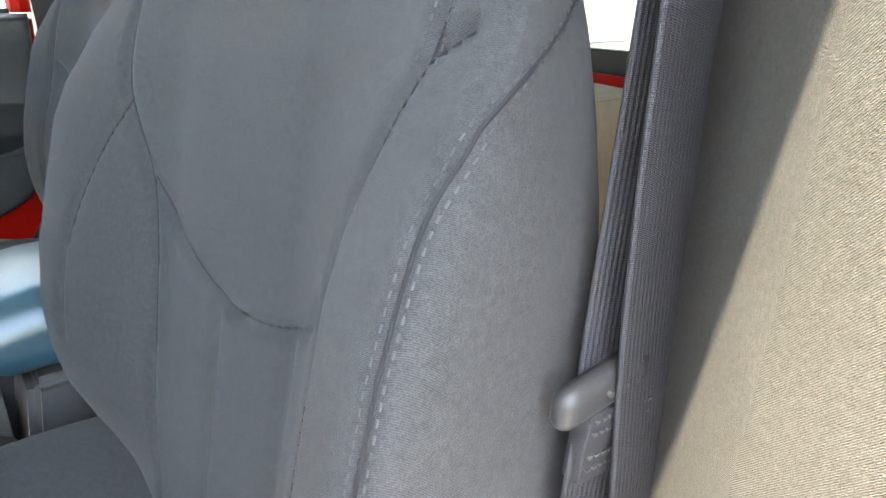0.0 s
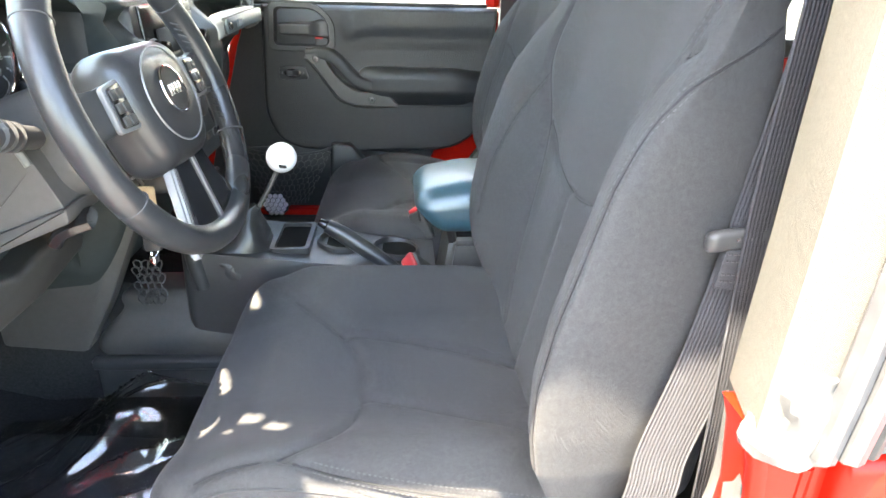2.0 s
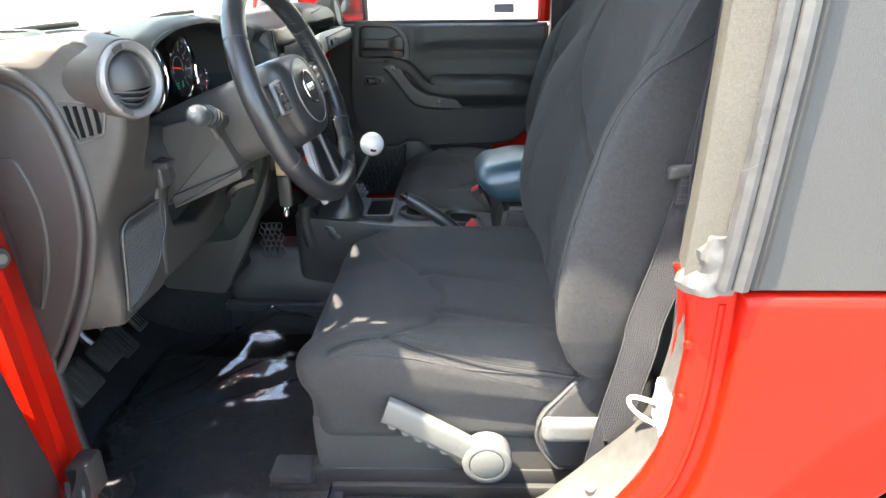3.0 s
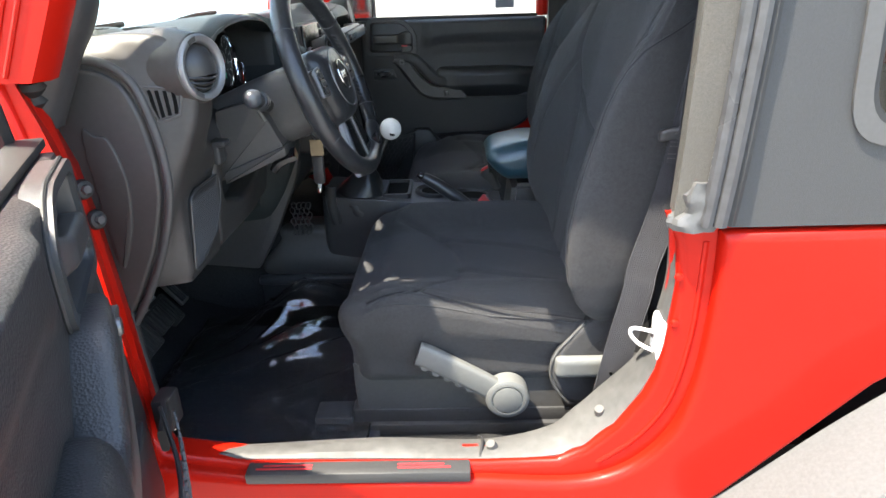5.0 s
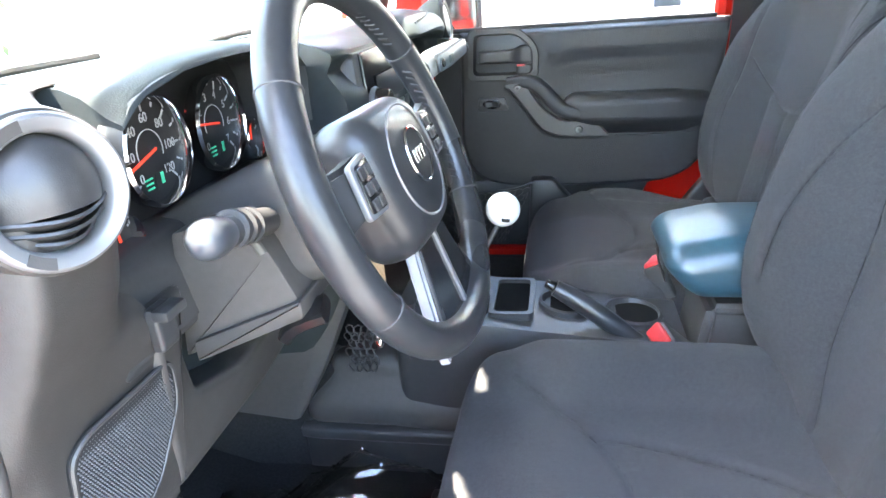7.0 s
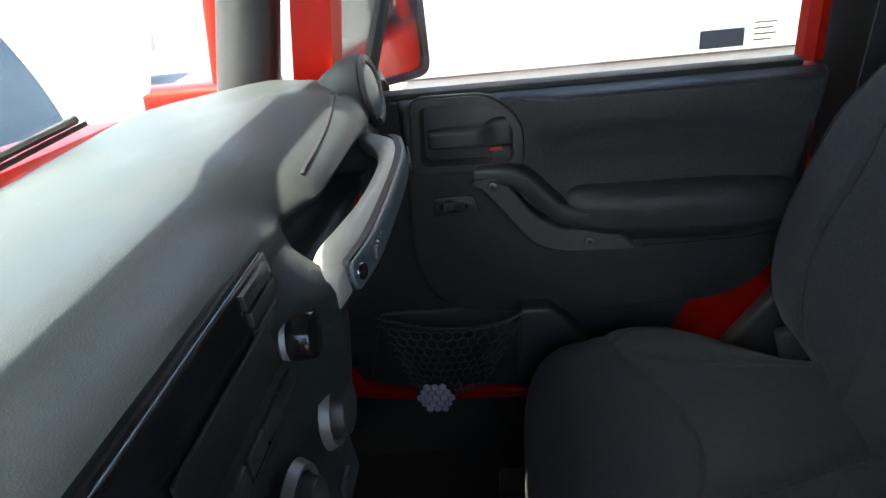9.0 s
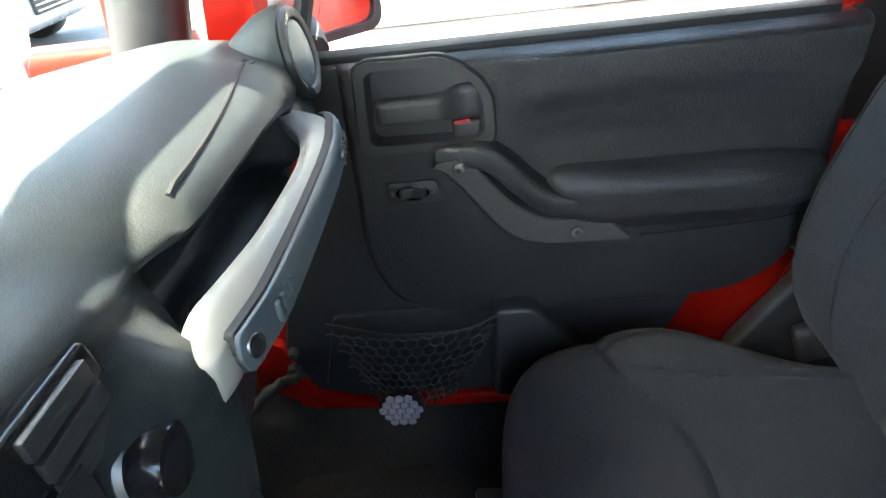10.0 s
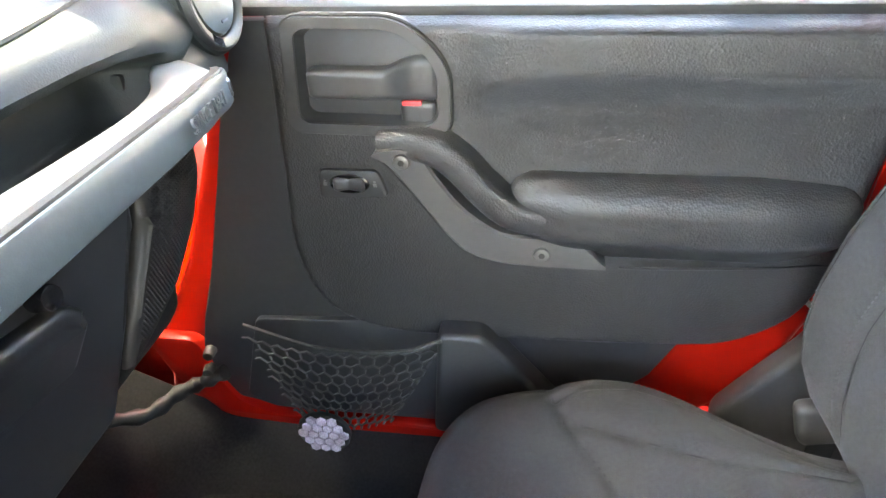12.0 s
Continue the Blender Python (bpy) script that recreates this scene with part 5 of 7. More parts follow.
box(bm, -0.668, -0.652, 0.284, 0.314, 1.030, 1.040, 0.003)
under(dash, part("release_latch", bm, PLASTIC))

RED_LAMP = glow_mat("red_warning_lamp", (0.8, 0.05, 0.04), 0.10)
# instrument cluster: dark recess, visor and four gauges
cluster = thing("instrument_cluster", (-0.70, 0.43, 1.13), "instrument cluster with silver ringed gauges under a visor", "gauges")
bm = B()
arch = [(p.x, p.z) for p in smooth_line([(y, 0, z) for y, z in ARCH], 4)]


def arch_at(f, lower=0.0):
    return [(0.464 + (y - 0.464) * f, 1.12 + (z - 1.12) * f - lower) for y, z in arch]


rings = [[(x, y, z) for y, z in arch_at(f)] for x, f in ((-0.668, 1.020), (-0.656, 1.012), (-0.650, 1.002), (-0.652, 0.992), (-0.67, 0.985), (-0.70, 0.972), (-0.742, 0.955))]
loft(bm, rings, cap=False, closed=False)
under(cluster, part("visor", bm, PLASTIC))
bm = B()
prism(bm, arch_at(0.97) + [(0.645, 1.00), (0.286, 1.00)], "x", -0.754, -0.740)
under(cluster, part("face_plate", bm, RUBBER))
bm = cyl(B(), (-0.7395, 0.478, 1.174), (-0.737, 0.478, 1.174), 0.004, 0.004, 12)
under(cluster, part("warning_lamp", bm, RED_LAMP, label="small lit red warning lamp"))
bm = B()
prism(bm, rounded([(0.25, 0.985), (0.65, 0.985), (0.645, 1.075), (0.27, 1.075)], 0.02), "x", -0.75, -0.680, 0.01, lean=lambda p: -0.4 * max(0, p[1] - 1.03))
under(cluster, part("lower_shroud", bm, PLASTIC))


def gauge(y, z, r, ticks, needle, numbers=()):
    g = thing("gauge", (-0.695, y, z), "round black gauge with white marks and a red needle", "gauge", "gauges")
    x = -0.720
    bm = B()
    prof = [(r * 1.06, -0.006), (r * 1.06, 0.006), (r * 1.0, 0.009), (r * 0.95, 0.004), (r * 0.95, -0.006)]
    rings = [[(x + h, y + q * math.cos(a), z + q * math.sin(a)) for q, h in prof] for a in [2 * math.pi * k / 40 for k in range(41)]]
    loft(bm, rings, cap=False)
    under(g, part("bezel", bm, CHROME))
    bm = cyl(B(), (x - 0.008, y, z), (x - 0.004, y, z), r, r, 40)
    under(g, part("dial", bm, RUBBER))
    bm = B()
    for k in range(ticks):
        a = radians(225 - 270 * k / (ticks - 1))
        big = k % 2 == 0
        m = Matrix.Translation((x - 0.0035, y, z)) @ Matrix.Rotation(a, 4, "X")
        box(bm, 0, 0.0008, r * (0.74 if big else 0.83), r * 0.92, -0.0009, 0.0009, m=m)
    dial_print = part("scale", bm, PRINT)
    for k, word in enumerate(numbers):
        a = radians(225 - 270 * k / (len(numbers) - 1))
        under(dial_print, raised(word, 0.0125, 0.0003, (x - 0.0030, y + r * 0.62 * math.cos(a), z + r * 0.62 * math.sin(a)), (0, 1, 0), (0, 0, 1), PRINT))
    if numbers:
        ring = B()
        tube(ring, [(x - 0.0036, y + r * 0.40 * math.cos(a), z + r * 0.40 * math.sin(a)) for a in [radians(200 - 220 * k / 24) for k in range(25)]], 0.0006, 5)
        under(dial_print, part("inner_scale", ring, PRINT))
    under(g, dial_print)
    m = Matrix.Translation((x - 0.001, y, z)) @ Matrix.Rotation(radians(needle), 4, "X")
    under(g, part("needle", box(B(), 0, 0.0015, -r * 0.1, r * 0.78, -0.0012, 0.0012, m=m), RED_GLOW))
    if r > 0.03:
        bm = B()
        box(bm, x - 0.0035, x - 0.0028, y - r * 0.05, y + r * 0.45, z - r * 0.75, z - r * 0.42)
        under(g, part("display", bm, RUBBER))
        bm = B()
        for k in range(3):
            box(bm, x - 0.0028, x - 0.0022, y - r * 0.40 + 0.001 * k, y - r * 0.16, z - r * (0.50 + 0.09 * k), z - r * (0.465 + 0.09 * k))
        box(bm, x - 0.0026, x - 0.0020, y + r * 0.10, y + r * 0.19, z - r * 0.66, z - r * 0.44)
        under(g, part("readout", bm, GREEN_GLOW, label="green lit readout"))
    return g


PRINT = mat("pale_dial_print", (0.40, 0.40, 0.40), 0.6, var=0.05)
RED_GLOW = glow_mat("lit_red", (0.8, 0.06, 0.03), 0.03)
GREEN_GLOW = glow_mat("lit_green", (0.05, 0.6, 0.35), 0.012)
gauge(0.415, 1.140, 0.050, 13, 195, [str(20 * k) for k in range(7)])
gauge(0.537, 1.141, 0.050, 15, 172, [str(k) for k in range(8)])
gauge(0.610, 1.108, 0.024, 5, 80)
gauge(0.340, 1.080, 0.022, 5, 100)

# passenger side: grab handle in its deep recess
handle = thing("grab_handle", (-0.57, 1.17, 1.10), "silver grab handle with a raised grey grip on the dashboard", "grab handle")
HANDLE = [(0.966, -0.578, 1.140, -0.557, 1.147), (0.974, -0.580, 1.150, -0.551, 1.153), (0.995, -0.578, 1.162, -0.546, 1.158), (1.03, -0.566, 1.168, -0.539, 1.161), (1.08, -0.557, 1.170, -0.536, 1.164), (1.18, -0.557, 1.167, -0.536, 1.165), (1.24, -0.570, 1.164, -0.541, 1.162), (1.28, -0.592, 1.164, -0.548, 1.157), (1.32, -0.612, 1.160, -0.560, 1.151), (1.352, -0.628, 1.154, -0.578, 1.143), (1.366, -0.632, 1.146, -0.592, 1.138)]
bm = B()
rings = []
for y, xb, zb, xf, zf in HANDLE:
    ring = smooth_line([(xb, y, zb - 0.003), (xb + 0.006, y, zb), ((xb + xf) / 2, y, (zb + zf) / 2 + 0.003), (xf - 0.004, y, zf), (xf, y, zf - 0.005), (xf + 0.001, y, zf - 0.022), (xf - 0.006, y, zf - 0.031), (xb + 0.006, y, zb - 0.020)], 4, True)
    rings.append(ring)
along = [smooth_line([r[k] for r in rings], 4) for k in range(len(rings[0]))]
loft(bm, [list(q) for q in zip(*along)])
grip = part("grip", bm, GREY_LIGHT, angle=60)
INLAY = smooth_line([(-0.546, 0.975, 1.143), (-0.541, 0.990, 1.1455), (-0.535, 1.02, 1.148), (-0.532, 1.08, 1.1505), (-0.532, 1.18, 1.1515), (-0.537, 1.24, 1.1495), (-0.543, 1.27, 1.1475), (-0.549, 1.30, 1.144), (-0.558, 1.325, 1.140), (-0.569, 1.343, 1.137)], 6)
count = len(INLAY) - 1


def end_round(t):
    """Half height of the inlay, rounded off at both ends."""
    d = min(t, 1 - t) * count / 2.2
    return 0.0132 * math.sqrt(max(0.04, 1 - max(0.0, 1 - d) ** 2))


def inlay_band(scale, out, thick):
    rings = []
    for k, q in enumerate(INLAY):
        h = end_round(k / count) * scale
        n = Vector((1.0, 0.0, 0.10)) if q.y < 1.2 else Vector((1.0, 0.45 * ramp01((q.y - 1.2) / 0.13), 0.10))
        if q.y < 1.0:
            n = Vector((1.0, -0.35, 0.10))
        n.normalize()
        up = Vector((-0.10, 0, 1.0)).normalized()
        c = q + n * out
        rings.append([c + up * h - n * thick, c + up * h * 0.985 + n * 0.0002, c + up * h * 0.88 + n * 0.0012, c + n * 0.0020, c - up * h * 0.88 + n * 0.0012, c - up * h * 0.985 + n * 0.0002, c - up * h - n * thick])
    return loft(B(), rings)


under(dash, part("pocket_end", box(B(), -0.70, -0.622, 1.29, 1.40, 1.09, 1.160, 0.006), DASH))
bar = part("bar", inlay_band(1.0, 0.0020, 0.006), BAR_GREY, angle=50)
under(bar, part("edge_line", inlay_band(1.12, -0.0014, 0.006), RUBBER))
under(handle, grip, bar)
for at_, n in (((-0.5395, 0.985, 1.1448), Vector((1.0, -0.35, 0.1))), ((-0.552, 1.318, 1.1415), Vector((1.0, 0.45, 0.1)))):
    c, n = Vector(at_), n.normalized()
    scr = part("screw", cyl(B(), c - n * 0.003, c + n * 0.0022, 0.0085, 0.0075, 24, bevel=0.001), STEEL)
    under(scr, part("socket", cyl(B(), c + n * 0.0020, c + n * 0.0026, 0.0042, 0.0042, 6), RUBBER))
    under(bar, scr)


# raised words at one end of the bar, a maker's mark as plain bars at the other
under(bar, raised("SINCE 1941", 0.0150, 0.0010, (-0.5315, 1.246, 1.1490), (-0.17, 0.98, -0.065), (-0.10, 0, 1.0), BAR_GREY))
bm = B()
for k in range(4):
    rbox(bm, -0.5325, -0.5285, 1.008 + 0.0085 * k, 1.0135 + 0.0085 * k, 1.141, 1.155, 0.0015, 6)
under(bar, part("mark", bm, BAR_GREY))
# airbag seam, lower passenger panel with its grille, glovebox
bm = B()
tube(bm, [(-0.597 - 0.028 * k / 20 * (k / 20), 1.055 + 0.0125 * k, pad_top(-0.597 - 0.028 * k / 20 * (k / 20), 1.055 + 0.0125 * k) + 0.0002) for k in range(21)], 0.0022, 6)
under(dash, part("airbag_seam", bm, RUBBER))
under(dash, raised("SRS", 0.0085, 0.0004, (-0.634, 1.330, pad_top(-0.634, 1.330) + 0.0006), (0.25, 1, 0), (-1, 0.25, 0.1), RUBBER))
bm = B()
for k in range(3):
    box(bm, -0.6285, -0.6245, 1.322 + 0.0055 * k, 1.326 + 0.0055 * k, pad_top(-0.626, 1.33) - 0.001, pad_top(-0.626, 1.33) + 0.001)
under(dash, part("label_mark", bm, RUBBER))
bm = B()
prism(bm, rounded([(0.985, 0.84), (1.235, 0.84), (1.262, 0.92), (1.302, 1.03), (1.31, 1.085), (0.985, 1.09)], 0.015), "x", -0.72, -0.658, 0.008, 3, lean=lambda p: -0.25 * max(0.0, 1.0 - p[1]))
glove = part("glovebox", bm, PLASTIC)
bm = B()
prism(bm, rounded([(0.985, 0.84), (1.185, 0.84), (1.205, 0.92), (1.212, 0.995), (1.19, 1.018), (1.10, 1.032), (0.985, 1.040)], 0.02, 6), "x", -0.69, -0.645, 0.016, 4, lean=lambda p: -0.55 * max(0.0, 1.0 - p[1]))
under(glove, part("glovebox_door", bm, PLASTIC))
bm = cyl(B(), (-0.662, 1.176, 1.034), (-0.645, 1.175, 1.036), 0.011, 0.010, 20, bevel=0.002)
under(glove, part("lock", bm, GLOSS_BLACK))
under(dash, glove)
spk2 = rounded([(1.258, 0.875), (1.30, 0.885), (1.36, 0.915), (1.405, 0.960), (1.432, 1.02), (1.44, 1.085), (1.318, 1.085), (1.310, 1.03), (1.270, 0.92)], 0.012)
bm = B()
prism(bm, spk2, "x", -0.73, -0.655, 0.008, 3, lean=lambda p: -0.25 * max(0.0, 1.0 - p[1]) - 0.10 * max(0.0, p[0] - 1.36))
cover2 = part("speaker_cover", bm, END_CAP)
bm = B()
for i in range(34):
    for j in range(44):
        y, z = 1.275 + 0.0048 * i + (0.0024 if j % 2 else 0), 0.90 + 0.0042 * j
        if from_line(y, z, spk2 + spk2[:1]) > 0.012 and sum((b[1] > z) != (a[1] > z) and y < (a[0] - b[0]) * (z - b[1]) / (a[1] - b[1] + 1e-9) + b[0] for a, b in zip(spk2, spk2[1:] + spk2[:1])) % 2:
            x = -0.655 - 0.25 * max(0.0, 1.0 - z) - 0.10 * max(0.0, y - 1.36)
            base = [bm.verts.new((x, y + 0.0019 * math.cos(a), z + 0.0019 * math.sin(a))) for a in (0, 1.57, 3.14, 4.71)]
            tip = bm.verts.new((x + 0.0013, y, z))
            for k in range(4):
                bm.faces.new((base[k], base[(k + 1) % 4], tip))
dots = part("grille_mesh", bm, PLASTIC, smooth=False)
dots["kind"] = "stuff"
under(cover2, dots)
under(dash, cover2)

# centre stack: radio with its keys, knobs and vents
stack = thing("center_stack", (-0.60, 0.80, 1.05), "black centre stack with radio keys and rotary knobs", "radio")
bm = B()
prism(bm, rounded([(0.665, 0.92), (0.985, 0.92), (0.985, 1.06), (0.955, 1.194), (0.69, 1.194)], 0.012), "x", -0.66, -0.590, 0.006, 2, lean=lambda p: -0.10 * (p[1] - 1.05))
under(stack, part("bezel", bm, PLASTIC))


def on_stack(y, z, out=0.0):
    return (-0.585 - 0.10 * (z - 1.05) + out, y, z)


bm = B()
prism(bm, rounded([(0.70, 1.085), (0.950, 1.085), (0.942, 1.192), (0.71, 1.192)], 0.004), "x", -0.59, -0.5845, 0.002, 2, lean=lambda p: -0.10 * (p[1] - 1.05))
radio = part("radio_face", bm, GLOSS_BLACK)
under(stack, radio)
for k in range(5):
    bm = B()
    box(bm, -0.002, 0.003, 0.001, 0.031, 0.0, 0.017, 0.0015, m=Matrix.Translation(on_stack(0.745 + 0.033 * k, 1.092, 0.001)))
    under(radio, part("key", bm, PLASTIC))
    bm = B()
    box(bm, -0.001, 0.0032, 0.012, 0.020, 0.007, 0.009, m=Matrix.Translation(on_stack(0.745 + 0.033 * k, 1.092, 0.001)))
    under(radio, part("mark", bm, SEAL))
for k in range(3):
    bm = B()
    box(bm, -0.002, 0.003, 0.002, 0.052, 0.0, 0.0125, 0.0012, m=Matrix.Translation(on_stack(0.882 - 0.001 * k, 1.147 + 0.0145 * k, 0.001)))
    under(radio, part("key", bm, PLASTIC))
    bm = B()
    box(bm, -0.001, 0.0032, 0.016, 0.030, 0.005, 0.007, m=Matrix.Translation(on_stack(0.882 - 0.001 * k, 1.147 + 0.0145 * k, 0.001)))
    under(radio, part("mark", bm, SEAL))
under(radio, part("screen", box(B(), -0.002, 0.002, 0.0, 0.15, 0.0, 0.04, 0.002, m=Matrix.Translation(on_stack(0.748, 1.118, 0.001))), RUBBER))
for y, z, r in ((0.722, 1.125, 0.020), (0.925, 1.125, 0.021)):
    bm = cyl(B(), on_stack(y, z, 0.0), on_stack(y, z, 0.026), r, r * 0.92, 28, bevel=0.003)
    knob = part("volume_knob", bm, GLOSS_BLACK)
    bm = B()
    rings = [[(on_stack(y, z)[0] + h, y + q * math.cos(a), z + q * math.sin(a)) for q, h in ((r * 1.03, 0.0), (r * 1.12, 0.004), (r * 1.03, 0.008))] for a in [2 * math.pi * k / 32 for k in range(33)]]
    loft(bm, rings, cap=False)
    under(knob, part("ring", bm, SILVER))
    under(stack, knob)
for k in range(3):
    y, z = 0.735 + 0.106 * k, 1.030
    bm = cyl(B(), on_stack(y, z, -0.01), on_stack(y, z, 0.022), 0.027, 0.023, 32, bevel=0.003)
    knob = part("climate_knob", bm, PLASTIC)
    bm = B()
    rings = [[(on_stack(y, z)[0] + h, y + q * math.cos(a), z + q * math.sin(a)) for q, h in ((0.028, 0.0), (0.036, 0.004), (0.032, 0.012), (0.027, 0.010))] for a in [2 * math.pi * k2 / 32 for k2 in range(33)]]
    loft(bm, rings, cap=False)
    under(knob, part("dial_ring", bm, SILVER))
    under(stack, knob)
for k in range(6):
    bm = box(B(), 0, 0.004, 0.002, 0.030, 0, 0.014, 0.002, m=Matrix.Translation(on_stack(0.70 + 0.042 * k, 0.955, 0.0)))
    under(stack, part("switch", bm, PLASTIC))

bm = B()
prism(bm, rounded([(-0.89, 0.652), (-0.756, 0.638), (-0.700, 0.735), (-0.640, 0.865), (-0.610, 0.985), (-0.89, 0.985)], 0.010), "y", 0.66, 0.70, 0.006, 2)
under(stack, part("side_panel", bm, DASH_SIDE))

# ---- steering wheel and column ----
WHEEL = pose(-0.495, 0.445, 1.115, 0, 0, -3.5) @ pose(0, 0, 0, 0, 90 - 20.4, 0)      # local z looks at the driver, local x points down
wheel = thing("steering_wheel", (-0.495, 0.445, 1.115), "black leather steering wheel with stitched rim and buttons", "steering wheel")


def wl(a, r, h=0.0):
    """A point of the wheel: angle (0 at three o'clock, anticlockwise for the driver), radius, height towards the driver."""
    return WHEEL @ Vector((-r * math.sin(a), r * math.cos(a), h))


bm = B()
R = 0.171
tube(bm, [wl(2 * math.pi * k / 64, R + 0.002 * math.cos(4 * math.pi * k / 64)) for k in range(64)], 0.0165, 16, True)
rim = part("rim", bm, LEATHER)
under(wheel, rim)
for a in (33, 147, -28, 208):
    bm = B()
    c, d = wl(radians(a), R), (wl(radians(a + 1), R) - wl(radians(a - 1), R)).normalized()
    side = Vector(WHEEL.col[2][:3])
    u = d.cross(side)
    tube(bm, [c + (side * math.cos(t) + u * math.sin(t)) * 0.0166 for t in [2 * math.pi * k / 24 for k in range(24)]], 0.0012, 6, True)
    under(rim, part("seam", bm, THREAD))
for a0, a1 in ((40, 140), (-24, 28), (152, 204)):
    bm = B()
    n = int((a1 - a0) / 3.2)
    for k in range(n):
        a = radians(a0 + (a1 - a0) * (k + 0.5) / n)
        p, q = wl(a - 0.018, R - 0.0166, 0.004), wl(a + 0.018, R - 0.0166, -0.004)
        tube(bm, [p, q], 0.0012, 5)
    under(rim, part("lacing", bm, THREAD))
# hub with airbag cover
def hub_shape(p):
    u, v, h = p
    f = 1 - 0.22 * ramp01((u - 0.0) / 0.08)
    return WHEEL @ Vector((u, v * f, h - 0.9 * (u * u + v * v)))


bm = rbox(B(), -0.058, 0.080, -0.078, 0.078, -0.045, 0.022, 0.028, 20, hub_shape)
hub = part("airbag_cover", bm, LEATHER)
under(wheel, hub)
bm = B()
tube(bm, [WHEEL @ Vector((0.053 * math.sin(a) + 0.004, 0.057 * math.cos(a), 0.0224 - 0.9 * (0.053 * math.sin(a) + 0.004) ** 2 - 0.9 * (0.057 * math.cos(a)) ** 2)) for a in [2 * math.pi * k / 40 for k in range(40)]], 0.0012, 6, True)
under(hub, part("groove", bm, SILVER))
bm = B()
cyl(bm, WHEEL @ Vector((0.0, 0, 0.018)), WHEEL @ Vector((0.0, 0, 0.0235)), 0.0255, 0.025, 36)
badge = part("badge", bm, RUBBER)
bm = B()
tube(bm, [WHEEL @ Vector((0.026 * math.sin(a), 0.026 * math.cos(a), 0.0235)) for a in [2 * math.pi * k / 36 for k in range(36)]], 0.0014, 6, True)
under(badge, part("badge_ring", bm, CHROME))
bm = B()
for k, (w, o) in enumerate(((0.004, -0.013), (0.006, -0.005), (0.006, 0.004), (0.006, 0.013))):
    box(bm, -0.006, 0.006, o - w / 2, o + w / 2, 0.0236, 0.0246, 0.0004, m=WHEEL)
under(badge, part("badge_mark", bm, CHROME))
under(hub, badge)
# spokes with switch pods
for s in (-1, 1):
    bm = B()
    loft(bm, [[WHEEL @ Vector((u, s * v, h)) for u, h in ((-0.026 - e, -0.018), (-0.026 - e, 0.002), (0.018 + e, 0.004), (0.018 + e, -0.018))] for v, e in ((0.060, 0.004), (0.10, 0.0), (0.14, 0.002), (0.168, 0.010))])
    bmesh.ops.bevel(bm, geom=list(bm.edges), offset=0.005, segments=2, affect="EDGES")
    spoke = part("spoke", bm, PLASTIC)
    bm = B()
    prism(bm, [(a, b) for a, b in rounded([(-0.030, s * 0.080), (0.022, s * 0.078), (0.020, s * 0.120), (-0.026, s * 0.116)], 0.006)], "z", 0.004, 0.010, 0.0015)
    for v in bm.verts:
        v.co = WHEEL @ v.co
    pod = part("switch_pod", bm, SILVER)
    bm = B()
    prism(bm, [(a, b) for a, b in rounded([(-0.026, s * 0.084), (0.018, s * 0.082), (0.016, s * 0.116), (-0.023, s * 0.112)], 0.005)], "z", 0.010, 0.0115, 0.0008)
    for v in bm.verts:
        v.co = WHEEL @ v.co
    under(pod, part("pod_face", bm, GLOSS_BLACK))
    for i in range(3):
        for j in range(2):
            bm = box(B(), -0.021 + 0.0135 * i, -0.011 + 0.0135 * i, s * (0.0875 + 0.0125 * j), s * (0.0975 + 0.0125 * j), 0.0112, 0.0135, 0.001, m=WHEEL)
            under(pod, part("button", bm, PLASTIC))
    under(wheel, spoke, pod)
    bm = B()
    loft(bm, [[WHEEL @ Vector((u + 0.006, s * (v + 0.010), h - 0.014)), WHEEL @ Vector((u, s * (v - 0.010), h - 0.014)), WHEEL @ Vector((u, s * (v - 0.010), h)), WHEEL @ Vector((u + 0.006, s * (v + 0.010), h))] for u, v, h in ((0.06, 0.034, 0.0), (0.10, 0.046, -0.002), (0.14, 0.066, 0.0), (0.166, 0.078, 0.003))])
    bmesh.ops.bevel(bm, geom=list(bm.edges), offset=0.003, segments=2, affect="EDGES")
    low = part("lower_spoke", bm, SILVER)
    bm = B()
    loft(bm, [[WHEEL @ Vector((u + 0.003, s * (v + 0.005), h)), WHEEL @ Vector((u, s * (v - 0.006), h)), WHEEL @ Vector((u, s * (v - 0.006), h + 0.0015)), WHEEL @ Vector((u + 0.003, s * (v + 0.005), h + 0.0015))] for u, v, h in ((0.075, 0.038, 0.0), (0.10, 0.046, -0.001), (0.14, 0.064, 0.001))])
    under(low, part("inlay", bm, PLASTIC))
    under(wheel, low)
bm = B()
loft(bm, [[WHEEL @ Vector((u, s * v, h)) for s, h in ((-1, -0.010), (1, -0.010))] + [WHEEL @ Vector((u, s * v, h + 0.012)) for s, h in ((1, -0.010), (-1, -0.010))] for u, v in ((0.055, 0.036), (0.10, 0.046), (0.14, 0.062), (0.168, 0.074))])
plate_ob = part("spoke_plate", bm, GLOSS_BLACK)
bm = B()
loft(bm, [[WHEEL @ Vector((u, v - 0.003, 0.001)), WHEEL @ Vector((u, v + 0.003, 0.001)), WHEEL @ Vector((u, v + 0.003, 0.0045)), WHEEL @ Vector((u, v - 0.003, 0.0045))] for u, v in ((0.075, 0.004), (0.12, 0.004), (0.155, 0.004))])
under(plate_ob, part("bright_strip", bm, SILVER))
under(wheel, plate_ob)
# column with its shroud, ignition, tilt lever and stalks
column = thing("steering_column", (-0.60, 0.428, 1.03), "grey plastic steering column shroud with stalks", "steering column")
AX = WHEEL @ Matrix.Identity(4)


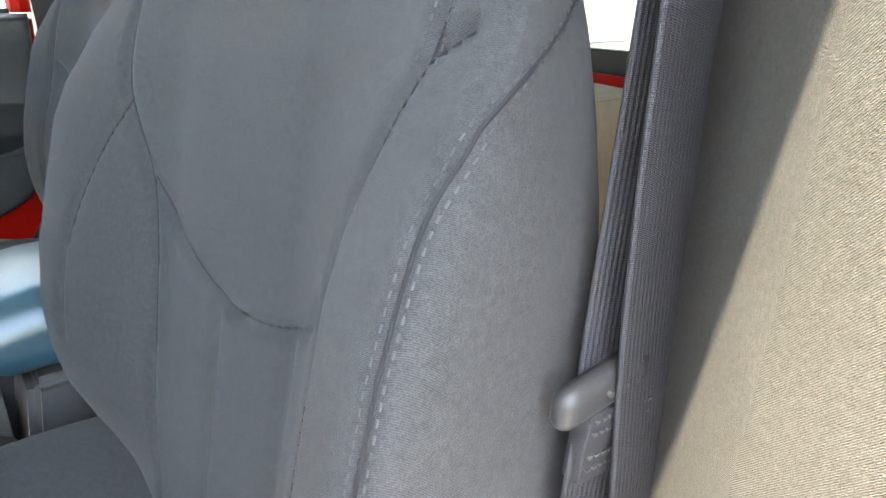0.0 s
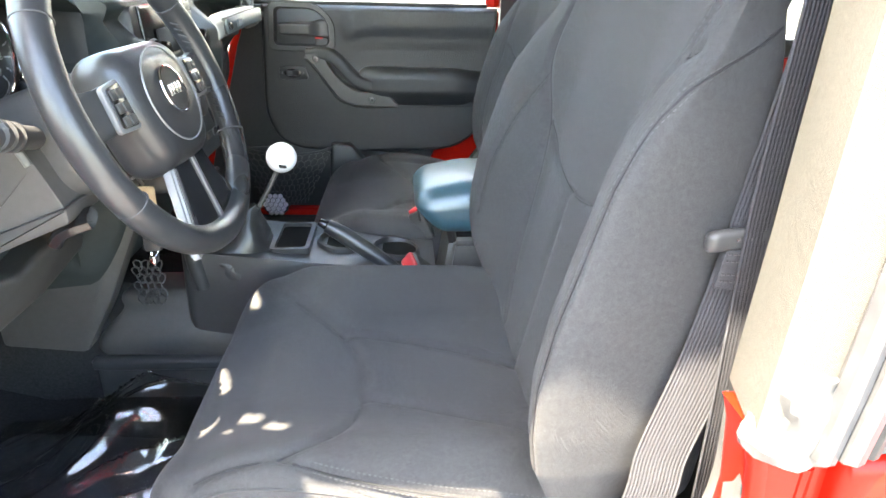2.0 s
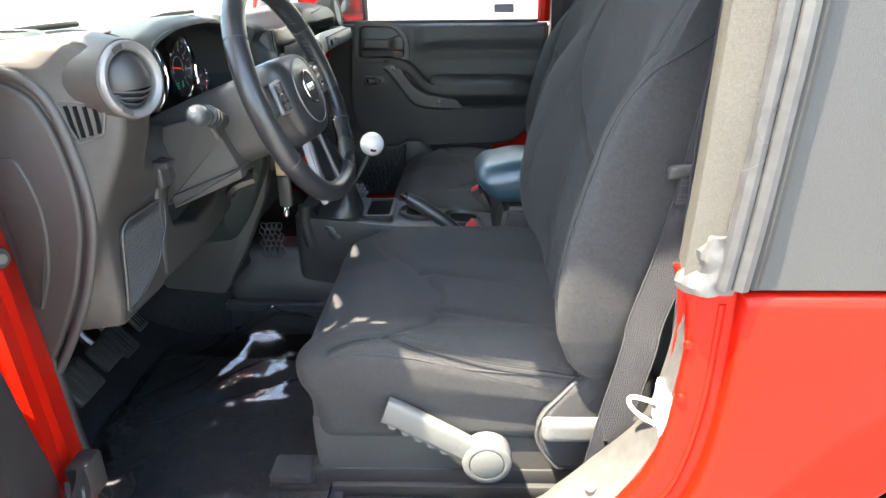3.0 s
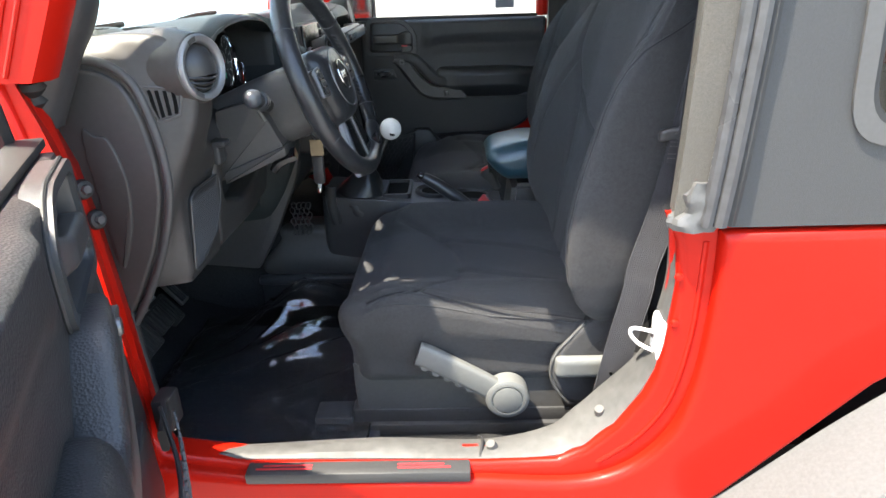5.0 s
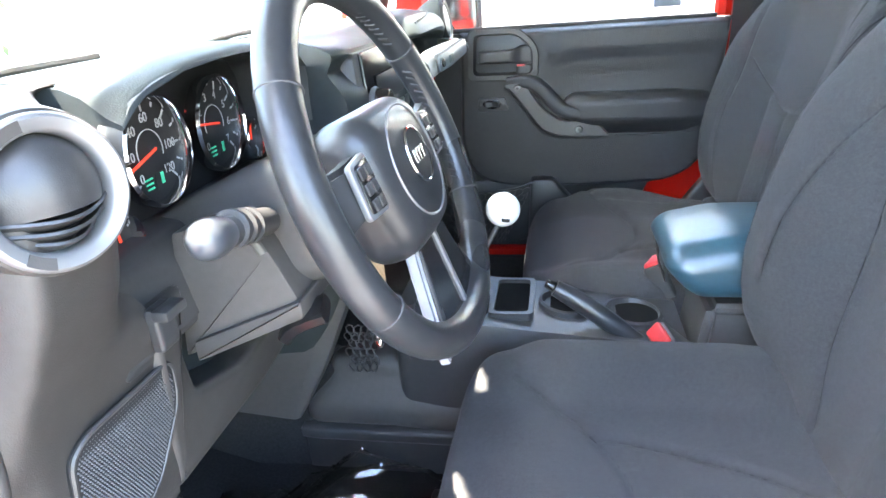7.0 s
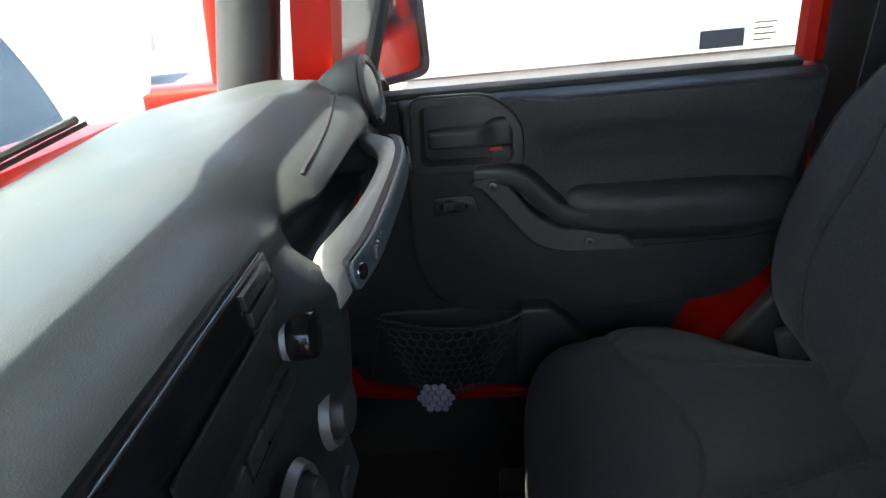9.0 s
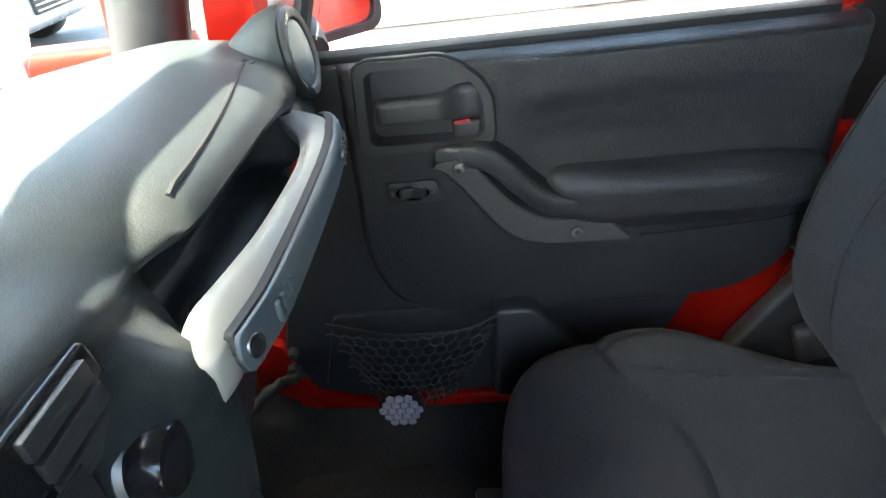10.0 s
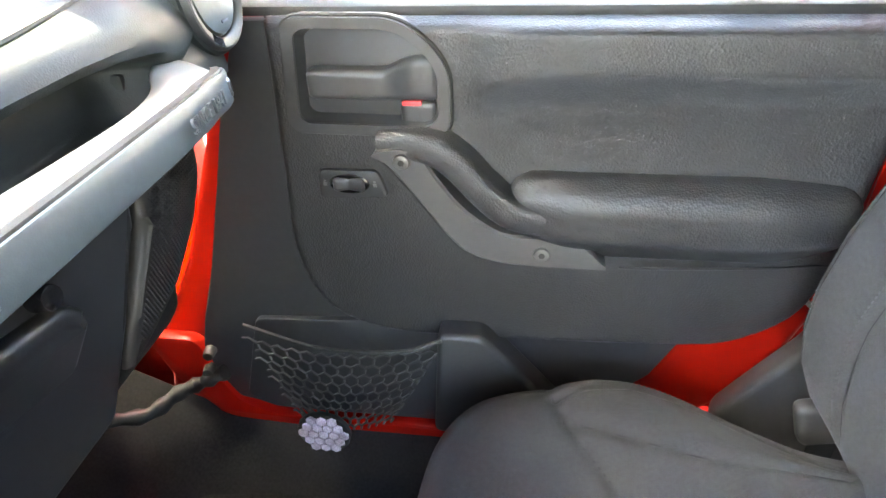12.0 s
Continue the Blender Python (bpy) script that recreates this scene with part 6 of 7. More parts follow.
def col(u, v, h):
    return AX @ Vector((u, v, h))


bm = B()
loft(bm, [[col(u * s, v * s, h) for u, v in rounded([(-0.052, -0.055), (0.05, -0.062), (0.075, -0.04), (0.075, 0.04), (0.05, 0.062), (-0.052, 0.055)], 0.02, 4)] for h, s in ((-0.060, 0.9), (-0.075, 1.0), (-0.13, 1.0), (-0.20, 0.95), (-0.24, 0.9))])
under(column, part("shroud", bm, DASH_SIDE))
bm = B()
prism(bm, rounded([(-0.705, 0.946), (-0.590, 0.998), (-0.578, 1.010), (-0.600, 1.060), (-0.620, 1.092), (-0.690, 1.075)], 0.004, 3), "y", 0.366, 0.515, 0.003, 2)
under(column, part("lower_cover", bm, DASH_SIDE))
bm = B()
prism(bm, rounded([(-0.690, 0.944), (-0.574, 0.994), (-0.574, 1.012), (-0.690, 0.966)], 0.004), "y", 0.360, 0.44, 0.003, 2)
under(column, part("cover_flap", bm, DASH_SIDE))
bm = B()
tube(bm, smooth_line([(-0.626, 0.372, 1.094), (-0.618, 0.369, 1.084), (-0.611, 0.367, 1.070), (-0.604, 0.366, 1.056)], 6), 0.0045, 10)
under(column, part("cover_trim", bm, LEVER, label="pale curved trim strip"))
bm = B()
tube(bm, [(-0.602, 0.380, 1.082), (-0.594, 0.32, 1.098), (-0.590, 0.285, 1.106)], 0.0125, 14)
stalk = part("light_stalk", bm, PLASTIC)
bm = B()
tube(bm, smooth_line([(-0.590, 0.287, 1.106), (-0.588, 0.266, 1.1105), (-0.586, 0.246, 1.1145)], 8), lambda t: (0.0125 + 0.003 * math.sin(math.pi * t)) * math.sqrt(1 - 0.85 * max(0.0, (t - 0.7) / 0.3) ** 2), 18)
under(stalk, part("twist_knob", bm, KNOB_GREY))
for k in range(3):
    bm = B()
    c, d = Vector((-0.596 + 0.0026 * k, 0.335 - 0.017 * k, 1.094 + 0.005 * k)), Vector((0.12, -0.95, 0.3)).normalized()
    tube(bm, [c - d * 0.003, c + d * 0.003], 0.0155, 16)
    under(stalk, part("collar", bm, PLASTIC))
under(column, stalk)
bm = B()
tube(bm, smooth_line([(-0.590, 0.49, 1.085), (-0.588, 0.55, 1.105), (-0.584, 0.62, 1.118)], 4), 0.010, 12)
under(column, part("wiper_stalk", bm, PLASTIC))
bm = B()
tube(bm, smooth_line([(-0.604, 0.386, 0.966), (-0.594, 0.384, 0.978), (-0.580, 0.384, 0.986), (-0.562, 0.386, 0.992)], 5), 0.010, 12, flat=(0.017, 0.008, (0, 1, 0.3)))
under(column, part("tilt_lever", bm, GLOSS_BLACK))
bm = cyl(B(), (-0.575, 0.500, 1.01), (-0.560, 0.502, 1.012), 0.014, 0.013, 20)
under(column, part("ignition_lock", bm, STEEL))
keys = thing("key", (-0.548, 0.505, 0.93), "car key with a card tag and fob hanging from the ignition", "key")
bm = box(B(), -0.562, -0.536, 0.500, 0.503, 0.958, 0.990, 0.001)
under(keys, part("tag", bm, CARDBOARD))
bm = box(B(), -0.561, -0.538, 0.494, 0.508, 0.900, 0.958, 0.005)
under(keys, part("fob", bm, PLASTIC))
bm = B()
tube(bm, [Vector((-0.552, 0.507 + 0.011 * math.cos(a), 0.895 + 0.011 * math.sin(a))) for a in [2 * math.pi * k / 20 for k in range(20)]], 0.0018, 6, True)
box(bm, -0.556, -0.548, 0.495, 0.512, 0.880, 0.893, 0.002)
under(keys, part("key_ring", bm, CHROME))
bm = B()
tube(bm, [(-0.566, 0.502, 1.012), (-0.556, 0.504, 1.0), (-0.551, 0.506, 0.99)], 0.0022, 6)
under(keys, part("blade", bm, STEEL))

# pedals
for y, x, z, w, h, mtl, lab in ((0.272, -0.86, 0.675, 0.075, 0.065, RUBBER, "rest"), (0.416, -0.90, 0.638, 0.062, 0.055, RUBBER, "clutch"), (0.520, -0.93, 0.606, 0.052, 0.075, RUBBER, "brake"), (0.655, -0.975, 0.585, 0.040, 0.075, STEEL, "gas")):
    ped = thing("pedal", (x, y, z), "ribbed %s pedal on a steel arm" % lab, "pedal", "pedals")
    m = pose(x, y, z, 0, -38, 0)
    bm = box(B(), -0.006, 0.006, -w / 2, w / 2, -h / 2, h / 2, 0.005, m=m)
    pad_ob = part("pad", bm, mtl)
    for k in range(4):
        bm = box(B(), 0.005, 0.009, -w * 0.4 + w * 0.22 * k, -w * 0.3 + w * 0.22 * k, -h * 0.4, h * 0.4, 0.001, m=m)
        under(pad_ob, part("rib", bm, RUBBER))
    bm = B()
    tube(bm, smooth_line([(x - 0.008, y, z), (x - 0.06, y, z + 0.08), (x - 0.10, y, z + 0.26)], 4), 0.008, 8)
    under(ped, pad_ob, part("arm", bm, STEEL))

# ---- centre console ----
console = thing("center_console", (-0.35, 0.80, 0.66), "black plastic centre console with cup holders and a tray", "console")
bm = B()
top_out = rounded([(-0.60, 0.715), (-0.16, 0.715), (-0.16, 0.895), (-0.60, 0.895)], 0.02, 4)
loft(bm, [[(x, 0.80 + (y - 0.80) * s, z + 0.10 * (-0.38 - x) * k) for x, y in top_out] for z, s, k in ((0.60, 1.12, 0), (0.72, 1.06, 0.5), (0.772, 1.0, 1), (0.780, 0.97, 1))])
under(console, part("body", bm, PLASTIC))
def con_z(x):
    return 0.780 + 0.10 * (-0.38 - x)


def cup(x, y, r):
    rings = []
    for rr, dz in ((r * 1.22, 0.0), (r * 1.20, 0.008), (r * 1.06, 0.010), (r, 0.006), (r * 0.97, 0.0015)):
        rings.append([(x + rr * math.cos(a), y + rr * math.sin(a), con_z(x + rr * math.cos(a)) + dz) for a in [2 * math.pi * k / 32 for k in range(32)]])
    bm = B()
    loft(bm, rings, cap=False)
    c = part("cup_holder", bm, PLASTIC)
    # flat disc; the shade of a deep well is put into its colour
    bm = B()
    vs = [bm.verts.new((x + r * math.cos(a), y + r * math.sin(a), con_z(x) + 0.0025)) for a in [2 * math.pi * k / 32 for k in range(32)]]
    bm.faces.new(vs)
    under(c, part("well", bm, HOLE_SHADE))
    return c


under(console, cup(-0.232, 0.80, 0.038), cup(-0.335, 0.81, 0.036))
bm = B()
ring_prism(bm, rrect(-0.455, -0.385, 0.745, 0.875, 0.012), rrect(-0.447, -0.393, 0.753, 0.867, 0.009), "z", con_z(-0.42) - 0.002, con_z(-0.42) + 0.010, 0.002)
tray = part("tray", bm, PLASTIC)
under(console, tray)
# shallow floor painted near black for a deeper tray's shade
bm = box(B(), -0.447, -0.393, 0.753, 0.867, con_z(-0.42) - 0.002, con_z(-0.42) + 0.003)
under(tray, part("tray_floor", bm, HOLE_SHADE))
# tall panel at the tunnel's side, below the dashboard
bm = B()
rbox(bm, -0.765, -0.43, 0.700, 0.80, 0.596, 0.722, 0.024, 20, lambda p: p + Vector((0.045 * ramp01((p.z - 0.62) / 0.08) * ramp01((-0.66 - p.x) / 0.06), 0.020 * ramp01((p.z - 0.63) / 0.07), -0.014 * ramp01((p.x + 0.62) / 0.12))))
tagged(part("tunnel_cover", bm, DASH_SIDE), "dark plastic cover on the side of the transmission tunnel", "trim panel", kind="structure")
bm = B()
rbox(bm, -0.775, -0.43, 0.692, 0.79, 0.575, 0.602, 0.010, 12)
box(bm, -0.77, -0.44, 0.700, 0.79, 0.505, 0.59, 0.006)
tagged(part("tunnel_step", bm, PLASTIC), "black plastic ledge along the transmission tunnel", "trim panel", kind="structure")
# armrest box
arm = thing("armrest_box", (-0.06, 0.815, 0.66), "padded black armrest lid on the console storage box, its blue a painted sky reflection", "armrest")
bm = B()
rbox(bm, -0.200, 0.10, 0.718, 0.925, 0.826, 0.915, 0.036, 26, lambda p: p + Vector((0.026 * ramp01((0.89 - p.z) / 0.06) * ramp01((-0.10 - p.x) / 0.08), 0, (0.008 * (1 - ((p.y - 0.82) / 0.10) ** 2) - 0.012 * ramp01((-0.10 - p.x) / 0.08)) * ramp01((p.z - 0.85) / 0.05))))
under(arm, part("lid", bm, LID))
bm = B()
loft(bm, [[(x0, y0, z), (x1, y0, z), (x1, y1, z), (x0, y1, z)] for x0, x1, y0, y1, z in ((-0.135, 0.10, 0.735, 0.895, 0.815), (-0.150, 0.10, 0.73, 0.90, 0.72), (-0.16, 0.10, 0.725, 0.905, 0.60))])
bmesh.ops.bevel(bm, geom=list(bm.edges), offset=0.012, segments=3, affect="EDGES")
under(arm, part("bin", bm, DASH_SIDE))
bm = B()
rbox(bm, -0.192, -0.170, 0.79, 0.85, 0.838, 0.885, 0.010, 8)
latch = part("latch", bm, PLASTIC)
bm = B()
tube(bm, smooth_line([(-0.190, 0.775, 0.885), (-0.191, 0.772, 0.855), (-0.188, 0.785, 0.832), (-0.188, 0.855, 0.832), (-0.191, 0.868, 0.855), (-0.190, 0.865, 0.885)], 5), 0.0025, 6)
under(latch, part("outline", bm, RUBBER))
under(arm, latch)
# parking brake
brake = thing("parking_brake", (-0.25, 0.75, 0.74), "black parking brake lever with a push button", "hand brake")
bm = B()
tube(bm, smooth_line([(-0.352, 0.757, 0.833), (-0.32, 0.753, 0.815), (-0.275, 0.745, 0.786), (-0.235, 0.738, 0.758), (-0.215, 0.735, 0.742)], 5), lambda t: 0.0125 + 0.003 * math.sin(math.pi * min(1, t * 1.4)), 14)
under(brake, part("grip", bm, LEATHER))
bm = cyl(B(), (-0.352, 0.757, 0.833), (-0.366, 0.759, 0.8405), 0.0085, 0.007, 16, bevel=0.002)
under(brake, part("push_button", bm, GLOSS_BLACK))
bm = B()
box(bm, -0.27, -0.18, 0.715, 0.752, 0.70, 0.755, 0.008)
under(brake, part("boot", bm, PLASTIC))
# gear lever with its white ball and leather boot, and the transfer lever
gear = thing("gear_shifter", (-0.50, 0.775, 0.72), "gear lever with a white ball knob and leather boot", "gear shifter")
bm = B()
bmesh.ops.create_uvsphere(bm, u_segments=32, v_segments=20, radius=0.0265, matrix=pose(-0.430, 0.800, 0.944))
ball = part("ball_knob", bm, WHITE, label="white ball knob with small black print")
bm = B()
for k, (a, w) in enumerate(((-0.42, 0.0035), (-0.22, 0.0045), (0.0, 0.0045), (0.22, 0.0045))):
    d = Vector((0.25 + a * 0.5, -0.85, -0.35 - 0.18 * a)).normalized()
    m = Matrix.Translation(Vector((-0.430, 0.800, 0.944)) + d * 0.0263) @ d.to_track_quat("Z", "Y").to_matrix().to_4x4()
    box(bm, -w / 2, w / 2, -0.003, 0.003, -0.0005, 0.0006, m=m)
under(ball, part("print", bm, RUBBER))
bm = B()
tube(bm, smooth_line([(-0.438, 0.795, 0.922), (-0.455, 0.790, 0.890), (-0.475, 0.784, 0.855), (-0.495, 0.78, 0.82)], 5), 0.0040, 10)
rod = part("rod", bm, GREY_DARK)
bm = B()
rings = []
for k, (z, r) in enumerate(((0.735, 0.074), (0.758, 0.070), (0.778, 0.066), (0.798, 0.058), (0.818, 0.046), (0.838, 0.032), (0.856, 0.015), (0.862, 0.008))):
    rings.append([(-0.528 + 0.052 * (k / 7) ** 1.5 + r * 1.0 * math.cos(a) * (1 + 0.10 * math.sin(5 * a + k * 1.7)), 0.78 + r * 0.95 * math.sin(a) * (1 + 0.10 * math.sin(5 * a + k * 1.7)), z + 0.004 * math.sin(3 * a + k)) for a in [2 * math.pi * j / 40 for j in range(40)]])
loft(bm, rings)
boot = part("boot", bm, LEATHER)
under(gear, ball, rod, boot)
bm = B()
tube(bm, smooth_line([(-0.565, 0.715, 0.735), (-0.575, 0.712, 0.79), (-0.572, 0.712, 0.83)], 4), 0.013, 12)
ob = part("transfer_lever", bm, PLASTIC)
tagged(ob, "short black transfer case lever beside the gear lever", "lever")

# floor: mat, crumpled clear film
bm = B()
prism(bm, rounded([(-0.88, 0.17), (-0.42, 0.12), (-0.42, 0.56), (-0.88, 0.60)], 0.04), "z", 0.5155, 0.522, 0.002)
tagged(part("floor_mat", bm, MAT_CLOTH), "black floor mat on the driver's side", "floor mat")
bm = B()
prism(bm, rounded([(-0.95, 0.98), (-0.30, 0.98), (-0.30, 1.40), (-0.95, 1.40)], 0.04), "z", 0.5155, 0.524, 0.002)
tagged(part("floor_mat", bm, CARPET), "black floor mat on the passenger's side", "floor mat")
FILM = glass_mat("clear_film", (1, 1, 1), 0.04, 1.5)
bm = B()
N = 90
grid = []
for i in range(N + 1):
    row = []
    for j in range(N + 1):
        u, v = i / N, j / N
        x, y = -0.88 + 0.44 * u, 0.14 + 0.465 * v
        hump = 0.115 * math.exp(-((u - 0.62) / 0.26) ** 2 - ((v - 0.95) / 0.30) ** 2) + 0.012
        w = (u * 0.55 - v) * 9
        fold = abs(noise.noise(Vector((w * 1.2, (u + v) * 1.5, 0.3)))) * 0.055 * math.exp(-((v - 0.80) / 0.30) ** 2 - ((u - 0.6) / 0.36) ** 2)
        crest = (1 - abs(noise.noise(Vector((w * 0.9 + 3.1, (u + v) * 0.8, 2.2))))) ** 7 * 0.030 * math.exp(-((v - 0.78) / 0.32) ** 2 - ((u - 0.55) / 0.40) ** 2)
        z = 0.524 + hump * 0.8 + fold * 0.4 + crest + 0.004 * abs(noise.noise(Vector((x * 22, y * 22, 1.7))))
        row.append(bm.verts.new((x + 0.01 * noise.noise(Vector((v * 5, 2, u * 3))), y + 0.01 * noise.noise(Vector((u * 5, v * 3, 5))), z)))
    grid.append(row)
for i in range(N):
    for j in range(N):
        bm.faces.new((grid[i][j], grid[i + 1][j], grid[i + 1][j + 1], grid[i][j + 1]))
film = part("plastic_film", bm, FILM, angle=80)
film.modifiers.new("thick", "SOLIDIFY").thickness = 0.0006
film.visible_shadow = False
tagged(film, "crumpled clear protective plastic film on the floor mat", "plastic film")
# small net of grey cord hanging at the side of the tunnel
bm = B()
rng = random.Random(5)
for k in range(4):
    for j in range(6):
        c = Vector((-0.668 + 0.011 * k + 0.0055 * (j % 2), 0.703 - 0.002 * (j % 3), 0.718 + 0.0135 * j))
        a0 = rng.uniform(-0.4, 0.4)
        tube(bm, [c + Vector((0.0066 * math.cos(a + a0), 0.002 * math.sin(2 * a), 0.0098 * math.sin(a))) for a in [2 * math.pi * q / 8 for q in range(8)]], 0.0013, 5, True)
tagged(part("net", bm, PLASTIC), "small crumpled grey cord net on the side of the tunnel", "net")

# ---- doors ----
def build_door(where, label, open_door):
    """A door with its trim, built in (along from the hinge, height, inwards) and laid into the world by where(u, v, w)."""
    door = thing("door", where(0.3, 0.6, -0.04), label, "car door", "doors")
    if not open_door:
        door["group"] = ""
        del door["group"]

    def lay(bm, lo=None):
        for v in bm.verts:
            v.co = where(v.co.x, v.co.z, v.co.y)
        return bm

    def plate(poly, w0, w1, bevel=0.0, seg=2, r=0.0, lean=None):
        return lay(prism(B(), rounded(poly, r, 4) if r else poly, "y", w0, w1, bevel, seg, lean))
    # painted shell
    shell = [(-0.078, 0.60), (0.03, 0.565), (0.40, 0.575), (0.62, 0.60), (0.74, 0.70), (0.795, 0.86), (0.80, 1.150), (0.15, 1.150), (0.112, 1.150), (0.075, 1.015), (0.011, 0.854), (-0.052, 0.744)]
    shell_ob = part("shell", plate(shell, -0.085, -0.012, 0.012, 3), RED_PAINT)
    # window frame
    bm = B()
    for a, b in (((0.30, 1.66), (0.78, 1.67)), ((0.785, 1.67), (0.785, 1.16))):
        lay_pts = [where(a[0], a[1], -0.045), where(b[0], b[1], -0.045)]
        tube(bm, lay_pts, 0.02, 8)
    under(shell_ob, part("window_frame", bm, RED_PAINT))
    bm = tube(B(), [where(0.125, 1.16, -0.045), where(0.30, 1.66, -0.045)], 0.012, 8)
    under(shell_ob, part("window_channel", bm, RUBBER))
    bm = plate([(0.14, 1.14), (0.78, 1.14), (0.78, 1.66), (0.31, 1.65)], -0.050, -0.045)
    pane = part("window_glass", bm, GLASS)
    pane.visible_shadow = False
    # black sill strip along the glass
    bm = plate([(0.12, 1.158), (0.765, 1.158), (0.765, 1.168), (0.12, 1.168)], -0.042, -0.008, 0.003)
    under(door, shell_ob, pane, part("belt_seal", bm, RUBBER))
    # lower trim and raised soft panel
    low = [(0.150, 1.158), (0.112, 1.056), (0.090, 0.979), (0.053, 0.856), (0.022, 0.769), (0.004, 0.70), (0.02, 0.635), (0.12, 0.612), (0.38, 0.612), (0.56, 0.68), (0.605, 0.725), (0.632, 0.779), (0.70, 0.80), (0.75, 0.84), (0.775, 0.90), (0.785, 1.04), (0.79, 1.158)]
    lower = part("lower_trim", plate(low, -0.014, 0.004, 0.004), PLASTIC)
    soft = [(0.180, 1.160), (0.174, 1.00), (0.170, 0.90), (0.188, 0.835), (0.222, 0.797), (0.29, 0.776), (0.42, 0.774), (0.632, 0.781), (0.70, 0.797), (0.748, 0.835), (0.768, 0.889), (0.784, 1.033), (0.793, 1.160)]
    soft = [(p.x, p.y) for p in smooth_line([(a, b, 0) for a, b in soft], 3)]

    def swell(p):
        """Relief of the soft panel: a shoulder above, a hollow, then the arm rest shelf."""
        u, v = p
        s = ramp01((u - 0.375) / 0.05)
        line = 1.060 + 0.018 * ramp01((u - 0.37) / 0.10)
        up = 0.012 * ramp01((v - line) / 0.040) * s
        hollow = -0.003 * s * ramp01((line - v) / 0.03) * ramp01((v - 0.95) / 0.03)
        return up + hollow - 0.026 * inset(u, v)
    bez = [(0.205, 1.160), (0.217, 1.168), (0.312, 1.167), (0.335, 1.159), (0.362, 1.135), (0.374, 1.111), (0.374, 1.057), (0.361, 1.044), (0.207, 1.047), (0.198, 1.057)]
    mid = (0.286, 1.108)
    bez = [(mid[0] - 0.004 + (a - mid[0]) * 0.95, mid[1] + (b - mid[1]) * 0.95) for a, b in bez]
    bez_o = rounded(bez, 0.010, 4)
    bez_i = [(mid[0] + (a - mid[0]) * 0.86, mid[1] + (b - mid[1]) * 0.82) for a, b in bez_o]
    bez_cut = [(mid[0] + (a - mid[0]) * 0.93, mid[1] + (b - mid[1]) * 0.91) for a, b in bez_o]

    def inset(u, v):
        """1 inside the dish of the release, 0 outside."""
        inn = sum((b[1] > v) != (a[1] > v) and u < (a[0] - b[0]) * (v - b[1]) / (a[1] - b[1] + 1e-9) + b[0] for a, b in zip(bez_cut, bez_cut[1:] + bez_cut[:1])) % 2
        return 1.0 if inn else 0.0
    # the soft panel as a fine sheet so that its relief can be shaped
    bm = B()
    NU, NV = 140, 100
    us = [0.14 + 0.665 * i / NU for i in range(NU + 1)]
    vs = [0.760 + 0.40 * j / NV for j in range(NV + 1)]

    def inside(u, v):
        return sum((b[1] > v) != (a[1] > v) and u < (a[0] - b[0]) * (v - b[1]) / (a[1] - b[1] + 1e-9) + b[0] for a, b in zip(soft, soft[1:] + soft[:1])) % 2
    loop = soft + soft[:1]
    verts = {}

    def nearest(u, v, a, b):
        w = Vector((b[0] - a[0], b[1] - a[1]))
        f = max(0.0, min(1.0, ((u - a[0]) * w.x + (v - a[1]) * w.y) / max(1e-9, w.length_squared)))
        return a[0] + w.x * f, a[1] + w.y * f

    def vert(i, j):
        if (i, j) not in verts:
            u, v = us[i], vs[j]
            d = from_line(u, v, loop)
            if not inside(u, v):
                d = -0.004
                u, v = min((nearest(u, v, a, b) for a, b in zip(loop, loop[1:])), key=lambda q: (q[0] - us[i]) ** 2 + (q[1] - vs[j]) ** 2)
            edge = ramp01((d + 0.004) / 0.014)
            verts[i, j] = bm.verts.new(where(u, v, -0.004 + (0.020 + swell((u, v))) * edge))
        return verts[i, j]
    for i in range(NU):
        for j in range(NV):
            u, v = (us[i] + us[i + 1]) / 2, (vs[j] + vs[j + 1]) / 2
            if inside(u, v) or from_line(u, v, loop) < 0.012:
                bm.faces.new((vert(i, j), vert(i + 1, j), vert(i + 1, j + 1), vert(i, j + 1)))
    soft_ob = part("soft_panel", bm, DOOR_TRIM, angle=60)
    under(door, lower, soft_ob)
    # arm rest pad
    bm = rbox(B(), 0.424, 0.776, -0.01, 0.056, 0.906, 1.010, 0.030, 30, lambda p: Vector((p.x + 0.03 * ramp01((0.94 - p.z) / 0.03) * ramp01((0.52 - p.x) / 0.08), p.y - 0.024 * ramp01((0.955 - p.z) / 0.04) - 0.022 * ramp01((p.x - 0.68) / 0.1) - 0.010 * ramp01((0.50 - p.x) / 0.06), p.z - 0.008 * ramp01((p.x - 0.66) / 0.1) * ramp01((p.z - 0.97) / 0.03))))
    rest = part("armrest", lay(bm), DOOR_TRIM)
    bm = B()
    tube(bm, smooth_line([(0.545, 0.034, 0.907), (0.60, 0.030, 0.906), (0.70, 0.022, 0.907), (0.765, 0.014, 0.910)], 5), 0.0016, 6)
    under(rest, part("joint", lay(bm), RUBBER))
    under(door, rest)
    # pull grip: padded upper bar and grey lower plate with two screws
    grip_line = smooth_line([(0.296, 0.016, 1.038), (0.345, 0.024, 1.041), (0.372, 0.026, 1.026), (0.398, 0.026, 0.997), (0.425, 0.026, 0.973), (0.455, 0.026, 0.965), (0.492, 0.024, 0.962), (0.520, 0.016, 0.938)], 5)
    bm = B()
    tube(bm, grip_line, 0.02, 16, flat=(0.017, 0.024, (0.4, 0, 1)))
    grip = part("pull_grip", lay(bm), DOOR_TRIM)
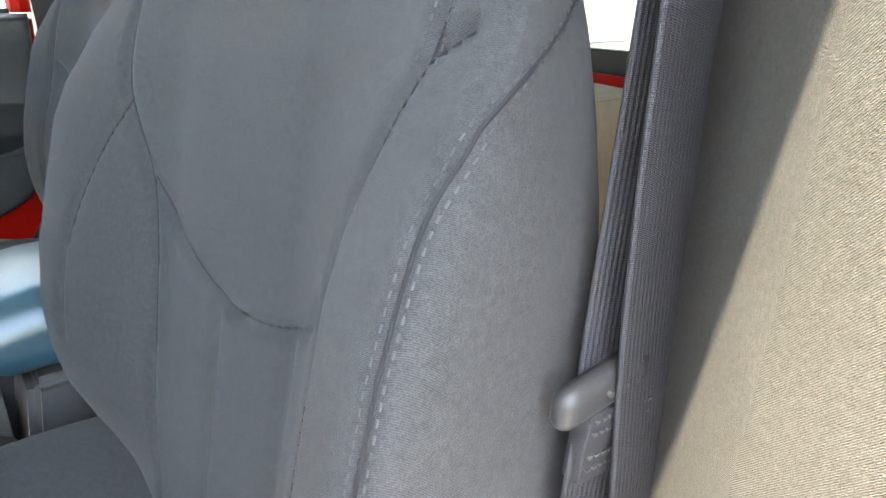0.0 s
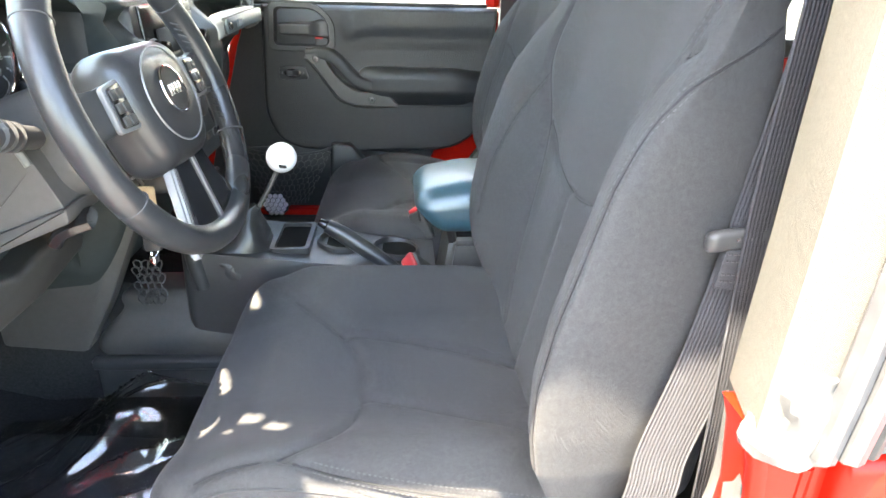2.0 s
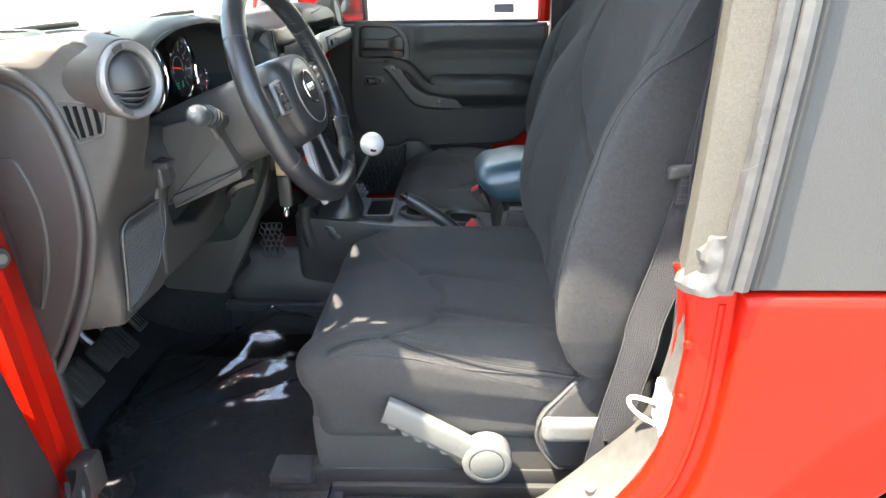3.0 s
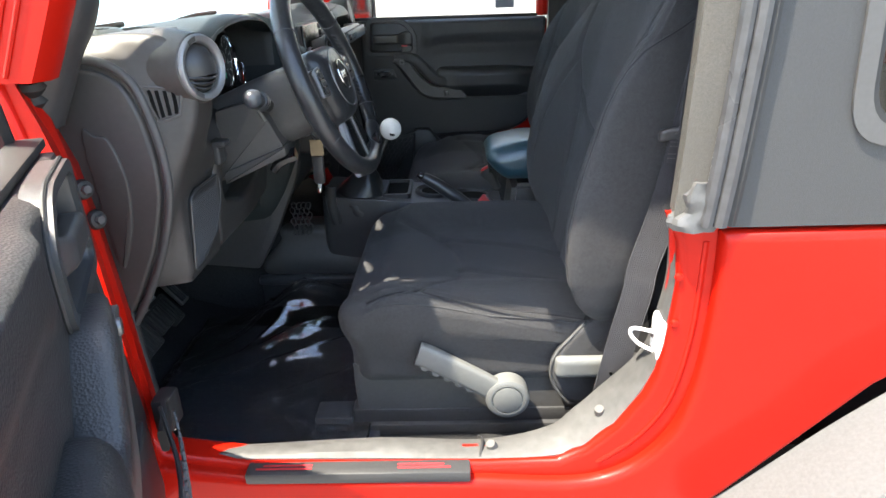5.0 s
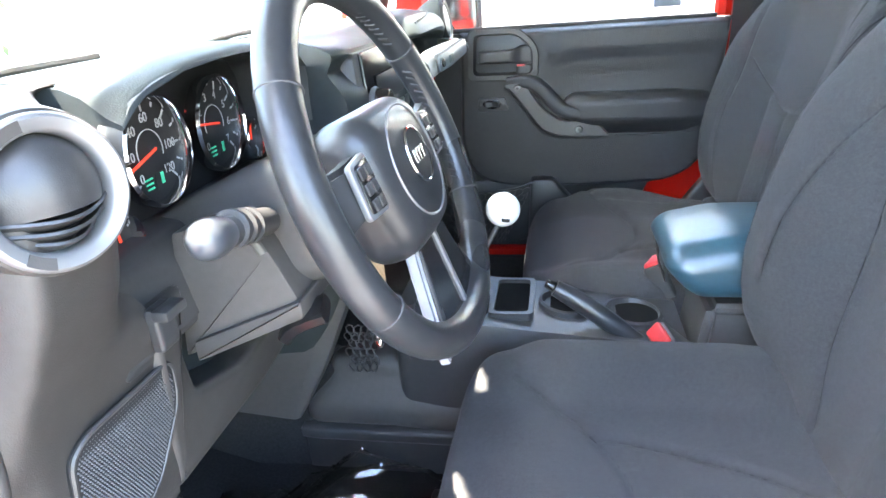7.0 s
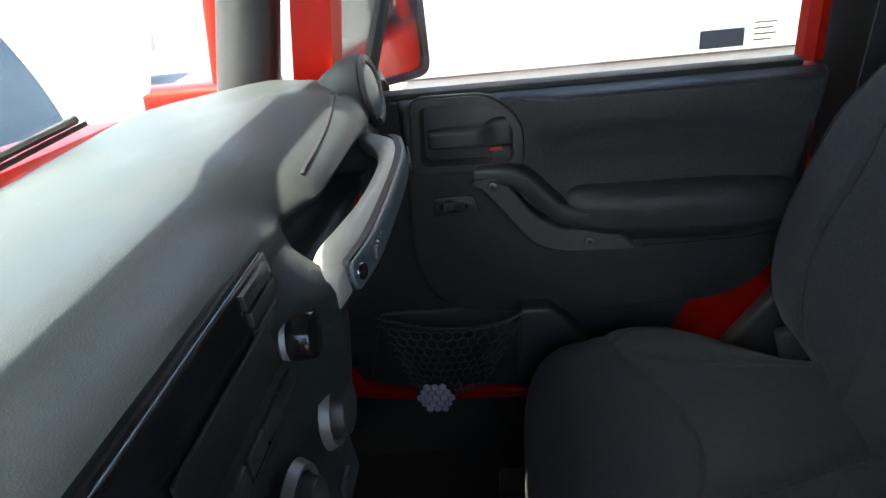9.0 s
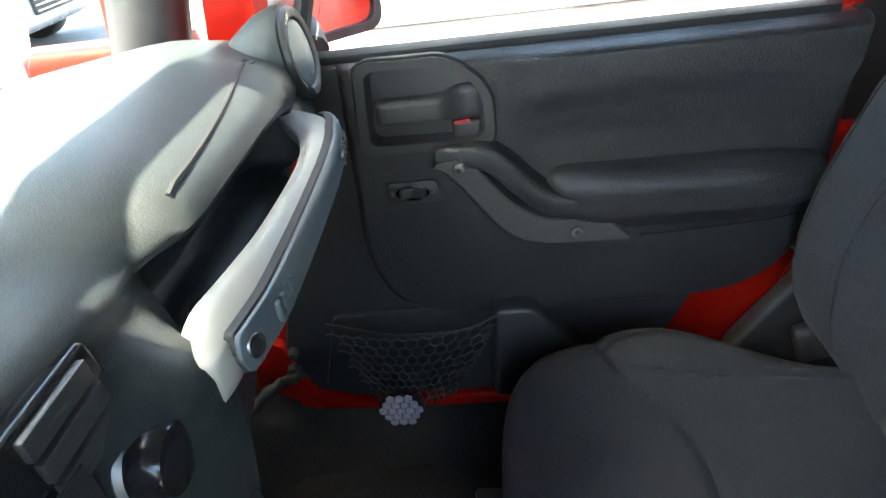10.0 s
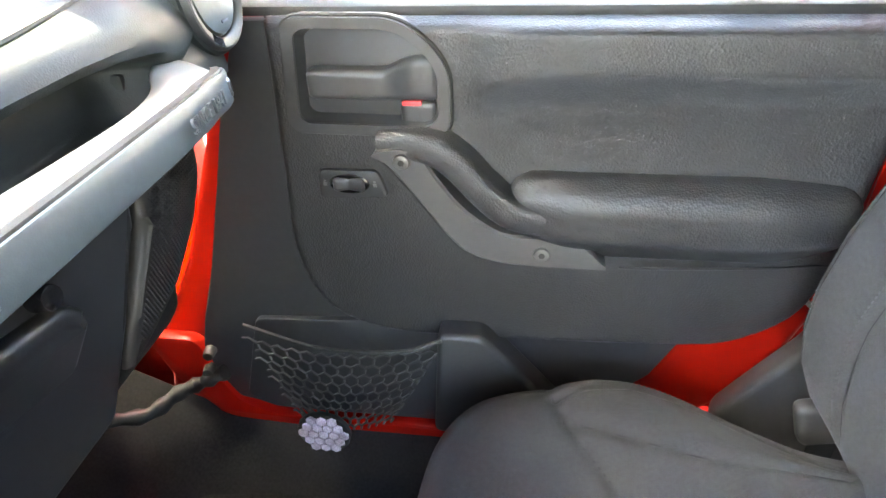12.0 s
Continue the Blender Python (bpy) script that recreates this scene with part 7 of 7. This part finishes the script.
    top = smooth_line([(0.292, 0, 1.040), (0.319, 0, 1.044), (0.337, 0, 1.038), (0.351, 0, 1.016), (0.376, 0, 0.982), (0.407, 0, 0.957), (0.433, 0, 0.948), (0.497, 0, 0.946), (0.530, 0, 0.913)], 5)
    bottom = smooth_line([(0.287, 0, 1.034), (0.300, 0, 1.026), (0.315, 0, 1.008), (0.329, 0, 0.990), (0.346, 0, 0.966), (0.364, 0, 0.941), (0.385, 0, 0.922), (0.43, 0, 0.910), (0.530, 0, 0.910)], 5)
    bm = B()
    loft(bm, [[Vector((l.x, 0.008, l.z)), Vector((l.x, 0.041, l.z)), l.lerp(t, 0.08) + Vector((0, 0.045, 0)), l.lerp(t, 0.92) + Vector((0, 0.045, 0)), Vector((t.x, 0.042, t.z)), Vector((t.x, 0.008, t.z))] for l, t in zip(bottom, top)])
    cover = part("grip_plate", lay(bm), GREY_DARK, angle=30)
    bm = B()
    tube(bm, [q + Vector((-0.002, 0.030, -0.003)) for q in bottom], 0.004, 8)
    under(cover, part("plate_seat", lay(bm), GREY_DARKER))
    for u, v in ((0.318, 1.030), (0.462, 0.927)):
        bm = cyl(B(), (u, 0.043, v), (u, 0.0485, v), 0.0090, 0.0080, 20, bevel=0.001)
        sc = part("screw", lay(bm), SCREW)
        bm = cyl(B(), (u, 0.048, v), (u, 0.049, v), 0.0035, 0.0035, 6)
        under(sc, part("socket", lay(bm), RUBBER))
        under(cover, sc)
    under(door, grip, cover)
    # inner release in its moulded dish
    bm = ring_prism(B(), bez_o, bez_i, "y", 0.0, 0.024, 0.004)
    dish = part("release_bezel", lay(bm), PLASTIC)
    # the dish: a sloping wall down to a floor
    steps = [(0.87, 0.83, 0.021), (0.84, 0.79, 0.015), (0.80, 0.74, 0.004), (0.76, 0.69, -0.004), (0.72, 0.64, -0.008)]
    bm = loft(B(), [[Vector((mid[0] + (a - mid[0]) * su, w, mid[1] + (b - mid[1]) * sv)) for a, b in bez_o] for su, sv, w in steps], cap=False)
    bm.verts.ensure_lookup_table()
    bm.faces.new(bm.verts[-len(bez_o):])
    under(dish, part("dish", lay(bm), PLASTIC))
    bm = B()
    tube(bm, [Vector((a, 0.0175, b)) for a, b in [(mid[0] + (a - mid[0]) * 1.01, mid[1] + (b - mid[1]) * 1.015) for a, b in bez_o]], 0.0022, 6, True)
    under(dish, part("bezel_joint", lay(bm), RUBBER))
    bm = plate(rounded([(0.231, 1.100), (0.293, 1.100), (0.291, 1.146), (0.231, 1.144)], 0.006, 4), -0.009, 0.000, 0.002)
    under(dish, part("dish_pad", bm, GREY_DARK))
    bm = rbox(B(), 0.224, 0.354, 0.004, 0.028, 1.086, 1.116, 0.007, 16, lambda p: Vector((p.x, p.y - 0.016 * ramp01((p.x - 0.30) / 0.03), p.z + (p.z - 1.098) * 0.5 * ramp01((p.x - 0.30) / 0.03))))
    under(dish, part("release_lever", lay(bm), PLASTIC))
    bm = rbox(B(), 0.314, 0.350, -0.004, 0.014, 1.058, 1.080, 0.004, 8)
    lock = part("lock_tab", lay(bm), PLASTIC)
    bm = lay(box(B(), 0.316, 0.336, 0.0, 0.0152, 1.077, 1.0815, 0.001))
    under(lock, part("lock_mark", bm, RED_PLASTIC))
    under(dish, lock)
    under(door, dish)
    # lock switch
    sw = plate(rounded([(0.218, 0.973), (0.296, 0.975), (0.286, 1.007), (0.220, 1.007)], 0.008, 5), 0.010, 0.021, 0.003)
    sw_ob = part("lock_switch", sw, PLASTIC)
    oval = [(0.2535 + 0.0225 * math.cos(a), 0.991 + 0.0115 * math.sin(a)) for a in [2 * math.pi * k / 32 for k in range(32)]]
    under(sw_ob, part("surround", plate(oval, 0.012, 0.0225, 0.002), GLOSS_BLACK))
    bm = rbox(B(), 0.2360, 0.2710, 0.018, 0.0275, 0.9830, 0.9990, 0.007, 14, lambda p: p + Vector((0, -0.004 * (1 - min(1.0, abs(p.x - 0.2535) / 0.014)), 0)))
    under(sw_ob, part("rocker", lay(bm), PLASTIC))
    bm = B()
    for u in (0.2265, 0.2815):
        box(bm, u - 0.0018, u + 0.0018, 0.0205, 0.0215, 0.988, 0.992)
        box(bm, u - 0.0012, u + 0.0012, 0.0205, 0.0215, 0.993, 0.995)
    under(sw_ob, part("symbol", lay(bm), LEVER))
    under(door, sw_ob)
    # map pocket with its net
    bm = plate([(0.06, 0.64), (0.10, 0.785), (0.36, 0.800), (0.40, 0.803), (0.41, 0.78), (0.345, 0.64), (0.30, 0.622), (0.10, 0.622)], 0.0, 0.012, 0.004, 2, 0.012)
    pocket = part("map_pocket", bm, PLASTIC)
    bm = plate([(0.335, 0.635), (0.345, 0.806), (0.40, 0.806), (0.52, 0.66), (0.50, 0.635)], 0.0, 0.046, 0.008, 3, 0.012)
    under(pocket, part("pocket_side", bm, PLASTIC))
    rail = smooth_line([(0.095, 0.034, 0.792), (0.20, 0.052, 0.778), (0.30, 0.055, 0.784), (0.35, 0.046, 0.798)], 6)
    bm = B()
    tube(bm, rail, 0.003, 6)
    under(pocket, part("elastic_rim", lay(bm), GREY_DARKER))
    # net: hexagon meshes of thin cord, drawn in towards the bottom
    bm = B()

    def net_at(s, t):
        u0, u1 = 0.098 + 0.045 * t, 0.347 - 0.075 * t
        top = 0.788 - 0.012 * math.sin(math.pi * s)
        return Vector((u0 + (u1 - u0) * s, 0.050 + 0.010 * math.sin(math.pi * s) - 0.016 * t * t, top - 0.155 * t))
    rows, cols = 9, 13
    for r in range(rows):
        for c in range(cols):
            s0, t0 = (c + (0.5 if r % 2 else 0.0)) / cols, r / rows
            hx = [(s0 + dx / cols, t0 + dt / rows) for dx, dt in ((0.0, 0.25), (0.5, -0.08), (1.0, 0.25), (1.0, 0.75))]
            pts = [net_at(min(1, max(0, a)), min(1, max(0, b + 0.02 * noise.noise(Vector((a * 9, b * 9, 2)))))) for a, b in hx]
            tube(bm, pts, 0.0019, 4)
    net = part("net", lay(bm), GREY_DARK)
    net["kind"] = "stuff"
    under(pocket, net)
    under(door, pocket)
    return door, lay


pdoor, p_lay = build_door(lambda u, v, w: Vector((-0.76 + u, 1.47 - w, v)), "closed passenger door, red outside, with black grained trim", False)
HINGE, DSIN, DCOS = (-0.745, 0.032), math.sin(radians(67)), math.cos(radians(67))
ddoor, d_lay = build_door(lambda u, v, w: Vector((HINGE[0] + u * DCOS + w * DSIN, HINGE[1] - u * DSIN + w * DCOS, v - 0.035)), "opened driver's door, red outside, with black grained trim", True)
# printed label on the passenger window
stick = thing("window_label", (-0.12, 1.519, 1.2), "grey and white printed label on the passenger window", "label")
under(stick, part("panel", box(B(), -0.130, -0.068, 1.5135, 1.5145, 1.186, 1.212), GREY_BLUE))
bm = B()
for k in range(4):
    box(bm, -0.055, -0.030 + 0.006 * (k % 2), 1.5135, 1.5145, 1.192 + 0.008 * k, 1.194 + 0.008 * k)
under(stick, part("print", bm, GREY_PLASTIC))
# patterned lilac tag in the bottom of the net
tag = thing("sponge_tag", (-0.571, 1.41, 0.62), "lilac patterned tag caught in the door net", "tag")
bm = B()
NN = 12
outl = [(-0.571 + 0.037 * math.cos(a), 0.6385 + 0.036 * math.sin(a)) for a in [2 * math.pi * k / NN for k in range(NN)]]
prism(bm, outl, "y", 1.404, 1.412, 0.002)
under(tag, part("disc", bm, RUBBER))
LILAC = mat("lilac_foam", (0.66, 0.56, 0.64), 0.8, var=0.2, scale=300, weave=500)
for i, j in [(i, j) for i in range(-2, 3) for j in range(-2, 3)]:
    cx, cz = 0.0140 * (i + 0.5 * (j % 2)), 0.0122 * j
    if math.hypot(cx / 0.030, cz / 0.030) < 1.0:
        hexa = [(-0.571 + cx + 0.0071 * math.cos(a), 0.6385 + cz + 0.0071 * math.sin(a)) for a in [math.pi / 6 + math.pi / 3 * k for k in range(6)]]
        under(tag, part("cell", prism(B(), hexa, "y", 1.4005, 1.406, 0.0008), LILAC))
# outside mirror on the passenger side
mirror = thing("side_mirror", (-0.62, 1.66, 1.20), "black outside mirror on the passenger door", "mirror")
MIRROR = pose(-0.640, 1.690, 1.250, 0, 0, -50)
bm = rbox(B(), -0.08, 0.0, -0.105, 0.105, -0.115, 0.115, 0.035, 14)
for v in bm.verts:
    v.co = MIRROR @ v.co
housing = part("housing", bm, PLASTIC)
bm = ring_prism(B(), rrect(-0.105, 0.105, -0.115, 0.115, 0.03), rrect(-0.092, 0.092, -0.102, 0.102, 0.025), "x", -0.02, 0.008, 0.003)
for v in bm.verts:
    v.co = MIRROR @ v.co
under(housing, part("rim", bm, PLASTIC))
under(mirror, housing)
bm = prism(B(), rrect(-0.093, 0.093, -0.103, 0.103, 0.025), "x", -0.004, 0.002)
for v in bm.verts:
    v.co = MIRROR @ v.co
under(mirror, part("mirror_glass", bm, CHROME))
bm = B()
tube(bm, [(-0.62, 1.55, 1.16), (-0.65, 1.64, 1.17)], 0.02, 10)
under(mirror, part("arm", bm, PLASTIC))
# striker pins in the door openings
for p, s in (((0.004, 0.052, 0.795), 1), ((0.02, 1.452, 0.865), -1)):
    st = thing("striker", p, "bare metal door striker loop", "striker", "strikers")
    x, y, z = p
    bm = rbox(B(), x + 0.002, x + 0.014, y - 0.022, y + 0.022, z - 0.034, z + 0.034, 0.006, 8)
    under(st, part("plate", bm, WHITE if s > 0 else STEEL))
    bm = B()
    tube(bm, smooth_line([(x + 0.006, y - 0.002, z + 0.008), (x - 0.022, y + 0.016, z + 0.006), (x - 0.027, y + 0.018, z - 0.004), (x - 0.014, y + 0.016, z - 0.020), (x + 0.006, y - 0.002, z - 0.024)], 4), 0.0030, 8)
    under(st, part("loop", bm, WHITE if s > 0 else STEEL))

# ---- outside ----
bm = B()
box(bm, -300, 300, -300, 300, -0.2, 0.0)
tagged(part("ground", bm, ASPHALT), "grey asphalt car park in the sun", "ground", kind="structure")
# hood, cowl and fenders of the vehicle
bm = B()
loft(bm, [[(x, 0.80 + s * w, z + 0.02 * (1 - (s * s))) for s in (-1, -0.9, -0.5, 0, 0.5, 0.9, 1)] + [(x, 0.80 + w, z - 0.1), (x, 0.80 - w, z - 0.1)] for x, w, z in ((-1.10, 0.79, 1.172), (-1.2, 0.79, 1.205), (-1.4, 0.78, 1.213), (-1.7, 0.76, 1.213), (-2.1, 0.72, 1.195), (-2.32, 0.69, 1.16), (-2.38, 0.68, 1.06))])
hood = part("hood", bm, RED_PAINT)
tagged(hood, "glossy red hood ahead of the windshield", "hood", kind="structure")
bm = B()
box(bm, -1.12, -1.035, 0.03, 1.58, 1.05, 1.15, 0.02)
tagged(part("cowl", bm, PLASTIC), "black cowl with wipers below the windshield", "cowl", kind="structure")
for y0, y1 in ((0.25, 0.75), (0.85, 1.35)):
    bm = B()
    tube(bm, smooth_line([(-1.05, y0, 1.165), (-1.02, (y0 + y1) / 2, 1.20), (-1.01, y1, 1.205)], 4), 0.007, 8)
    box(bm, -1.03, -1.015, y0 + 0.1, y1 + 0.03, 1.188, 1.196)
    tagged(part("wiper", bm, RUBBER), "black windshield wiper lying on the glass", "wiper", "wipers")
# rear flare, wheel
bm = B()
arch = smooth_line([(0.08, -0.06, 0.50), (0.17, -0.06, 0.58), (0.28, -0.06, 0.680), (0.38, -0.06, 0.755), (0.48, -0.06, 0.79), (0.80, -0.06, 0.79), (0.95, -0.06, 0.745), (1.15, -0.06, 0.50)], 6)
rings = []
for k, p in enumerate(arch):
    a, b = arch[max(0, k - 1)], arch[min(len(arch) - 1, k + 1)]
    d = (b - a).normalized()
    nrm = Vector((-d.z, 0, d.x))
    if nrm.z < 0 and abs(d.x) > 0.2:
        nrm = -nrm
    rings.append([p + Vector((0, 0.065, 0)) + nrm * 0.012, p + Vector((0, 0.0, 0)) + nrm * 0.010, p + Vector((0, -0.055, 0)), p + Vector((0, -0.07, 0)) - nrm * 0.02, p + Vector((0, -0.06, 0)) - nrm * 0.05, p + Vector((0, 0.065, 0)) - nrm * 0.05])
loft(bm, rings)
tagged(part("wheel_flare", bm, FLARE), "weathered grey plastic flare over the rear wheel", "wheel flare", kind="structure")


def build_wheel(c, r, w, axis_y=1.0):
    """A wheel with a treaded tyre, standing at c (its centre), axle along y."""
    x, y, z = c
    bm = B()
    prof = [(r * 0.60, -w / 2), (r * 0.78, -w / 2 * 1.05), (r * 0.95, -w / 2), (r, -w / 2 * 0.8), (r, w / 2 * 0.8), (r * 0.95, w / 2), (r * 0.78, w / 2 * 1.05), (r * 0.60, w / 2)]
    rings = [[(x + q * (1 if j % 2 or q < r * 0.98 else 0.975) * math.cos(a), y + h, z + q * (1 if j % 2 or q < r * 0.98 else 0.975) * math.sin(a)) for q, h in prof] for j, a in enumerate([2 * math.pi * k / 48 for k in range(48)])]
    loft(bm, rings + rings[:1], cap=False)
    tyre = part("tyre", bm, RUBBER)
    bm = cyl(B(), (x, y - w * 0.35, z), (x, y + w * 0.35, z), r * 0.62, None, 32)
    for k in range(5):
        a = 2 * math.pi * k / 5
        box(bm, -0.03, 0.03, -w * 0.45, w * 0.45, 0.05, r * 0.6, 0.01, m=Matrix.Translation((x, y, z)) @ Matrix.Rotation(a, 4, "Y"))
    rim = part("rim", bm, SILVER)
    return tyre, rim


t1 = thing("rear_wheel", (0.62, 0.02, 0.0), "black tyre on the rear wheel under the flare", "wheel")
under(t1, *build_wheel((0.62, 0.03, 0.40), 0.395, 0.24))


def parked(x, y, turn, paint, label, tall=1.0, length=4.4):
    """A parked car, nose towards its local +x."""
    m0 = pose(x, y, 0, 0, 0, turn)
    car = thing("parked_car", (x, y, 0), label, "car", "parked cars")
    L, W = length, 1.82
    body = [(-L / 2, 0.35), (-L / 2 + 0.02, 0.85), (-L / 2 + 0.1, 0.98), (L / 2 - 1.25, 1.0), (L / 2 - 0.35, 0.88 * tall), (L / 2 - 0.05, 0.74 * tall), (L / 2, 0.55), (L / 2 - 0.02, 0.28), (L / 2 - 0.5, 0.24), (-L / 2 + 0.4, 0.24)]
    bm = prism(B(), rounded(body, 0.10, 4), "y", -W / 2, W / 2, 0.06, 3)
    for v in bm.verts:
        v.co = m0 @ v.co
    body_ob = part("body", bm, paint)
    cab = [(-L / 2 + 0.25, 0.96), (-L / 2 + 0.55, 1.42 * tall), (-L / 2 + 0.9, 1.50 * tall), (L / 2 - 2.3, 1.50 * tall), (L / 2 - 1.25, 0.98)]
    bm = prism(B(), rounded(cab, 0.12, 4), "y", -W / 2 + 0.12, W / 2 - 0.12, 0.08, 3)
    for v in bm.verts:
        v.co = m0 @ v.co
    cab_ob = part("roof", bm, paint)
    bm = B()
    glass_line = [(-L / 2 + 0.42, 1.02), (-L / 2 + 0.66, 1.38 * tall), (L / 2 - 2.33, 1.42 * tall), (L / 2 - 1.5, 1.02)]
    prism(bm, rounded(glass_line, 0.06, 3), "y", -W / 2 + 0.105, W / 2 - 0.105)
    for v in bm.verts:
        v.co = m0 @ v.co
    side_glass = part("side_window", bm, DARK_GLASS)
    bm = B()
    a, b = Vector((L / 2 - 1.30, 0, 1.02)), Vector((L / 2 - 2.26, 0, 1.46 * tall))
    off = Vector((0.045, 0, 0.04))
    loft(bm, [[m0 @ (p + off + Vector((0, s * wd, 0))) for s in (-1, 1)] + [m0 @ (p + off + Vector((-0.02, s * wd, -0.02))) for s in (1, -1)] for p, wd in ((a, 0.74), (b, 0.62))])
    ws = part("windshield", bm, DARK_GLASS)
    bm = box(B(), L / 2 - 0.02, L / 2 + 0.025, -0.45, 0.45, 0.42, 0.66 * tall, 0.03, m=m0)
    grille_ob = part("grille", bm, RUBBER)
    for k in range(4):
        bm = box(B(), L / 2 + 0.02, L / 2 + 0.035, -0.43, 0.43, 0.45 + 0.05 * k, 0.465 + 0.05 * k, 0.004, m=m0)
        under(grille_ob, part("bar", bm, CHROME))
    bm = cyl(B(), m0 @ Vector((L / 2 + 0.02, 0, 0.60 * tall)), m0 @ Vector((L / 2 + 0.045, 0, 0.60 * tall)), 0.07, 0.065, 20)
    under(grille_ob, part("badge", bm, CHROME))
    under(car, body_ob, cab_ob, side_glass, ws, grille_ob)
    for s in (-1, 1):
        bm = rbox(B(), -0.12, 0.12, -0.2, 0.2, -0.07, 0.07, 0.05, 8)
        for v in bm.verts:
            v.co = m0 @ (v.co + Vector((L / 2 - 0.16, s * 0.66, 0.70 * tall)))
        under(car, part("headlight", bm, WHITE))
        for px in (-L / 2 + 0.8, L / 2 - 0.85):
            bm = cyl(B(), m0 @ Vector((px, s * W / 2 * 0.72, 0.32)), m0 @ Vector((px, s * W / 2 * 1.01, 0.32)), 0.32, 0.32, 28, bevel=0.03)
            wh = part("wheel", bm, RUBBER)
            bm = cyl(B(), m0 @ Vector((px, s * W / 2, 0.32)), m0 @ Vector((px, s * W / 2 * 1.02, 0.32)), 0.2, 0.19, 20, bevel=0.01)
            under(wh, part("rim", bm, SILVER))
            under(car, wh)
    return car


DARK_GLASS = mat("dark_window_glass", (0.01, 0.012, 0.013), 0.05, var=0.02)
PAINT_WHITE = mat("white_car_paint", (0.75, 0.75, 0.74), 0.25, var=0.03, coat=1.0)
PAINT_GREY = mat("grey_car_paint", (0.16, 0.17, 0.18), 0.25, var=0.03, coat=1.0)
PAINT_BLUE = mat("dark_blue_car_paint", (0.02, 0.04, 0.12), 0.25, var=0.03, coat=1.0)
PAINT_ORANGE = mat("orange_red_car_paint", (0.55, 0.05, 0.02), 0.25, var=0.03, coat=1.0)
parked(-6.3, 1.2, 0, RED_PAINT, "red hatchback parked facing the vehicle")
parked(-8.3, 5.6, 0, RED_PAINT, "tall red car with a round badge parked facing the vehicle", 1.25)
parked(-7.1, 7.25, 0, PAINT_GREY, "grey truck with a barred grille parked facing the vehicle", 1.15, 5.0)
parked(-6.1, -2.2, 0, PAINT_ORANGE, "orange red car parked facing the vehicle")
parked(-12.5, 2.0, 180, PAINT_WHITE, "white car in the row behind", 1.1)
parked(-12.5, 5.2, 180, PAINT_BLUE, "dark blue car in the row behind")
parked(-12.6, 8.4, 180, PAINT_ORANGE, "orange red car in the row behind")
parked(9.0, 3.0, 90, PAINT_WHITE, "white car parked behind the vehicle")
parked(9.5, 7.0, 90, PAINT_BLUE, "dark blue car parked behind the vehicle")
# tall cream van standing close to the passenger side
van = thing("cargo_van", (-0.4, 3.6, 0), "cream cargo van parked beside the passenger door", "van")
bm = rbox(B(), -0.98, 3.8, 2.75, 4.7, 0.42, 2.05, 0.12, 20)
van_body = part("body", bm, CREAM)
under(van, van_body)
for px in (-0.2, 2.9):
    bm = cyl(B(), (px, 2.74, 0.36), (px, 3.0, 0.36), 0.36, 0.36, 28, bevel=0.03)
    under(van, part("wheel", bm, RUBBER))
bm = B()
for z in (0.9, 1.75):
    box(bm, -0.9, 3.7, 2.742, 2.752, z, z + 0.006)
under(van, part("panel_seam", bm, GREY_PLASTIC))


def build_tree(x, y, h, seed):
    rng = random.Random(seed)
    t = thing("tree", (x, y, 0), "leafy green tree at the edge of the car park", "tree", "trees")
    bm = B()
    tube(bm, [(x, y, 0), (x + 0.1, y, h * 0.3), (x - 0.05, y + 0.1, h * 0.6)], lambda s: 0.18 - 0.1 * s, 10)
    limbs = []
    for k in range(7):
        a, z0 = rng.uniform(0, 6.28), h * rng.uniform(0.3, 0.55)
        tip = Vector((x + math.cos(a) * h * 0.28, y + math.sin(a) * h * 0.28, z0 + h * rng.uniform(0.15, 0.35)))
        tube(bm, [(x, y, z0), ((x + tip.x) / 2, (y + tip.y) / 2, (z0 + tip.z) / 2 + 0.2), tip], lambda s: 0.06 - 0.04 * s, 6)
        limbs.append(tip)
    under(t, part("trunk", bm, BARK))
    vs, fs = [], []
    for k in range(2600):
        base = rng.choice(limbs) if rng.random() < 0.75 else Vector((x, y, h * 0.75))
        c = base + Vector((rng.gauss(0, h * 0.10), rng.gauss(0, h * 0.10), rng.gauss(0, h * 0.09)))
        d, e = Vector((rng.uniform(-1, 1), rng.uniform(-1, 1), rng.uniform(-0.6, 0.6))).normalized() * 0.11, Vector((rng.uniform(-1, 1), rng.uniform(-1, 1), rng.uniform(-1, 1))).normalized() * 0.06
        n = len(vs)
        vs += [c - d, c + e, c + d, c - e]
        fs.append((n, n + 1, n + 2, n + 3))
    me = bpy.data.meshes.new("crown")
    me.from_pydata(vs, [], fs)
    me.materials.append(LEAF)
    crown = new("crown", me)
    crown["kind"] = "stuff"
    under(t, crown)


BARK = mat("bark", (0.10, 0.07, 0.05), 0.9, var=0.3, scale=20)
LEAF = mat("leaf", (0.09, 0.14, 0.03), 0.6, var=0.3, scale=4)
for k, (x, y, h) in enumerate(((-20, -6, 7), (-21, 2, 6.5), (-22, 9, 7.5), (-18, 15, 7), (14, 9, 6.5), (15, 1, 7), (12, 16, 7), (3, -16, 7), (10, -12, 6))):
    build_tree(x, y, h, k)
